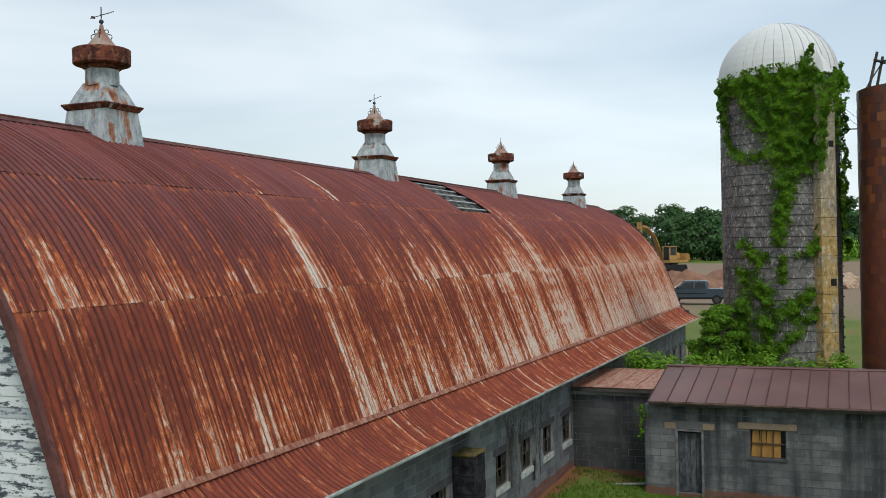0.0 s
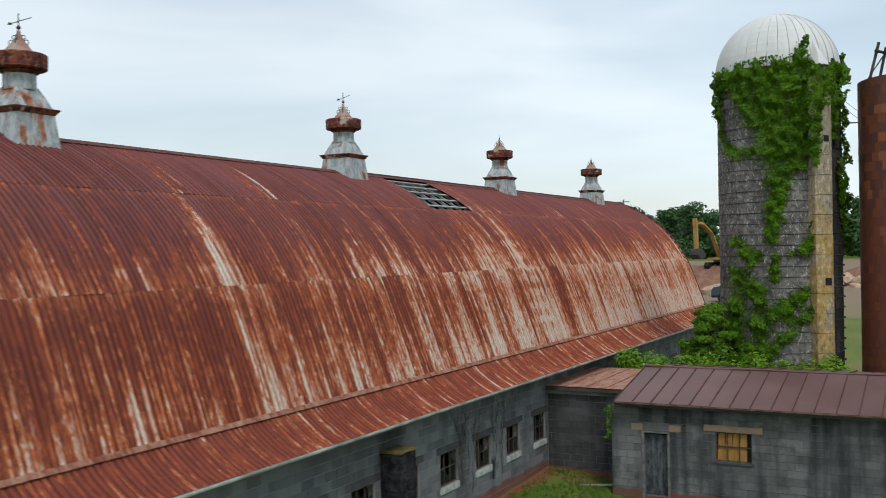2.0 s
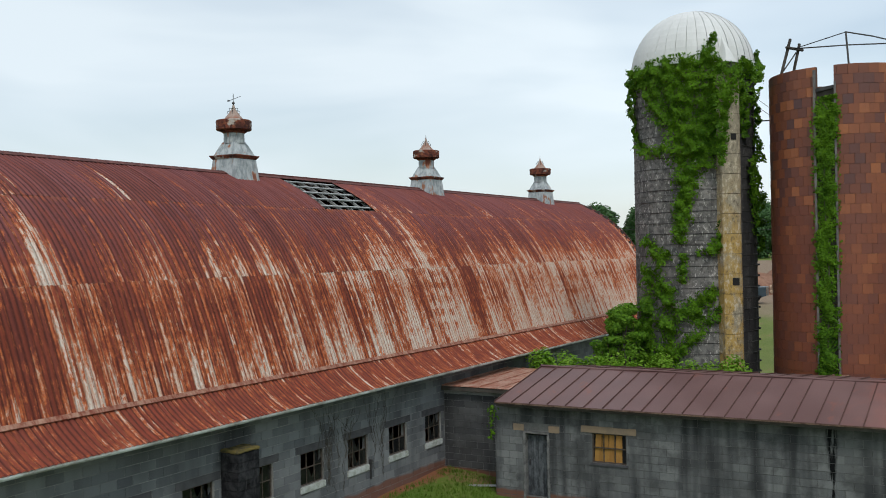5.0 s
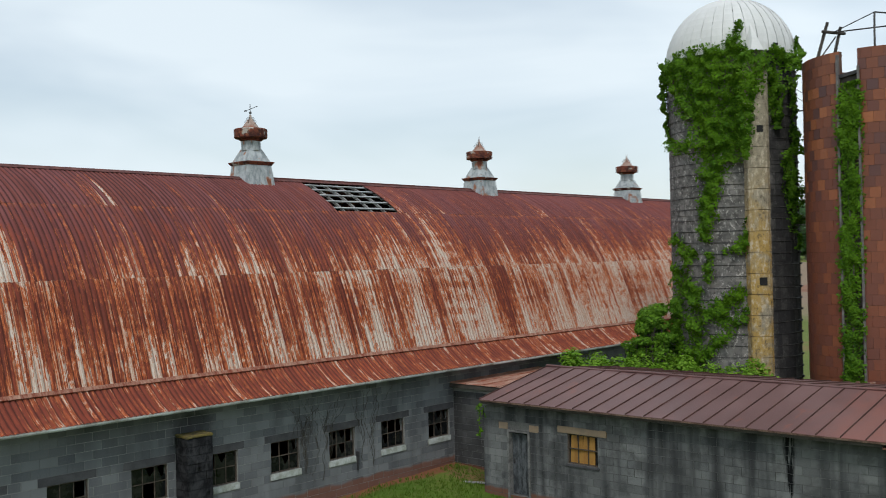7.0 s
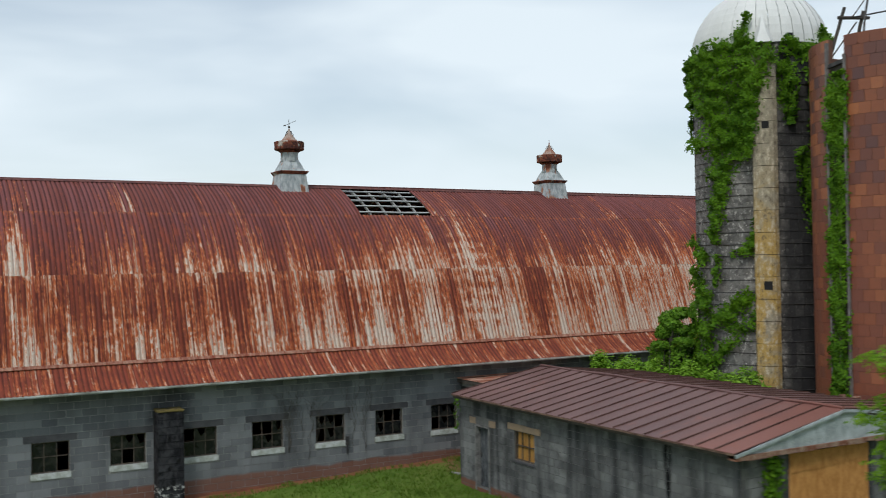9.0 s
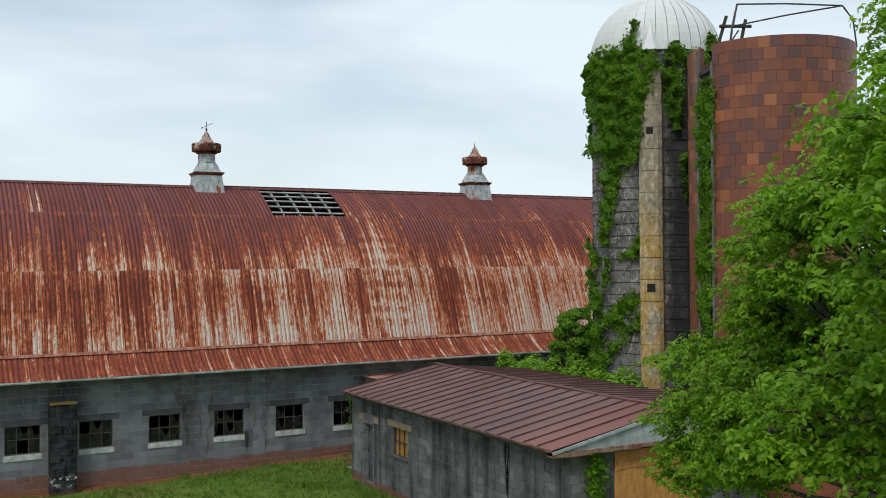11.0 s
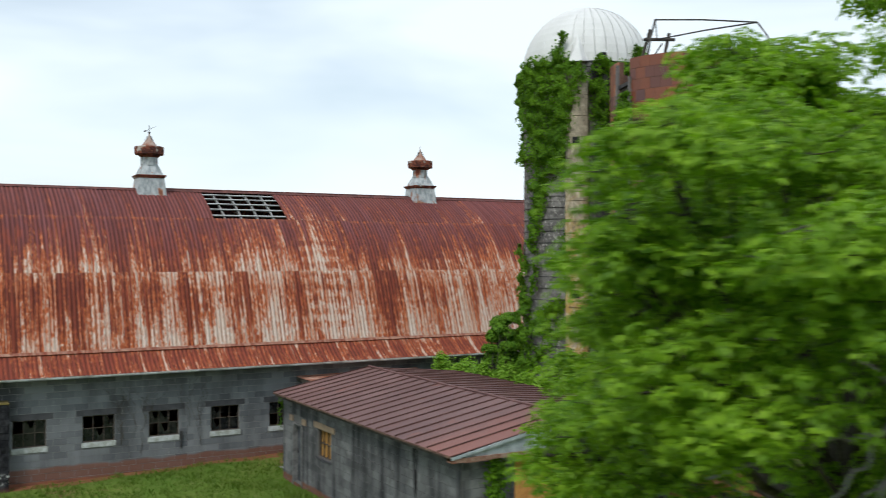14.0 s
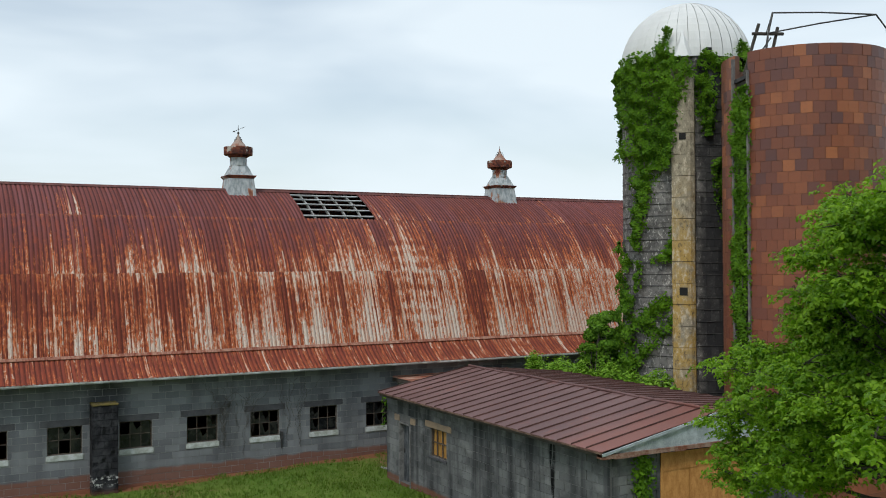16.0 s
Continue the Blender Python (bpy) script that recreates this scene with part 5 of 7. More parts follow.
# ---- open clay-tile silo ----
TX, TY, TR, TTOP = 8.82, -10.63, 2.23, 12.44
tsilo = thing("tile_silo", "roofless red-brown glazed clay tile silo with a creeper-filled slot", "silo", at=(TX, TY, 0))
SLOT0, SLOT1 = 168.0, 181.6
bm = bmesh.new()
sect = [radians(SLOT1 + (360 + SLOT0 - SLOT1) * k / 70) for k in range(71)]
cols = [[bm.verts.new((r * math.cos(t), r * math.sin(t), z)) for r, z in ((TR - 0.02, -0.5), (TR - 0.02, TTOP - 0.006), (TR - 0.16, TTOP - 0.006), (TR - 0.16, -0.5))] for t in sect]
for c0, c1 in zip(cols, cols[1:]):
    for k in range(4):
        bm.faces.new((c0[k], c1[k], c1[(k + 1) % 4], c0[(k + 1) % 4]))
bm.faces.new(cols[0])
bm.faces.new(cols[-1])
part("silo_core", bm, TILE_JOINT, tsilo)
TH, NT = 0.302, 46
TW = 2 * math.pi * TR / NT
bm = bmesh.new()
box(bm, -0.03, 0.0, -TW / 2 + 0.0025, TW / 2 - 0.0025, 0.003, TH - 0.003)
bmesh.ops.recalc_face_normals(bm, faces=bm.faces)
tile_me = bpy.data.meshes.new("tile")
bm.to_mesh(tile_me)
bm.free()
tile_me.materials.append(TILE)
rest = bmesh.new()
g = random.Random(77)
for j in range(42):
    z = TTOP - (j + 1) * TH
    for i in range(NT):
        a = 360.0 * (i + 0.5 * (j % 2)) / NT
        half = 180.0 / NT
        if SLOT0 - half < a < SLOT1 + half:
            lo, hi = (a - half, SLOT0) if a < 174.8 else (SLOT1, a + half)
            if hi - lo > 0.8 and hi - lo < 2 * half:
                w = 0.5 * radians(hi - lo) * TR - 0.004
                box(rest, -0.03, 0.0, -w, w, 0.004, TH - 0.004, pose(0, 0, z, 0, 0, 0.5 * (lo + hi)) @ pose(TR, 0, 0))
            continue
        m = pose(0, 0, z, 0, 0, a) @ pose(TR + g.uniform(-0.006, 0.004), 0, 0)
        if 186 <= a <= 292 and j < 21:
            piece("tile", tile_me, tsilo, m)
        else:
            box(rest, -0.03, 0.0, -TW / 2 + 0.0025, TW / 2 - 0.0025, 0.003, TH - 0.003, m)
part("tile_infill", rest, TILE, tsilo)["kind"] = "stuff"
for a, w in ((SLOT0 - 0.8, 0.03), (SLOT1 + 0.8, 0.03)):
    ob = part("slot_rail", boxes((TR - 0.06, TR + 0.07, -w, w, 0.2, TTOP - (0.5 if a > 175 else 0.1))), plain("grey_weathered_rail", (0.2, 0.19, 0.18), (0.11, 0.1, 0.1), 4.0, 0.8) if "grey_weathered_rail" not in bpy.data.materials else bpy.data.materials["grey_weathered_rail"], tsilo, "grey slot rail")
    ob.matrix_basis = pose(0, 0, 0, 0, 0, a)
for i in range(14):
    z = 0.2 + i * 0.83
    ob = part("slot_board", boxes((TR - 0.13, TR - 0.08, -0.3, 0.3, z, z + 0.8)), DARK_WOOD, tsilo, "dark slot board")
    ob.matrix_basis = pose(0, 0, 0, 0, 0, 174.8)
ob = part("slot_bar", boxes((TR - 0.1, TR + 0.0, -0.28, 0.28, -0.05, 0.05)), DARK_STEEL, tsilo)
ob.matrix_basis = pose(0, 0, 11.75, 0, 0, 174.8) @ pose(0, 0, 0, 8, 0, 0)

bm = bmesh.new()
box(bm, -0.02, 0.4, -0.2, 0.2, 0.0, 0.03, pose(0, 0, 0.14, 8, 24, 0))
box(bm, -0.02, 0.36, 0.16, 0.2, -0.22, 0.05, pose(0, 0, 0.1, 0, 18, 6))
box(bm, 0.0, 0.28, -0.22, -0.18, -0.2, 0.12, pose(0, 0, 0.1, 5, 0, -10))
ob = part("slot_hood", bm, RUST_TRIM, tsilo, "broken rusty white sheet hood")
ob.matrix_basis = pose(0, 0, 2.86, 0, 0, 183.5) @ pose(TR, 0, 0)

rig = thing("hoist_frame", "dark pipe hoist frame standing on the tile silo's rim", "frame", at=(TX, TY, 12.44))
o = Vector((TX, TY, 12.44))


def bar(name, pts, r, mat=DARK_STEEL):
    b = bmesh.new()
    tube(b, [Vector(p) - o for p in pts], r, 7)
    return part(name, b, mat, rig)


A, B, C = (7.25, -10.98, 13.52), (9.7, -12.35, 13.45), (10.25, -12.35, 12.4)
bar("pipe", [(6.85, -11.1, 12.35), (7.0, -11.05, 12.9), A], 0.03)
bar("pipe", [A, (8.4, -11.62, 13.52), B], 0.022)
bar("pipe", [(8.9, -9.2, 13.5), (9.3, -10.8, 13.5), B], 0.022)
bar("pipe", [(8.9, -9.2, 13.5), A], 0.016)
bar("pipe", [B, (10.05, -12.4, 13.1), C], 0.022)
bar("post", [(8.45, -8.75, 12.3), (8.73, -9.09, 13.8)], 0.05, DARK_WOOD)
bar("post", [(9.15, -9.0, 12.3), (9.3, -9.28, 13.72)], 0.05, DARK_WOOD)
bar("brace", [(8.55, -9.0, 13.5), (9.45, -9.35, 13.52)], 0.05, DARK_WOOD)
bar("brace", [(8.7, -8.6, 12.4), (9.1, -9.2, 13.4)], 0.022)
bridge = thing("silo_catwalk", "rusty bracket and wires between the two silos", "bracket", at=(CX, CY - CR, 11.2))
b = bmesh.new()
tube(b, [(0.0, 0.05, 0.0), (0.15, -0.62, 0.0)], 0.022, 6)
part("bracket", b, DARK_STEEL, bridge)
for dz in (0.35, 0.6):
    b = bmesh.new()
    tube(b, [(-0.3, 0.03, dz + 0.3), (0.1, -0.65, dz - 0.3)], 0.008, 5)
    part("wire", b, DARK_STEEL, bridge)


# ---- creeper, shrubs and trees ----
def strand_points(rng, pts, density):
    """Leaf places along a run of (u, z, half width) on a wall."""
    out = []
    for (u0, z0, w0), (u1, z1, w1) in zip(pts, pts[1:]):
        q = math.hypot(u1 - u0, z1 - z0)
        n = int(max(1, q * (w0 + w1) * density))
        t = rng.uniform(0, 1, n)
        w = w0 + (w1 - w0) * t
        off = np.clip(rng.normal(0, 0.5, n), -1.25, 1.25) * w
        du, dz = (u1 - u0) / q, (z1 - z0) / q
        out.append(np.stack((u0 + (u1 - u0) * t - dz * off, z0 + (z1 - z0) * t + du * off), 1))
    return np.concatenate(out)


def creeper(name, label, centre, radius, strands, density, size, seed, bulge=0.42, parent_stems=True):
    """Creeper on a round wall; strands run in (degrees, z, half width)."""
    rng = np.random.default_rng(seed)
    v = thing(name, label, "creeper", at=(0, 0, 0))
    cs, ns = [], []
    def swell(u, z):
        """How far the leaves stand off the wall: broad lumps with tufts on them."""
        lump, tuft = noise.noise(Vector((u * 1.9, z * 1.9, seed))), noise.noise(Vector((u * 4.0, z * 3.4, seed + 9.0)))
        return lump, tuft, bulge * min(max(0.45 + 1.0 * lump + 1.1 * tuft, 0.05), 1.3)

    for st in strands:
        p = strand_points(rng, [(radians(a) * radius, z, w) for a, z, w in st], density)
        lump, tuft, off = np.array([swell(*q) for q in p]).T
        keep = rng.uniform(-0.55, 0.75, len(p)) < lump * np.where(p[:, 1] > 7.5, 1.0, 1.4) + np.where(p[:, 1] > 7.5, 0.62, 0.42)
        keep &= rng.uniform(-0.75, 0.5, len(p)) < tuft + 0.3
        p, off = p[keep], off[keep]
        up = np.array([swell(q[0], q[1] - 0.05)[2] - swell(q[0], q[1] + 0.05)[2] for q in p]) / 0.1
        along = np.array([swell(q[0] - 0.05, q[1])[2] - swell(q[0] + 0.05, q[1])[2] for q in p]) / 0.1
        r = radius + 0.03 + off * rng.uniform(0.7, 1.0, len(p))
        a = p[:, 0] / radius
        cs.append(np.stack((centre[0] + r * np.cos(a), centre[1] + r * np.sin(a), p[:, 1]), 1))
        ns.append(np.stack((np.cos(a) - along * np.sin(a), np.sin(a) + along * np.cos(a), 0.4 - np.clip(-up, -1.2, 1.2)), 1))
    leaves("leaves", np.concatenate(cs), np.concatenate(ns), np.full(sum(map(len, cs)), size), VINE, v, seed, "", 0.8)
    for st in strands:
        b = bmesh.new()
        pts = []
        for k, ((a0, z0, w0), (a1, z1, w1)) in enumerate(zip(st, st[1:])):
            for t in (0, 0.33, 0.66):
                a = radians(a0 + (a1 - a0) * t + rng.uniform(-2, 2))
                pts.append((centre[0] + (radius + 0.03) * math.cos(a), centre[1] + (radius + 0.03) * math.sin(a), z0 + (z1 - z0) * t))
        if len(pts) > 2:
            tube(b, pts, 0.02, 5)
            part("stem", b, STEM, v)
        else:
            b.free()
    return v


# strands of the big creeper: degrees round the silo, height, half width
TOP_STRANDS = [
    [(112, 12.75, 0.3), (130, 12.7, 0.4), (150, 12.7, 0.45), (180, 12.7, 0.5), (205, 12.75, 0.5), (224, 12.85, 0.4)],
    [(122, 12.6, 0.42), (122, 12.0, 0.34), (124, 11.4, 0.24), (129, 10.9, 0.18), (138, 10.45, 0.17), (148, 10.2, 0.17), (160, 10.15, 0.18), (172, 10.3, 0.2)],
    [(154, 12.3, 0.4), (164, 11.7, 0.4), (172, 11.2, 0.4)],
    [(182, 12.4, 0.6), (184, 11.6, 0.65), (187, 10.9, 0.65), (190, 10.2, 0.6), (190, 9.6, 0.5), (188, 9.0, 0.36), (185, 8.3, 0.3), (183, 7.6, 0.28), (180, 7.1, 0.2)],
]
HANGING_STRANDS = [
    [(208, 12.3, 0.55), (212, 11.6, 0.5), (210, 10.9, 0.45), (206, 10.2, 0.4), (202, 9.6, 0.3)],
    [(216, 12.7, 0.35), (222, 12.0, 0.3), (219, 11.3, 0.3), (216, 10.7, 0.25), (214, 10.0, 0.15)],
    [(210, 13.0, 0.25), (190, 13.05, 0.22), (170, 13.0, 0.24), (150, 12.98, 0.2), (130, 12.95, 0.2)],
    [(147, 7.4, 0.16), (153, 7.0, 0.26), (160, 6.6, 0.3), (168, 6.6, 0.26), (171, 6.9, 0.12)],
]
LOW_STRANDS = [
    [(136, 6.3, 0.14), (146, 6.2, 0.26), (155, 5.9, 0.34), (165, 5.8, 0.32), (170, 5.4, 0.3)],
    [(152, 5.9, 0.28), (150, 5.3, 0.32), (146, 4.6, 0.42), (146, 3.8, 0.45), (148, 3.0, 0.5), (150, 2.3, 0.5)],
    [(168, 5.6, 0.28), (171, 5.0, 0.36), (171, 4.3, 0.36), (167, 3.6, 0.36), (163, 2.8, 0.4)],
    [(184, 6.8, 0.14), (184, 6.2, 0.18), (183, 5.8, 0.14)],
]
CROSS_STRANDS = [
    [(226, 5.6, 0.18), (216, 5.6, 0.24), (207, 5.4, 0.26), (196, 5.15, 0.26), (188, 4.95, 0.3), (180, 4.8, 0.24)],
    [(190, 5.0, 0.24), (197, 4.6, 0.24), (204, 4.4, 0.26), (212, 4.7, 0.24), (219, 5.1, 0.2)],
    [(202, 4.4, 0.22), (194, 4.1, 0.2), (186, 3.8, 0.2), (176, 3.5, 0.22), (168, 3.2, 0.3)],
    [(196, 6.75, 0.14), (206, 6.9, 0.2), (213, 7.0, 0.24), (217, 7.4, 0.16), (218, 7.9, 0.08)],
]
DARK_SIDE_STRANDS = [
    [(238, 13.0, 0.3), (250, 12.8, 0.3), (262, 12.75, 0.3), (272, 12.8, 0.25)],
    [(240, 12.5, 0.3), (243, 11.8, 0.3), (244, 11.2, 0.24), (246, 10.6, 0.16)],
    [(252, 9.9, 0.2), (258, 9.4, 0.34), (264, 8.8, 0.4), (267, 8.0, 0.36), (268, 7.3, 0.24), (266, 6.8, 0.12)],
    [(264, 12.3, 0.24), (266, 11.5, 0.18), (267, 10.6, 0.16), (268, 9.8, 0.24)],
    [(280, 13.0, 0.3), (284, 13.6, 0.25), (286, 12.6, 0.3)],
    [(203, 13.0, 0.3), (209, 13.5, 0.2), (215, 13.95, 0.1)],
    [(168, 13.0, 0.22), (170, 13.35, 0.1)],
]
creeper("creeper", "dense green creeper hanging over the cement silo", (CX, CY), CR, TOP_STRANDS + HANGING_STRANDS + LOW_STRANDS + CROSS_STRANDS + DARK_SIDE_STRANDS, 1700, 0.088, 5, 0.27)
creeper("creeper", "green creeper climbing over the chute's head", (CX, CY), CR + 0.42, [
    [(215, 12.9, 0.3), (219, 12.5, 0.36), (219, 11.9, 0.32), (217, 11.3, 0.28), (216, 10.8, 0.22), (215, 10.2, 0.16), (214, 9.6, 0.1)],
    [(224, 12.8, 0.2), (229, 12.5, 0.18), (234, 12.4, 0.16)],
], 1500, 0.088, 6, 0.2)
creeper("creeper", "green creeper filling the tile silo's slot", (TX, TY), TR, [
    [(174.8, 11.5, 0.26), (175.5, 10.9, 0.34), (174.6, 9.5, 0.32), (174.8, 7.0, 0.33), (174, 4.5, 0.32), (173, 2.4, 0.28), (173, 0.6, 0.34)],
    [(179, 11.5, 0.14), (181.5, 11.1, 0.2), (181, 10.4, 0.1)],
], 1900, 0.085, 9, 0.14)
# creeper on the shed's corner
rng = np.random.default_rng(15)
corner = thing("creeper", "green creeper hanging down the shed's end wall", "creeper")
p = strand_points(rng, [(0.42, 2.64, 0.28), (0.4, 2.0, 0.3), (0.36, 1.4, 0.3), (0.4, 0.7, 0.28), (0.35, 0.1, 0.3)], 620)
leaves("leaves", np.stack((p[:, 0], SY0 - 0.03 - np.abs(rng.normal(0, 0.06, len(p))), p[:, 1]), 1), np.tile((0, -1, 0.5), (len(p), 1)), np.full(len(p), 0.11), VINE, corner, 16)
b = bmesh.new()
tube(b, [(0.4, SY0 - 0.02, 0.05), (0.36, SY0 - 0.02, 1.2), (0.42, SY0 - 0.02, 2.6)], 0.015, 5)
part("stem", b, STEM, corner)
nook = thing("creeper", "small green creeper in the nook by the shed", "creeper")
p = strand_points(rng, [(-0.55, 2.7, 0.14), (-0.5, 2.3, 0.16), (-0.45, 1.7, 0.1)], 200)
leaves("leaves", np.stack((np.full(len(p), SX0 - 0.02) - np.abs(rng.normal(0, 0.05, len(p))), SY1 + 0.02 + p[:, 0] + 0.55, p[:, 1]), 1), np.tile((-1, 0.3, 0.5), (len(p), 1)), np.full(len(p), 0.11), VINE, nook, 17)


def clump_points(rng, centre, radii, count, shell=0.55):
    """Places in a lump of foliage, denser towards its skin, with the outward way of each."""
    d = rng.normal(0, 1, (count, 3))
    d /= np.linalg.norm(d, axis=1)[:, None]
    r = shell + (1 - shell) * rng.uniform(0, 1, (count, 1)) ** 0.7
    return np.asarray(centre) + d * r * np.asarray(radii), d + np.array((0, 0, 0.5))


def shrub(name, label, lumps, size, density, seed, material=BUSH):
    rng = np.random.default_rng(seed)
    base = lumps[0][0]
    v = thing(name, label, "shrub")
    cs, ns = [], []
    for c, r in lumps:
        area = 4 * math.pi * ((r[0] * r[1] + r[0] * r[2] + r[1] * r[2]) / 3)
        n = int(area * density)
        a, b = clump_points(rng, c, r, n)
        lump = np.array([noise.noise(Vector(q * 1.6)) for q in a])
        k = rng.uniform(-0.6, 0.6, n) < lump + 0.25
        cs.append(a[k])
        ns.append(b[k])
    leaves("leaves", np.concatenate(cs), np.concatenate(ns), np.full(sum(map(len, cs)), size), material, v, seed)
    b = bmesh.new()
    for c, r in lumps:
        for k in range(3):
            tube(b, [(c[0] + rng.uniform(-0.15, 0.15), c[1] + rng.uniform(-0.15, 0.15), ground_height(c[0], c[1]) - 0.05), (c[0] + rng.uniform(-0.2, 0.2), c[1] + rng.uniform(-0.2, 0.2), c[2] * 0.7),
                     (c[0] + rng.uniform(-0.6, 0.6) * r[0], c[1] + rng.uniform(-0.6, 0.6) * r[1], c[2] + 0.5 * r[2])], [0.03, 0.022, 0.008], 5)
    part("stem_growth", b, STEM, v)["kind"] = "stuff"
    return v


shrub("shrub", "green thicket behind the shed", [((6.1 + 0.12 * math.sin(5 * y), y, 2.05 + 0.14 * math.sin(3.1 * y)), (0.6, 0.72, 1.45)) for y in (-2.2, -3.0, -3.8, -4.6, -5.4, -6.2, -7.0, -7.7)] + [((6.15, -8.3, 1.5), (0.5, 0.6, 1.6)), ((5.9, -1.3, 1.6), (0.5, 0.6, 2.1))], 0.125, 520, 61)
g = random.Random(23)
tall = [((7.1, -3.8, 2.4), (0.6, 0.6, 1.7)), ((6.9, -4.1, 3.4), (0.45, 0.45, 1.0))]
for k in range(30):
    z = 2.9 + 2.1 * (k / 30) ** 0.8
    reach = 0.95 * (1 - 0.55 * (z - 2.9) / 2.1)
    a = g.uniform(0, 6.28)
    q = reach * g.uniform(0.35, 1.0)
    tall.append(((7.0 + 0.7 * q * math.cos(a), -3.75 + q * math.sin(a) + (0.35 if k % 3 == 0 and z < 4.3 else 0.0), z), (g.uniform(0.22, 0.4), g.uniform(0.22, 0.42), g.uniform(0.14, 0.24))))
shrub("shrub", "tall shrub between the barn and the stave silo", tall, 0.115, 520, 62, SHRUB)
shrub("shrub", "pale green sapling behind the link roof", [((6.3, -1.0, 2.2), (0.6, 0.6, 1.4)), ((6.1, -0.9, 3.1), (0.35, 0.4, 0.5)), ((6.8, -1.6, 2.6), (0.6, 0.6, 0.9))], 0.11, 220, 63)


def tree(name, label, base, height, limbs, lumps, leaf, density, seed, material=LEAF, trunk_r=0.28, twigs=True, ovate=False, hollow=None):
    """A trunk that tapers, limbs that fork towards lumps of foliage, and leaves in sprays round the twigs' ends."""
    rng = np.random.default_rng(seed)
    t = thing(name, label, "tree")
    bx, by, bz = base
    fork = Vector((bx + limbs[0] * 0.3, by + limbs[1] * 0.3, bz + limbs[2]))
    b = bmesh.new()
    tube(b, [(bx, by, bz - 0.3), (bx + 0.04, by, bz + 0.5), (bx + limbs[0] * 0.12, by + limbs[1] * 0.15, bz + limbs[2] * 0.55), fork], [trunk_r * 1.35, trunk_r, trunk_r * 0.85, trunk_r * 0.75], 12)
    part("trunk", b, BARK, t)
    cs, ns, ws = [], [], []
    for c, r in lumps:
        c, r = Vector(c), Vector(r)
        b = bmesh.new()
        mid = fork.lerp(c, 0.5) + Vector((rng.uniform(-0.4, 0.4), rng.uniform(-0.4, 0.4), -0.25))
        tube(b, [fork - Vector((0, 0, 0.3)), fork.lerp(mid, 0.5) + Vector((0, 0, -0.1)), mid, mid.lerp(c, 0.6), c], [trunk_r * 0.3, trunk_r * 0.2, trunk_r * 0.12, trunk_r * 0.07, 0.012], 7)
        area = 4 * math.pi * (r[0] * r[1] + r[0] * r[2] + r[1] * r[2]) / 3
        n_spray = int(area * density * (0.45 if hollow is not None and c[0] > 0.3 else 1.0))
        n_sub = 9
        sc, _ = clump_points(rng, c, r * 0.8, n_sub, 0.75)
        per = max(3, n_spray // n_sub)
        p, d = [], []
        for q in sc:
            u, w = clump_points(rng, q, r * 0.42, per, 0.6)
            up = u[:, 2] < q[2] - 0.15 * r[2]
            u[up, 2] = 2 * q[2] - u[up, 2] - 0.2 * r[2]
            p.append(u)
            d.append(w)
        p, d = np.concatenate(p), np.concatenate(d)
        if hollow is not None:                       # an open place in the crown
            out = (((p - np.array(hollow[0])) / np.array(hollow[1])) ** 2).sum(1) > 1.0
            p, d = p[out], d[out]
        n_spray = len(p)
        tw = bmesh.new()
        for q in sc:
            q = Vector(q)
            m = mid.lerp(c, rng.uniform(0.3, 1.0))
            tube(b, [m, m.lerp(q, 0.5) + Vector((rng.uniform(-0.1, 0.1), rng.uniform(-0.1, 0.1), rng.uniform(-0.12, 0.12))), q], [0.018, 0.012, 0.007], 5)
        for k in range(0, n_spray, 4 if twigs else 10 ** 6):
            q, m = Vector(p[k]), Vector(sc[min(range(n_sub), key=lambda j: ((p[k] - sc[j]) ** 2).sum())])
            tube(tw, [m, m.lerp(q, 0.5) + Vector((0, 0, rng.uniform(-0.05, 0.08))), q], [0.012, 0.009, 0.004], 4)
        if tw.verts:
            part("twig_growth", tw, TWIG, t)["kind"] = "stuff"
        else:
            tw.free()
        part("limb", b, TWIG, t)
        # drooping rosettes of leaflets round each spray
        n_ros, n_let = 9, 5
        ax = d / np.linalg.norm(d, axis=1)[:, None]
        rad = np.sqrt(rng.uniform(0, 1, (n_spray, n_ros))) * 4.5 * leaf
        th = rng.uniform(0, 6.28, (n_spray, n_ros))
        out = np.stack((rad * np.cos(th), rad * np.sin(th), rng.normal(0, 0.4 * leaf, th.shape) - 1.3 * rad ** 2), 2)
        out += ax[:, None, :] * (out * ax[:, None, :]).sum(2)[:, :, None] * 0.25
        rc = (p[:, None, :] + out).reshape(-1, 3)
        rn = np.repeat(ax, n_ros, 0) * 0.4 + np.array((0, 0, 1.0)) + out.reshape(-1, 3) * 1.4 + rng.normal(0, 0.22, rc.shape)
        rn /= np.linalg.norm(rn, axis=1)[:, None]
        e1 = np.cross(rn, np.array((0.3, 0.9, 0.2)))
        e1 /= np.linalg.norm(e1, axis=1)[:, None]
        e2 = np.cross(rn, e1)
        for q in range(n_let):
            a = 6.283 * q / n_let + rng.uniform(-0.4, 0.4, (len(rc), 1))
            way = np.cos(a) * e1 + np.sin(a) * e2 - 0.42 * rn
            cs.append(rc + 0.62 * leaf * way)
            ns.append(rn + 0.3 * (np.cos(a) * e1 + np.sin(a) * e2))
            ws.append(way)
    leaves("crown", np.concatenate(cs), np.concatenate(ns), np.full(sum(map(len, cs)), leaf), material, t, seed, "", 0.5, 0.7, np.concatenate(ws), 0.34, ovate)
    return t


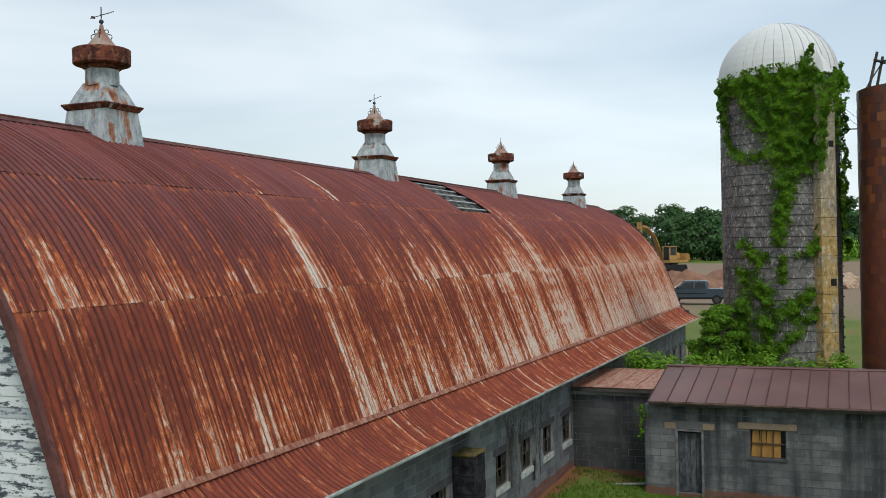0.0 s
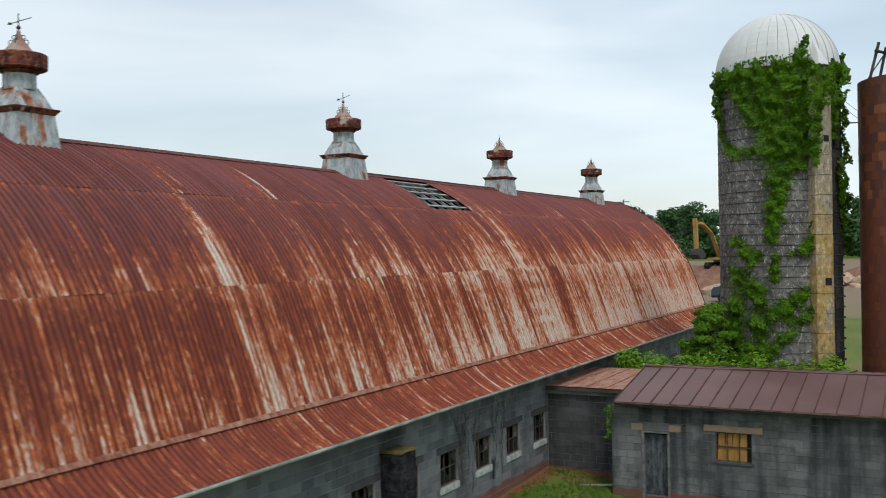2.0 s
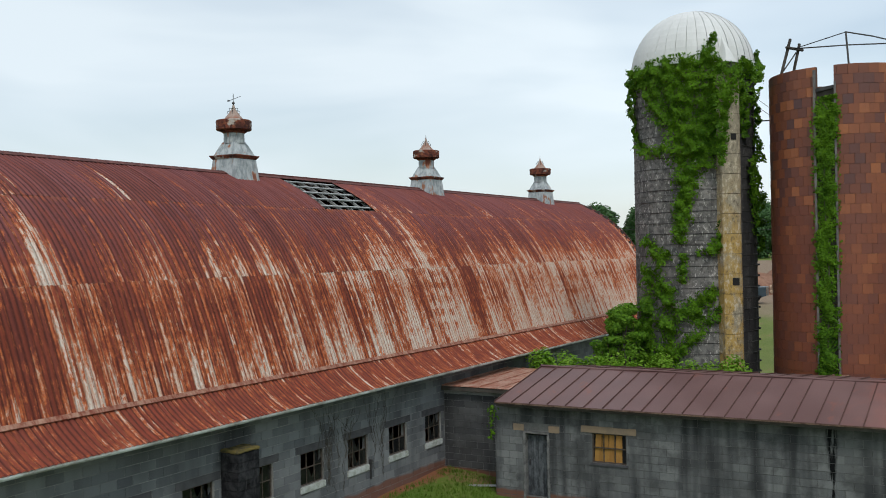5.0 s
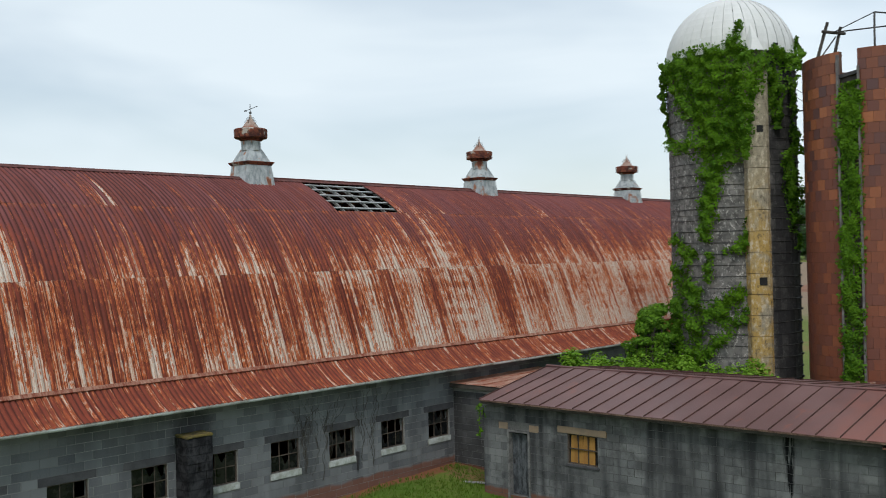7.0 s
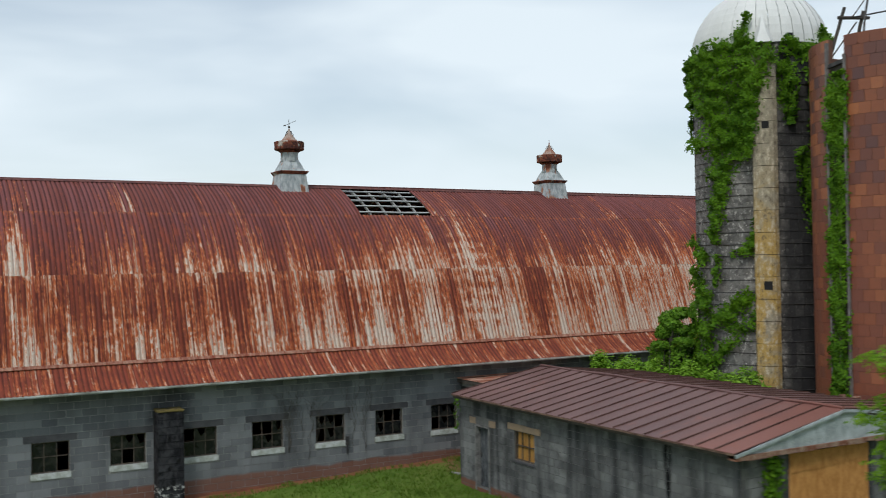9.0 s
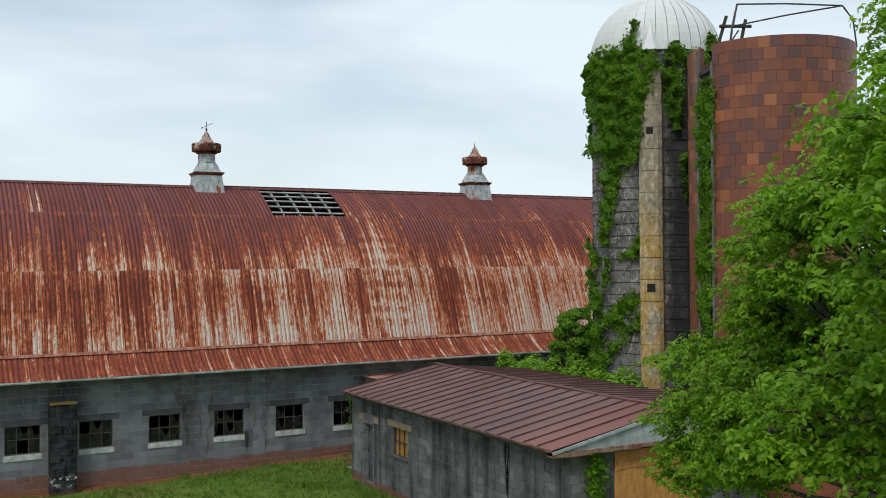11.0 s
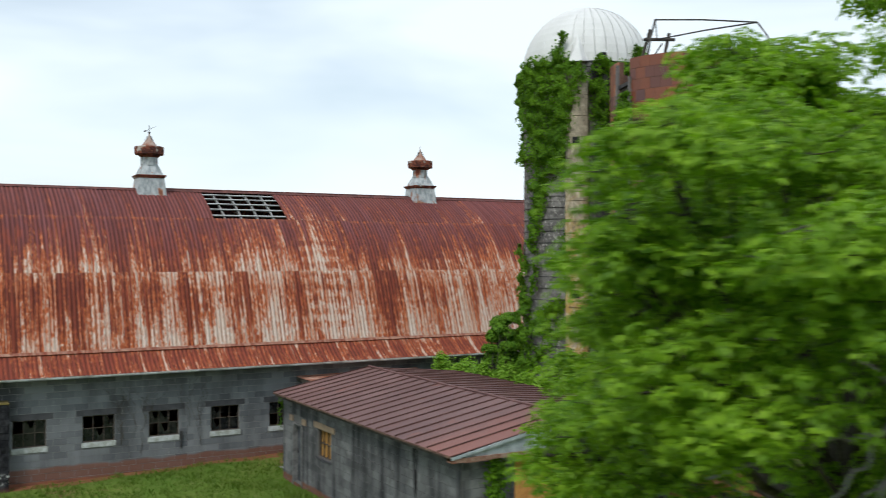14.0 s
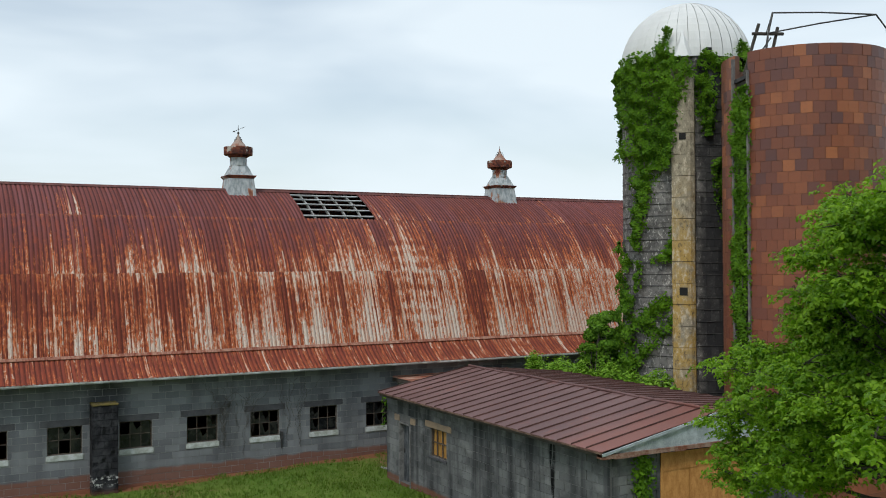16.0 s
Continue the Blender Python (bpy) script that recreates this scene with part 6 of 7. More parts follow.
# clumps of the maple's crown, branch by branch: middle and radii
MAPLE_TIPS = [
    ((-6.3, -26.5, 7.5), (0.7, 0.6, 0.6)),
    ((-6.45, -26.23, 7.1), (0.42, 0.42, 0.3)),
    ((-5.97, -25.69, 6.76), (0.5, 0.5, 0.4)),
    ((-5.2, -25.09, 6.05), (0.5, 0.5, 0.35)),
    ((-5.21, -24.05, 5.17), (0.55, 0.5, 0.3)),
    ((-5.0, -24.88, 4.88), (0.7, 0.7, 0.4)),
    ((-5.7, -26.6, 6.2), (0.9, 0.8, 0.7)),
    ((-5.1, -27.3, 7.1), (1.3, 1.1, 0.75)),
    ((-4.6, -25.6, 7.5), (1.5, 1.5, 1.1)),
    ((-4.61, -24.62, 5.73), (0.9, 0.9, 0.7)),
    ((-4.4, -25.2, 6.6), (0.8, 0.8, 0.4)),
    ((-2.6, -24.4, 8.35), (1.7, 1.6, 1.0)),
]
MAPLE_FRONT = [
    ((-2.99, -26.77, 4.91), (0.9, 0.8, 0.5)),
    ((-3.6, -27.4, 6.6), (0.9, 0.8, 0.5)),
    ((-1.5, -21.7, 6.9), (1.5, 1.4, 1.2)),
    ((-3.0, -24.0, 9.1), (0.85, 0.85, 0.5)),
    ((-1.97, -24.15, 7.1), (1.3, 1.2, 0.8)),
    ((-0.31, -23.35, 6.0), (1.3, 1.2, 0.8)),
    ((0.43, -22.96, 4.5), (1.5, 1.4, 0.8)),
    ((0.4, -24.3, 5.75), (1.4, 1.4, 0.8)),
    ((0.38, -23.7, 7.95), (1.4, 1.4, 0.8)),
    ((-1.18, -22.3, 5.64), (1.1, 1.1, 0.7)),
    ((-2.16, -24.05, 9.1), (0.8, 0.8, 0.4)),
    ((-0.1, -19.5, 5.9), (0.9, 1.0, 0.6)),
]
MAPLE_HEART = [
    ((-2.73, -26.01, 5.2), (0.55, 0.55, 0.3)),
    ((-3.05, -25.25, 4.8), (0.5, 0.5, 0.3)),
    ((-2.36, -26.2, 5.8), (0.5, 0.5, 0.3)),
    ((-0.25, -17.08, 4.86), (0.61, 0.61, 0.37)),
    ((-0.34, -17.02, 4.0), (0.63, 0.63, 0.38)),
    ((-0.41, -17.54, 3.24), (0.74, 0.74, 0.44)),
    ((-0.64, -18.59, 5.48), (0.79, 0.79, 0.47)),
    ((-0.6, -18.59, 4.55), (0.84, 0.84, 0.5)),
    ((-0.91, -18.98, 3.72), (0.9, 0.9, 0.54)),
    ((-0.78, -19.67, 6.78), (0.7, 0.7, 0.42)),
    ((-0.63, -19.74, 5.91), (0.96, 0.96, 0.57)),
    ((-1.08, -20.04, 4.93), (1.01, 1.01, 0.61)),
]
MAPLE_SHED_SIDE = [
    ((-1.08, -20.03, 3.92), (1.01, 1.01, 0.61)),
    ((-0.4, -18.73, 6.18), (0.56, 0.56, 0.33)),
    ((-0.29, -19.94, 7.47), (0.7, 0.7, 0.42)),
    ((0.9, -17.7, 4.8), (0.9, 0.9, 0.6)),
    ((-0.2, -20.2, 5.2), (1.2, 1.2, 0.8)),
    ((-1.3, -21.3, 4.6), (1.7, 1.6, 0.9)),
    ((0.2, -18.6, 3.5), (1.4, 1.3, 0.8)),
    ((0.8, -22.0, 8.3), (2.1, 1.9, 1.0)),
    ((-0.6, -22.8, 8.4), (1.6, 1.6, 0.9)),
    ((1.8, -20.0, 6.8), (1.8, 1.8, 1.4)),
    ((2.4, -24.0, 7.4), (2.2, 2.2, 1.8)),
    ((0.4, -26.4, 7.0), (2.2, 2.0, 1.8)),
]
MAPLE_LOW = [
    ((-2.2, -27.2, 7.2), (2.0, 1.8, 1.5)),
    ((-4.9, -28.2, 5.55), (0.6, 0.55, 0.3)),
    ((-4.7, -28.5, 5.7), (0.6, 0.6, 0.35)),
    ((-4.5, -28.3, 6.2), (0.6, 0.6, 0.35)),
    ((-4.0, -28.4, 5.2), (0.9, 0.8, 0.45)),
    ((-2.9, -26.2, 8.8), (0.6, 0.6, 0.4)),
    ((-2.0, -26.6, 4.6), (2.0, 1.7, 1.0)),
    ((0.5, -24.6, 8.9), (1.8, 1.8, 0.8)),
    ((0.6, -20.6, 2.8), (1.8, 1.8, 0.8)),
    ((1.0, -25.5, 4.2), (2.2, 2.0, 1.2)),
    ((2.5, -22.5, 4.8), (2.0, 2.0, 1.5)),
    ((-0.8, -27.6, 5.0), (1.6, 1.4, 1.2)),
    ((0.8, -20.6, 5.6), (1.6, 1.5, 1.1)),
    ((1.1, -19.0, 4.4), (1.4, 1.3, 0.9)),
]
tree("tree", "spreading green maple with grey limbs beside the shed", (-0.6, -23.6, 0.1), 11, (0.4, 0.2, 3.6), MAPLE_TIPS + MAPLE_FRONT + MAPLE_HEART + MAPLE_SHED_SIDE + MAPLE_LOW, 0.076, 15.5, 71, ovate=True, hollow=((-4.75, -27.0, 5.6), (0.6, 0.6, 0.55)))
maple = bpy.data.objects["tree"]
g = random.Random(58)
for pts, r in (([(-0.5, -23.6, 3.4), (-1.4, -24.4, 4.4), (-2.3, -25.2, 5.0), (-3.4, -26.1, 5.55), (-4.2, -26.75, 5.85), (-4.64, -27.12, 5.9)], 0.085),
               ([(-4.6, -27.1, 5.9), (-4.85, -26.95, 5.75), (-5.07, -26.75, 5.72), (-5.3, -26.58, 5.61), (-5.9, -26.4, 5.45)], 0.034),
               ([(-4.64, -27.12, 5.9), (-4.77, -27.05, 5.64), (-4.88, -27.03, 5.36), (-5.0, -27.1, 4.95)], 0.036),
               ([(-4.3, -26.85, 5.87), (-4.45, -27.15, 6.25), (-4.42, -27.23, 6.62), (-4.43, -27.2, 6.87), (-4.6, -27.1, 7.2)], 0.026),
               ([(-4.8, -26.95, 5.75), (-5.0, -27.0, 5.55), (-5.2, -26.9, 5.35), (-5.45, -26.85, 5.0)], 0.022),
               ([(-4.85, -27.03, 5.45), (-5.05, -26.95, 5.3), (-5.3, -26.9, 5.32)], 0.014),
               ([(-4.2, -26.7, 6.0), (-4.5, -26.4, 6.3), (-4.9, -26.1, 6.38), (-5.3, -25.9, 6.3)], 0.03)):
    run = []
    for p, q in zip(pts, pts[1:]):
        for k in range(4):
            w = Vector(p).lerp(Vector(q), k / 4)
            run.append(w + Vector((g.uniform(-1, 1), g.uniform(-1, 1), g.uniform(-1, 1))) * (0.03 if k else 0.0))
    run.append(Vector(pts[-1]))
    b = bmesh.new()
    tube(b, run, [r * (1 - 0.65 * i / (len(run) - 1)) * g.uniform(0.88, 1.12) for i in range(len(run))], 8)
    part("limb", b, BARK, maple, "grey lichened limb", True)
tree("tree", "taller dark green tree standing beyond the maple", (7.2, -25.2, 0.1), 15, (0.1, 0.1, 5.0), [
    ((5.6, -24.4, 11.6), (1.9, 1.9, 1.6)), ((4.30, -20.79, 11.30), (1.0, 1.0, 0.8)), ((5.16, -21.27, 10.76), (1.1, 1.1, 0.8)), ((7.2, -25.2, 13.2), (2.4, 2.4, 1.8)), ((8.4, -24.0, 10.6), (2.4, 2.3, 2.0)), ((6.6, -26.8, 10.2), (2.2, 2.0, 1.8)), ((5.8, -25.2, 8.6), (1.8, 1.9, 1.4)), ((8.6, -26.6, 8.2), (2.2, 2.2, 1.8)), ((7.6, -23.4, 7.2), (2.0, 1.8, 1.5)),
], 0.1, 9, 72)


# ---- beyond the barn: yard, machines, rocks, wood ----
def mound(name, label, cx, cy, rx, ry, h, material, seed):
    verts, faces, n, m = [], [], 22, 9
    for j in range(m + 1):
        q = j / m
        for i in range(n):
            a = 2 * math.pi * i / n
            x, y = cx + rx * q * math.cos(a), cy + ry * q * math.sin(a)
            z = ground_height(x, y) - 0.1 + h * (0.5 + 0.5 * math.cos(math.pi * q)) * (1 + 0.45 * noise.noise(Vector((x * 0.5, y * 0.5, seed)))) + 0.12 * noise.noise(Vector((x * 2, y * 2, seed)))
            verts.append((x, y, z if j < m else ground_height(x, y) - 0.15))
    for j in range(m):
        for i in range(n):
            faces.append((j * n + i, j * n + (i + 1) % n, (j + 1) * n + (i + 1) % n, (j + 1) * n + i))
    tagged(new(name, mesh_of(name, verts, faces, material, True)), label, "earth mound")


mound("earth_mound", "low spread of loose red clay under the excavator", 79, 11.5, 9, 12, 2.1, CLAY, 1)
mound("earth_mound", "heap of loose red clay", 70, 6.5, 4, 5, 2.2, CLAY, 2)
mound("earth_mound", "broad heap of loose red clay behind the boulders", 84, 3.6, 5.5, 6, 2.6, CLAY, 4)
mound("earth_mound", "heap of loose red clay by the track", 87, -4, 4, 7, 1.9, CLAY, 3)


def rock(cx, cy, s, seed):
    g = random.Random(seed)
    bm = bmesh.new()
    bmesh.ops.create_icosphere(bm, subdivisions=2, radius=s)
    for v in bm.verts:
        d = v.co.normalized()
        v.co = Vector((v.co.x * 1.25, v.co.y, v.co.z * 0.75)) * (1 + 0.5 * noise.noise(d * 1.6 + Vector((seed * 3.1, 0, 0))))
    ob = part("rock", bm, ROCK)
    ob.matrix_basis = pose(cx, cy, ground_height(cx, cy) + 0.35 * s, g.uniform(-20, 20), g.uniform(-20, 20), g.uniform(0, 360))
    tagged(ob, "pale pink quarried boulder", "rock", "boulders in the yard")


g = random.Random(91)
for i in range(84):
    q = g.random()
    x, y = 77 + g.uniform(0, 7), g.uniform(-9.5, 1.0)
    if i > 44:
        x, y = 66 + g.uniform(0, 6), 4.5 + g.uniform(0, 5)
    if i > 69:
        x, y = 67 + g.uniform(0, 6), 0.2 + g.uniform(0, 3.6)
    rock(x, y, 0.4 + 0.75 * g.random() ** 2, i)


def excavator(x, y, z, turn):
    e = thing("excavator", "worn yellow tracked excavator with a folded boom on clay", "excavator", at=(x, y, z))
    e.rotation_euler, e.scale = (0, 0, radians(turn)), (0.9, 0.9, 0.9)
    for s in (-1, 1):
        bm = bmesh.new()
        pts = [(-2.2, 0.5), (-1.9, 0.95), (1.9, 0.95), (2.2, 0.5), (1.8, 0.05), (-1.8, 0.05)]
        lo = [bm.verts.new((px, s * 1.2 - 0.3, pz)) for px, pz in pts]
        hi = [bm.verts.new((px, s * 1.2 + 0.3, pz)) for px, pz in pts]
        for k in range(6):
            bm.faces.new((lo[k], lo[(k + 1) % 6], hi[(k + 1) % 6], hi[k]))
        bm.faces.new(lo)
        bm.faces.new(hi)
        part("track", bm, RUBBER, e, "dusty black track")
    part("turntable", boxes((-1.2, 1.2, -0.8, 0.8, 0.95, 1.2)), DARK_STEEL, e)
    part("platform", boxes((-2.6, 1.6, -1.4, 1.4, 1.2, 1.5), bevel=0.05), MACHINE, e)
    part("engine_cover", boxes((-2.7, -0.4, -1.4, 0.25, 1.5, 2.4), bevel=0.12), MACHINE, e)
    part("counterweight", boxes((-3.1, -2.72, -1.35, 1.35, 1.25, 2.3), bevel=0.15), MACHINE, e)
    cab = part("cab", boxes((0.1, 0.22, 0.4, 1.4, 1.5, 3.1), (1.5, 1.62, 0.4, 0.5, 1.5, 3.1), (1.5, 1.62, 1.3, 1.4, 1.5, 3.1), (0.22, 1.5, 0.4, 0.46, 1.5, 2.1), (0.22, 1.5, 1.34, 1.4, 1.5, 2.1), (0.05, 1.66, 0.35, 1.45, 3.1, 3.22)), MACHINE, e)
    part("cab_glass", boxes((0.23, 1.5, 0.41, 0.44, 2.1, 3.1), (0.23, 1.5, 1.36, 1.39, 2.1, 3.1), (1.53, 1.58, 0.5, 1.3, 1.6, 3.1)), GLASS, cab)
    for name, pts, w in (("boom", [(0.9, 1.6, 0.35), (2.6, 4.4, 0.5), (4.4, 5.5, 0.34), (5.6, 5.6, 0.22)], 0.3), ("dipper", [(5.7, 6.1, 0.25), (5.6, 5.4, 0.36), (5.5, 2.6, 0.2)], 0.24)):
        bm = bmesh.new()
        lo, hi = [], []
        for (px, pz, h) in pts:
            lo.append([bm.verts.new((px - 0.5 * h, s * w - 0.15, pz - 0.5 * h * (0 if name == "dipper" else 1))) for s in (-1, 1)])
            hi.append([bm.verts.new((px + 0.5 * h, s * w - 0.15, pz + 0.5 * h * (0 if name == "dipper" else 1))) for s in (-1, 1)])
        for k in range(len(pts) - 1):
            for a, b in ((lo[k], lo[k + 1]), (hi[k], hi[k + 1])):
                bm.faces.new((a[0], a[1], b[1], b[0]))
            for s in (0, 1):
                bm.faces.new((lo[k][s], lo[k + 1][s], hi[k + 1][s], hi[k][s]))
        bm.faces.new((lo[0][0], lo[0][1], hi[0][1], hi[0][0]))
        bm.faces.new((lo[-1][0], lo[-1][1], hi[-1][1], hi[-1][0]))
        part(name, bm, MACHINE, e)
    for a, b in (((1.5, -0.15, 1.7), (3.1, -0.15, 4.4)), ((3.4, -0.15, 5.2), (5.4, -0.15, 6.0))):
        bm = bmesh.new()
        tube(bm, [a, b], 0.09, 8)
        part("hydraulic_ram", bm, DARK_STEEL, e)
    bm = bmesh.new()
    pts = [(5.3, 2.6), (5.9, 2.5), (6.0, 1.9), (5.5, 1.4), (4.7, 1.5), (4.5, 2.0)]
    lo = [bm.verts.new((px, -0.75, pz)) for px, pz in pts]
    hi = [bm.verts.new((px, 0.45, pz)) for px, pz in pts]
    for k in range(6):
        bm.faces.new((lo[k], lo[(k + 1) % 6], hi[(k + 1) % 6], hi[k]))
    bm.faces.new(lo)
    bm.faces.new(hi)
    part("bucket", bm, DARK_STEEL, e)


excavator(79, 10.3, ground_height(79, 10.3) + 1.75, 158)


def pickup(x, y, turn):
    e = thing("pickup_truck", "slate blue crew-cab pickup truck parked in the yard", "truck", at=(x, y, ground_height(x, y)))
    e.rotation_euler = (0, 0, radians(turn))
    side = [(-2.9, 0.6), (-2.9, 1.28), (-1.2, 1.3), (-1.1, 1.86), (-0.95, 1.97), (0.8, 1.96), (1.45, 1.38), (2.3, 1.3), (2.5, 1.05), (2.52, 0.5), (-2.6, 0.5)]
    bm = bmesh.new()
    rows = []
    for yy, top in ((-0.98, 0.93), (-1.0, 1.0), (1.0, 1.0), (0.98, 0.93)):
        rows.append([bm.verts.new((px, yy * (0.86 if pz > 1.5 else 1.0), pz)) for px, pz in side])
    for r0, r1 in zip(rows, rows[1:]):
        for k in range(len(side)):
            bm.faces.new((r0[k], r0[(k + 1) % len(side)], r1[(k + 1) % len(side)], r1[k]))
    bm.faces.new(rows[0])
    bm.faces.new(rows[-1])
    part("body", bm, TRUCK_PAINT, e)
    for s in (-1, 1):
        for pts in ([(-1.0, 1.36), (-0.92, 1.84), (-0.1, 1.86), (-0.1, 1.34)], [(0.0, 1.34), (0.0, 1.86), (0.7, 1.84), (1.25, 1.36)]):
            bm = bmesh.new()
            f = [bm.verts.new((px, s * (1.006 if pz < 1.5 else 0.872), pz)) for px, pz in pts]
            bm.faces.new(f)
            r = bmesh.ops.extrude_face_region(bm, geom=bm.faces[:])
            bmesh.ops.translate(bm, vec=(0, -s * 0.02, 0), verts=[v for v in r["geom"] if isinstance(v, bmesh.types.BMVert)])
            part("side_window", bm, GLASS, e)
        for wx in (-1.85, 1.6):
            bm = bmesh.new()
            lathe(bm, [(0.2, -0.14), (0.38, -0.13), (0.4, -0.05), (0.4, 0.05), (0.38, 0.13), (0.2, 0.14)], 24)
            w = part("wheel", bm, RUBBER, e)
            w.matrix_basis = pose(wx, s * 0.93, 0.4, 90, 0, 0)
            bm = bmesh.new()
            lathe(bm, [(0.05, -0.15), (0.22, -0.145), (0.24, -0.1), (0.24, 0.1), (0.22, 0.145), (0.05, 0.15)], 16)
            part("rim", bm, DARK_STEEL, w)
        part("sill", boxes((-2.55, 2.45, s * 1.0 - 0.03, s * 1.0 + 0.03, 0.44, 0.62), bevel=0.015), RUBBER, e)
        part("door_trim", boxes((-1.0, 1.4, s * 1.0 - 0.015, s * 1.0 + 0.015, 0.9, 0.97), bevel=0.006), RUBBER, e)
        part("wing_mirror", boxes((1.2, 1.36, s * 1.12 - 0.1, s * 1.12 + 0.1, 1.34, 1.52), bevel=0.03), RUBBER, e)
        part("headlight", boxes((2.47, 2.535, s * 0.75 - 0.17, s * 0.75 + 0.17, 0.85, 1.02)), CHROME, e)
        part("tail_light", boxes((-2.92, -2.89, s * 0.88 - 0.08, s * 0.88 + 0.08, 0.8, 1.12)), RUST_TRIM, e)
    part("bumper", boxes((2.5, 2.62, -0.95, 0.95, 0.45, 0.68), bevel=0.03), CHROME, e)


pickup(55.4, 4.05, 95)


def far_tree(x, y, h, r, seed):
    rng = np.random.default_rng(seed)
    z0 = ground_height(x, y)
    t = thing("tree", "broad dark green tree at the edge of the wood", "tree", "trees of the far wood", at=(0, 0, 0))
    b = bmesh.new()
    tube(b, [(x, y, z0 - 0.3), (x + 0.2, y, z0 + 0.3 * h), (x + 0.1, y + 0.2, z0 + 0.75 * h)], [0.3, 0.22, 0.08], 7)
    for k in range(5):
        a = rng.uniform(0, 6.28)
        tube(b, [(x + 0.15, y, z0 + h * (0.3 + 0.08 * k)), (x + 0.6 * r * math.cos(a), y + 0.6 * r * math.sin(a), z0 + h * (0.5 + 0.08 * k))], [0.12, 0.04], 5)
    part("trunk", b, BARK, t)
    cs, ns = [], []
    for k in range(20):
        a, q = rng.uniform(0, 6.28), rng.uniform(0.1, 1.0)
        hz = rng.uniform(0.1, 0.92)
        rr = r * (1.0 - 0.55 * max(0.0, hz - 0.45) / 0.5) * 0.75
        c = (x + q * rr * math.cos(a), y + q * rr * math.sin(a), z0 + h * hz)
        p, d = clump_points(rng, c, (r * 0.42, r * 0.42, h * 0.12), 165, 0.5)
        cs.append(p)
        ns.append(d)
    leaves("crown", np.concatenate(cs), np.concatenate(ns), np.full(20 * 165, 0.54), FAR_LEAF, t, seed, "", 0.8)


g = random.Random(17)
k = 0
for row, x in ((0, 150), (1, 166)):
    for i in range(34):
        y = -62 + i * 4.2 + g.uniform(-1.5, 1.5)
        far_tree(x + g.uniform(-5, 5), y, g.uniform(7.6, 10.4) + (1.2 if row else 0), g.uniform(3.4, 4.8), 300 + k)
        k += 1
shrub("shrub", "round green shrub at the yard's edge", [((126, 8, 7.0), (2.2, 2.2, 2.4))], 0.45, 12, 64)
shrub("shrub", "round green shrub on the track's verge", [((124, -7.5, 6.6), (2.4, 2.2, 2.0))], 0.45, 12, 65)

pole = thing("utility_pole", "wooden utility pole with two cross-arms above the wood", "pole", at=(215, 63, ground_height(215, 63)))
bm = bmesh.new()
tube(bm, [(0, 0, -0.5), (0, 0, 14.5)], [0.22, 0.15], 8)
part("post", bm, DARK_WOOD, pole)
for z in (13.9, 12.7):
    part("cross_arm", boxes((-0.1, 0.1, -1.5, 1.5, z - 0.1, z + 0.1)), DARK_WOOD, pole)

line = thing("power_line", "thin dark power line sagging in front of the wood", "cable", at=(140, 0, 0))
bm = bmesh.new()
tube(bm, [(0, -70 + 13 * i, 10.9 - 1.6 * math.sin(math.pi * i / 10)) for i in range(11)], 0.025, 5)
part("wire", bm, DARK_STEEL, line)
for y in (-70, 60):
    bm = bmesh.new()
    tube(bm, [(0, y, ground_height(140, y) - 0.3), (0, y, 11.2)], [0.16, 0.12], 8)
    part("post", bm, DARK_WOOD, line, "wooden post")

# dead creeper stems on the barn wall
g = random.Random(44)
dead = thing("creeper", "dead grey creeper stems on the barn wall", "creeper")
for i in range(46):
    x, z = (g.uniform(-5.0, -3.9) if i % 4 else g.uniform(-2.9, -2.3)), 0.7 + 1.5 * g.random()
    top, lean = g.uniform(2.5, 3.28), g.uniform(-0.05, 0.05)
    pts = []
    while z < top or len(pts) < 3:
        pts.append((x, -0.012 - 0.01 * g.random(), z))
        z += g.uniform(0.06, 0.12)
        x += g.uniform(-0.07, 0.07) + (lean * 1.6 if z > 2.35 else lean * 0.3)
    bm = bmesh.new()
    tube(bm, pts, [g.uniform(0.0025, 0.0055)] * len(pts), 4)
    part("stem", bm, STEM, dead)
hook = thing("iron_bracket", "rusted dark iron bracket hanging beside a barn window sill", "bracket", at=(-2.975, -0.035, 1.28))
part("plate", boxes((-0.055, 0.055, -0.03, 0.03, -0.14, 0.12), bevel=0.01), DARK_STEEL, hook)
part("rod", boxes((-0.016, 0.022, -0.02, 0.02, -0.42, -0.145), bevel=0.006), DARK_STEEL, hook)
plank = thing("plank", "weathered loose plank lying in the grass", "plank", at=(0.0, -1.9, ground_height(0.0, -1.9) + 0.02))
part("board", boxes((-0.07, 0.07, -0.7, 0.7, 0.0, 0.035), bevel=0.006), GREY_WOOD, plank).rotation_euler = (0, 0, radians(25))

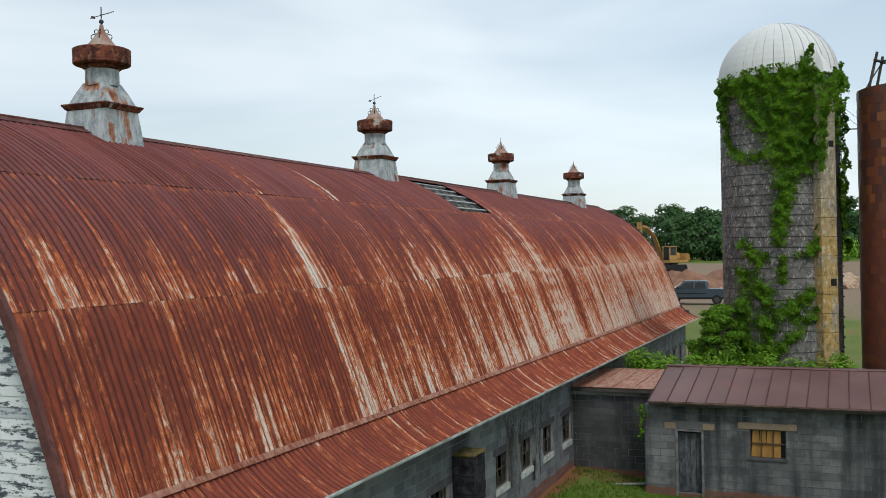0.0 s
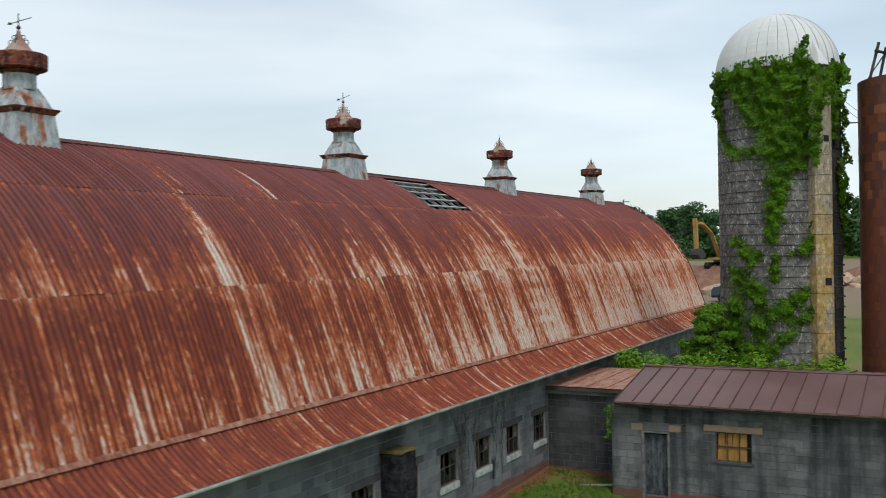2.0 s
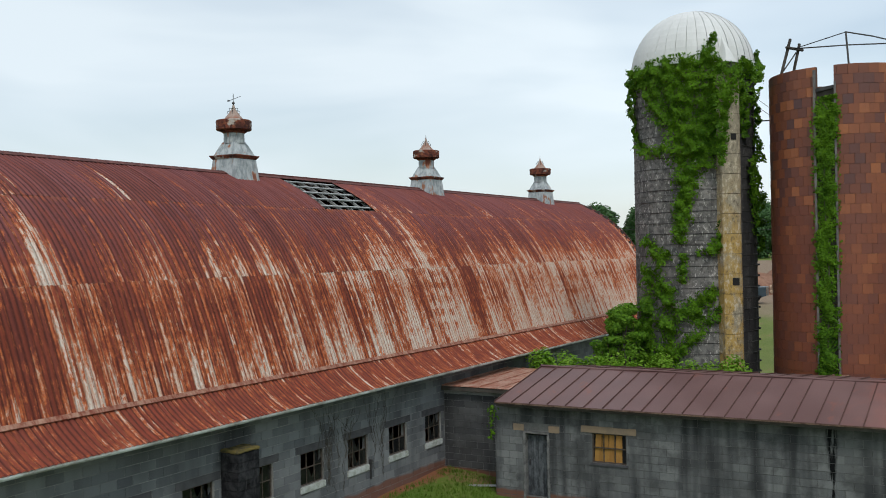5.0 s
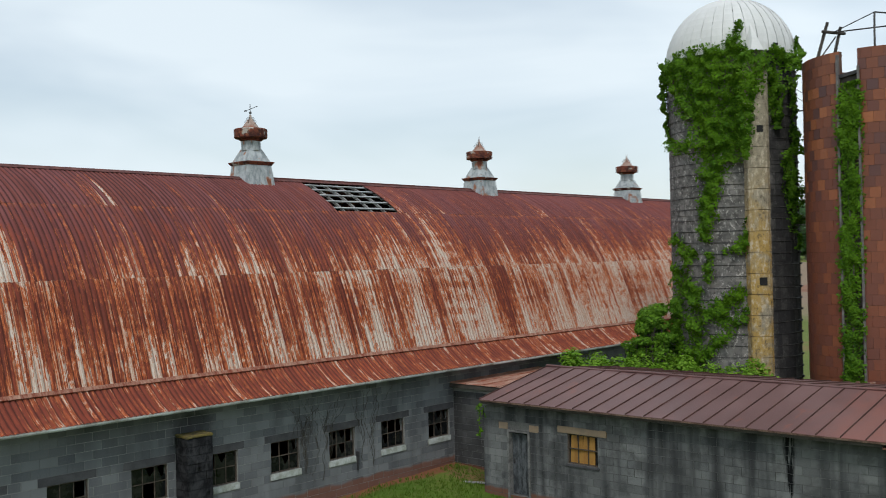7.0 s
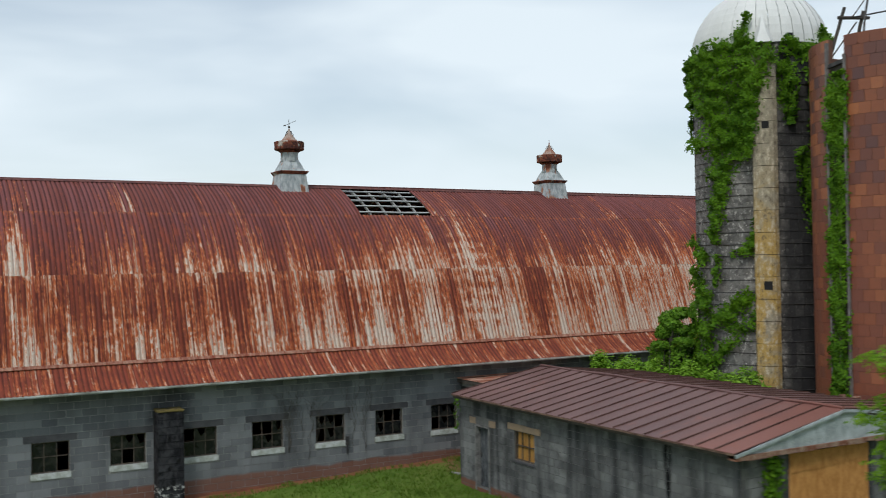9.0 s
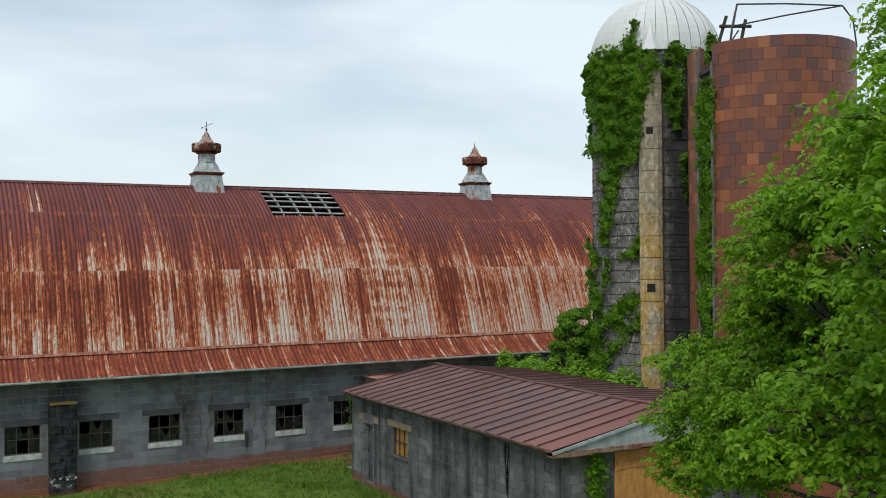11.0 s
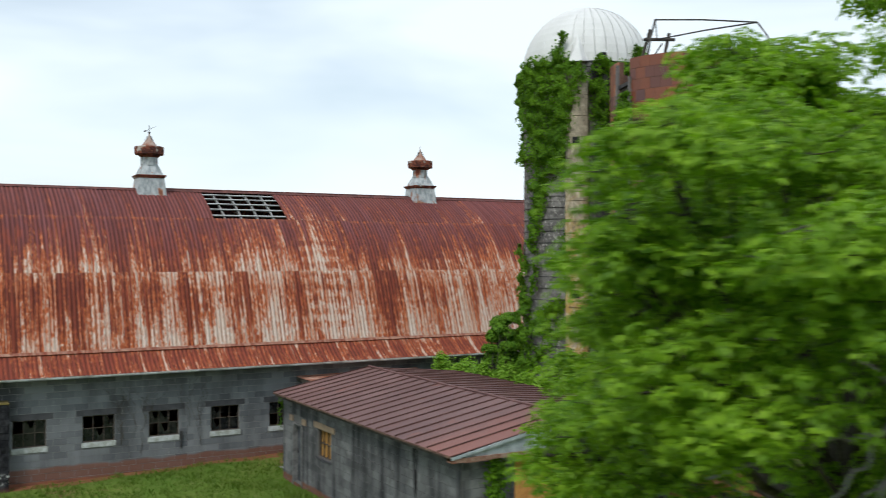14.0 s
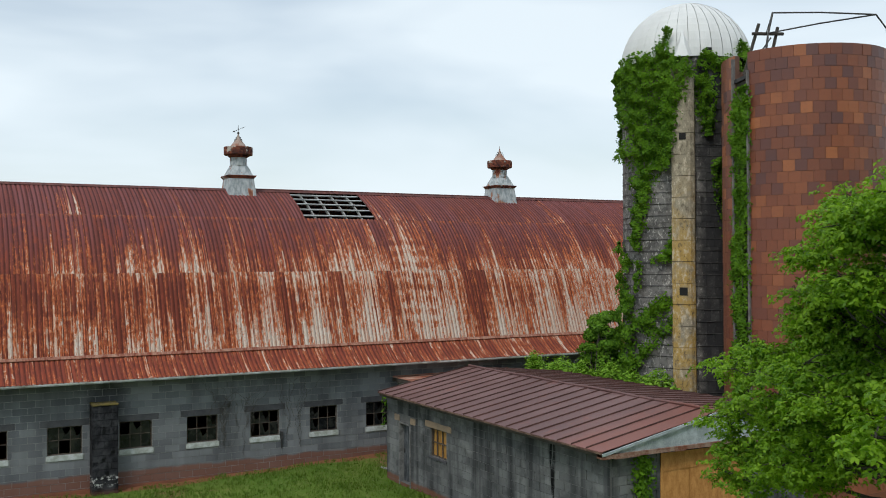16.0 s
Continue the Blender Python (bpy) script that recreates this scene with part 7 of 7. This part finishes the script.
# grass in the yard between barn and shed
rng = np.random.default_rng(8)
n = 26000
u = rng.uniform(0, 1, (n, 2))
px, py = -17 + 18 * u[:, 0], -11.5 + 11.3 * u[:, 1]
fade = np.minimum(1, np.minimum(px + 17, py + 11.5) / 4.0)
keep = (rng.uniform(0, 1, n) < fade) & (px < 1.0) & ~((px > -0.5) & (py < -2.4)) & (np.array([noise.noise(Vector((a * 0.8, b * 0.8, 3))) for a, b in zip(px, py)]) > rng.uniform(-0.7, 0.35, n))
px, py = px[keep], py[keep]
pz = np.array([ground_height(a, b) for a, b in zip(px, py)])
h = rng.uniform(0.05, 0.14, len(px))
co = np.empty((len(px), 9, 3))
for b in range(3):
    a = rng.uniform(0, 6.28, len(px))
    ox, oy = rng.normal(0, 0.04, len(px)), rng.normal(0, 0.04, len(px))
    w = 0.012
    co[:, 3 * b + 0] = np.stack((px + ox - w * np.cos(a), py + oy - w * np.sin(a), pz - 0.01), 1)
    co[:, 3 * b + 1] = np.stack((px + ox + w * np.cos(a), py + oy + w * np.sin(a), pz - 0.01), 1)
    co[:, 3 * b + 2] = np.stack((px + ox + rng.normal(0, 0.04, len(px)), py + oy + rng.normal(0, 0.04, len(px)), pz + h), 1)
me = bpy.data.meshes.new("grass")
k = len(px) * 3
me.vertices.add(3 * k)
me.vertices.foreach_set("co", co.ravel())
me.loops.add(3 * k)
me.loops.foreach_set("vertex_index", np.arange(3 * k))
me.polygons.add(k)
me.polygons.foreach_set("loop_start", np.arange(0, 3 * k, 3))
me.update(calc_edges=True)
me.materials.append(GRASS)
tagged(new("grass", me), "short uneven green grass of the yard", "grass", kind="stuff")

# ---- blocks of the walls ----
lay_blocks(barn_blocks, "x", 0.0, wall_front, BLOCK, lambda u, z: -10.1 < u < -2.1)
lay_blocks(shed_front, "y", SX0, shed_wall, SHED_BLOCK, lambda u, z: u > -12.0)
lay_blocks(shed_end, "x", SY0, shed_wall, SHED_BLOCK, lambda u, z: u < 0.95, "block")
lay_blocks(link_blocks, "y", 1.15, link, LINK_BLOCK, lambda u, z: True)
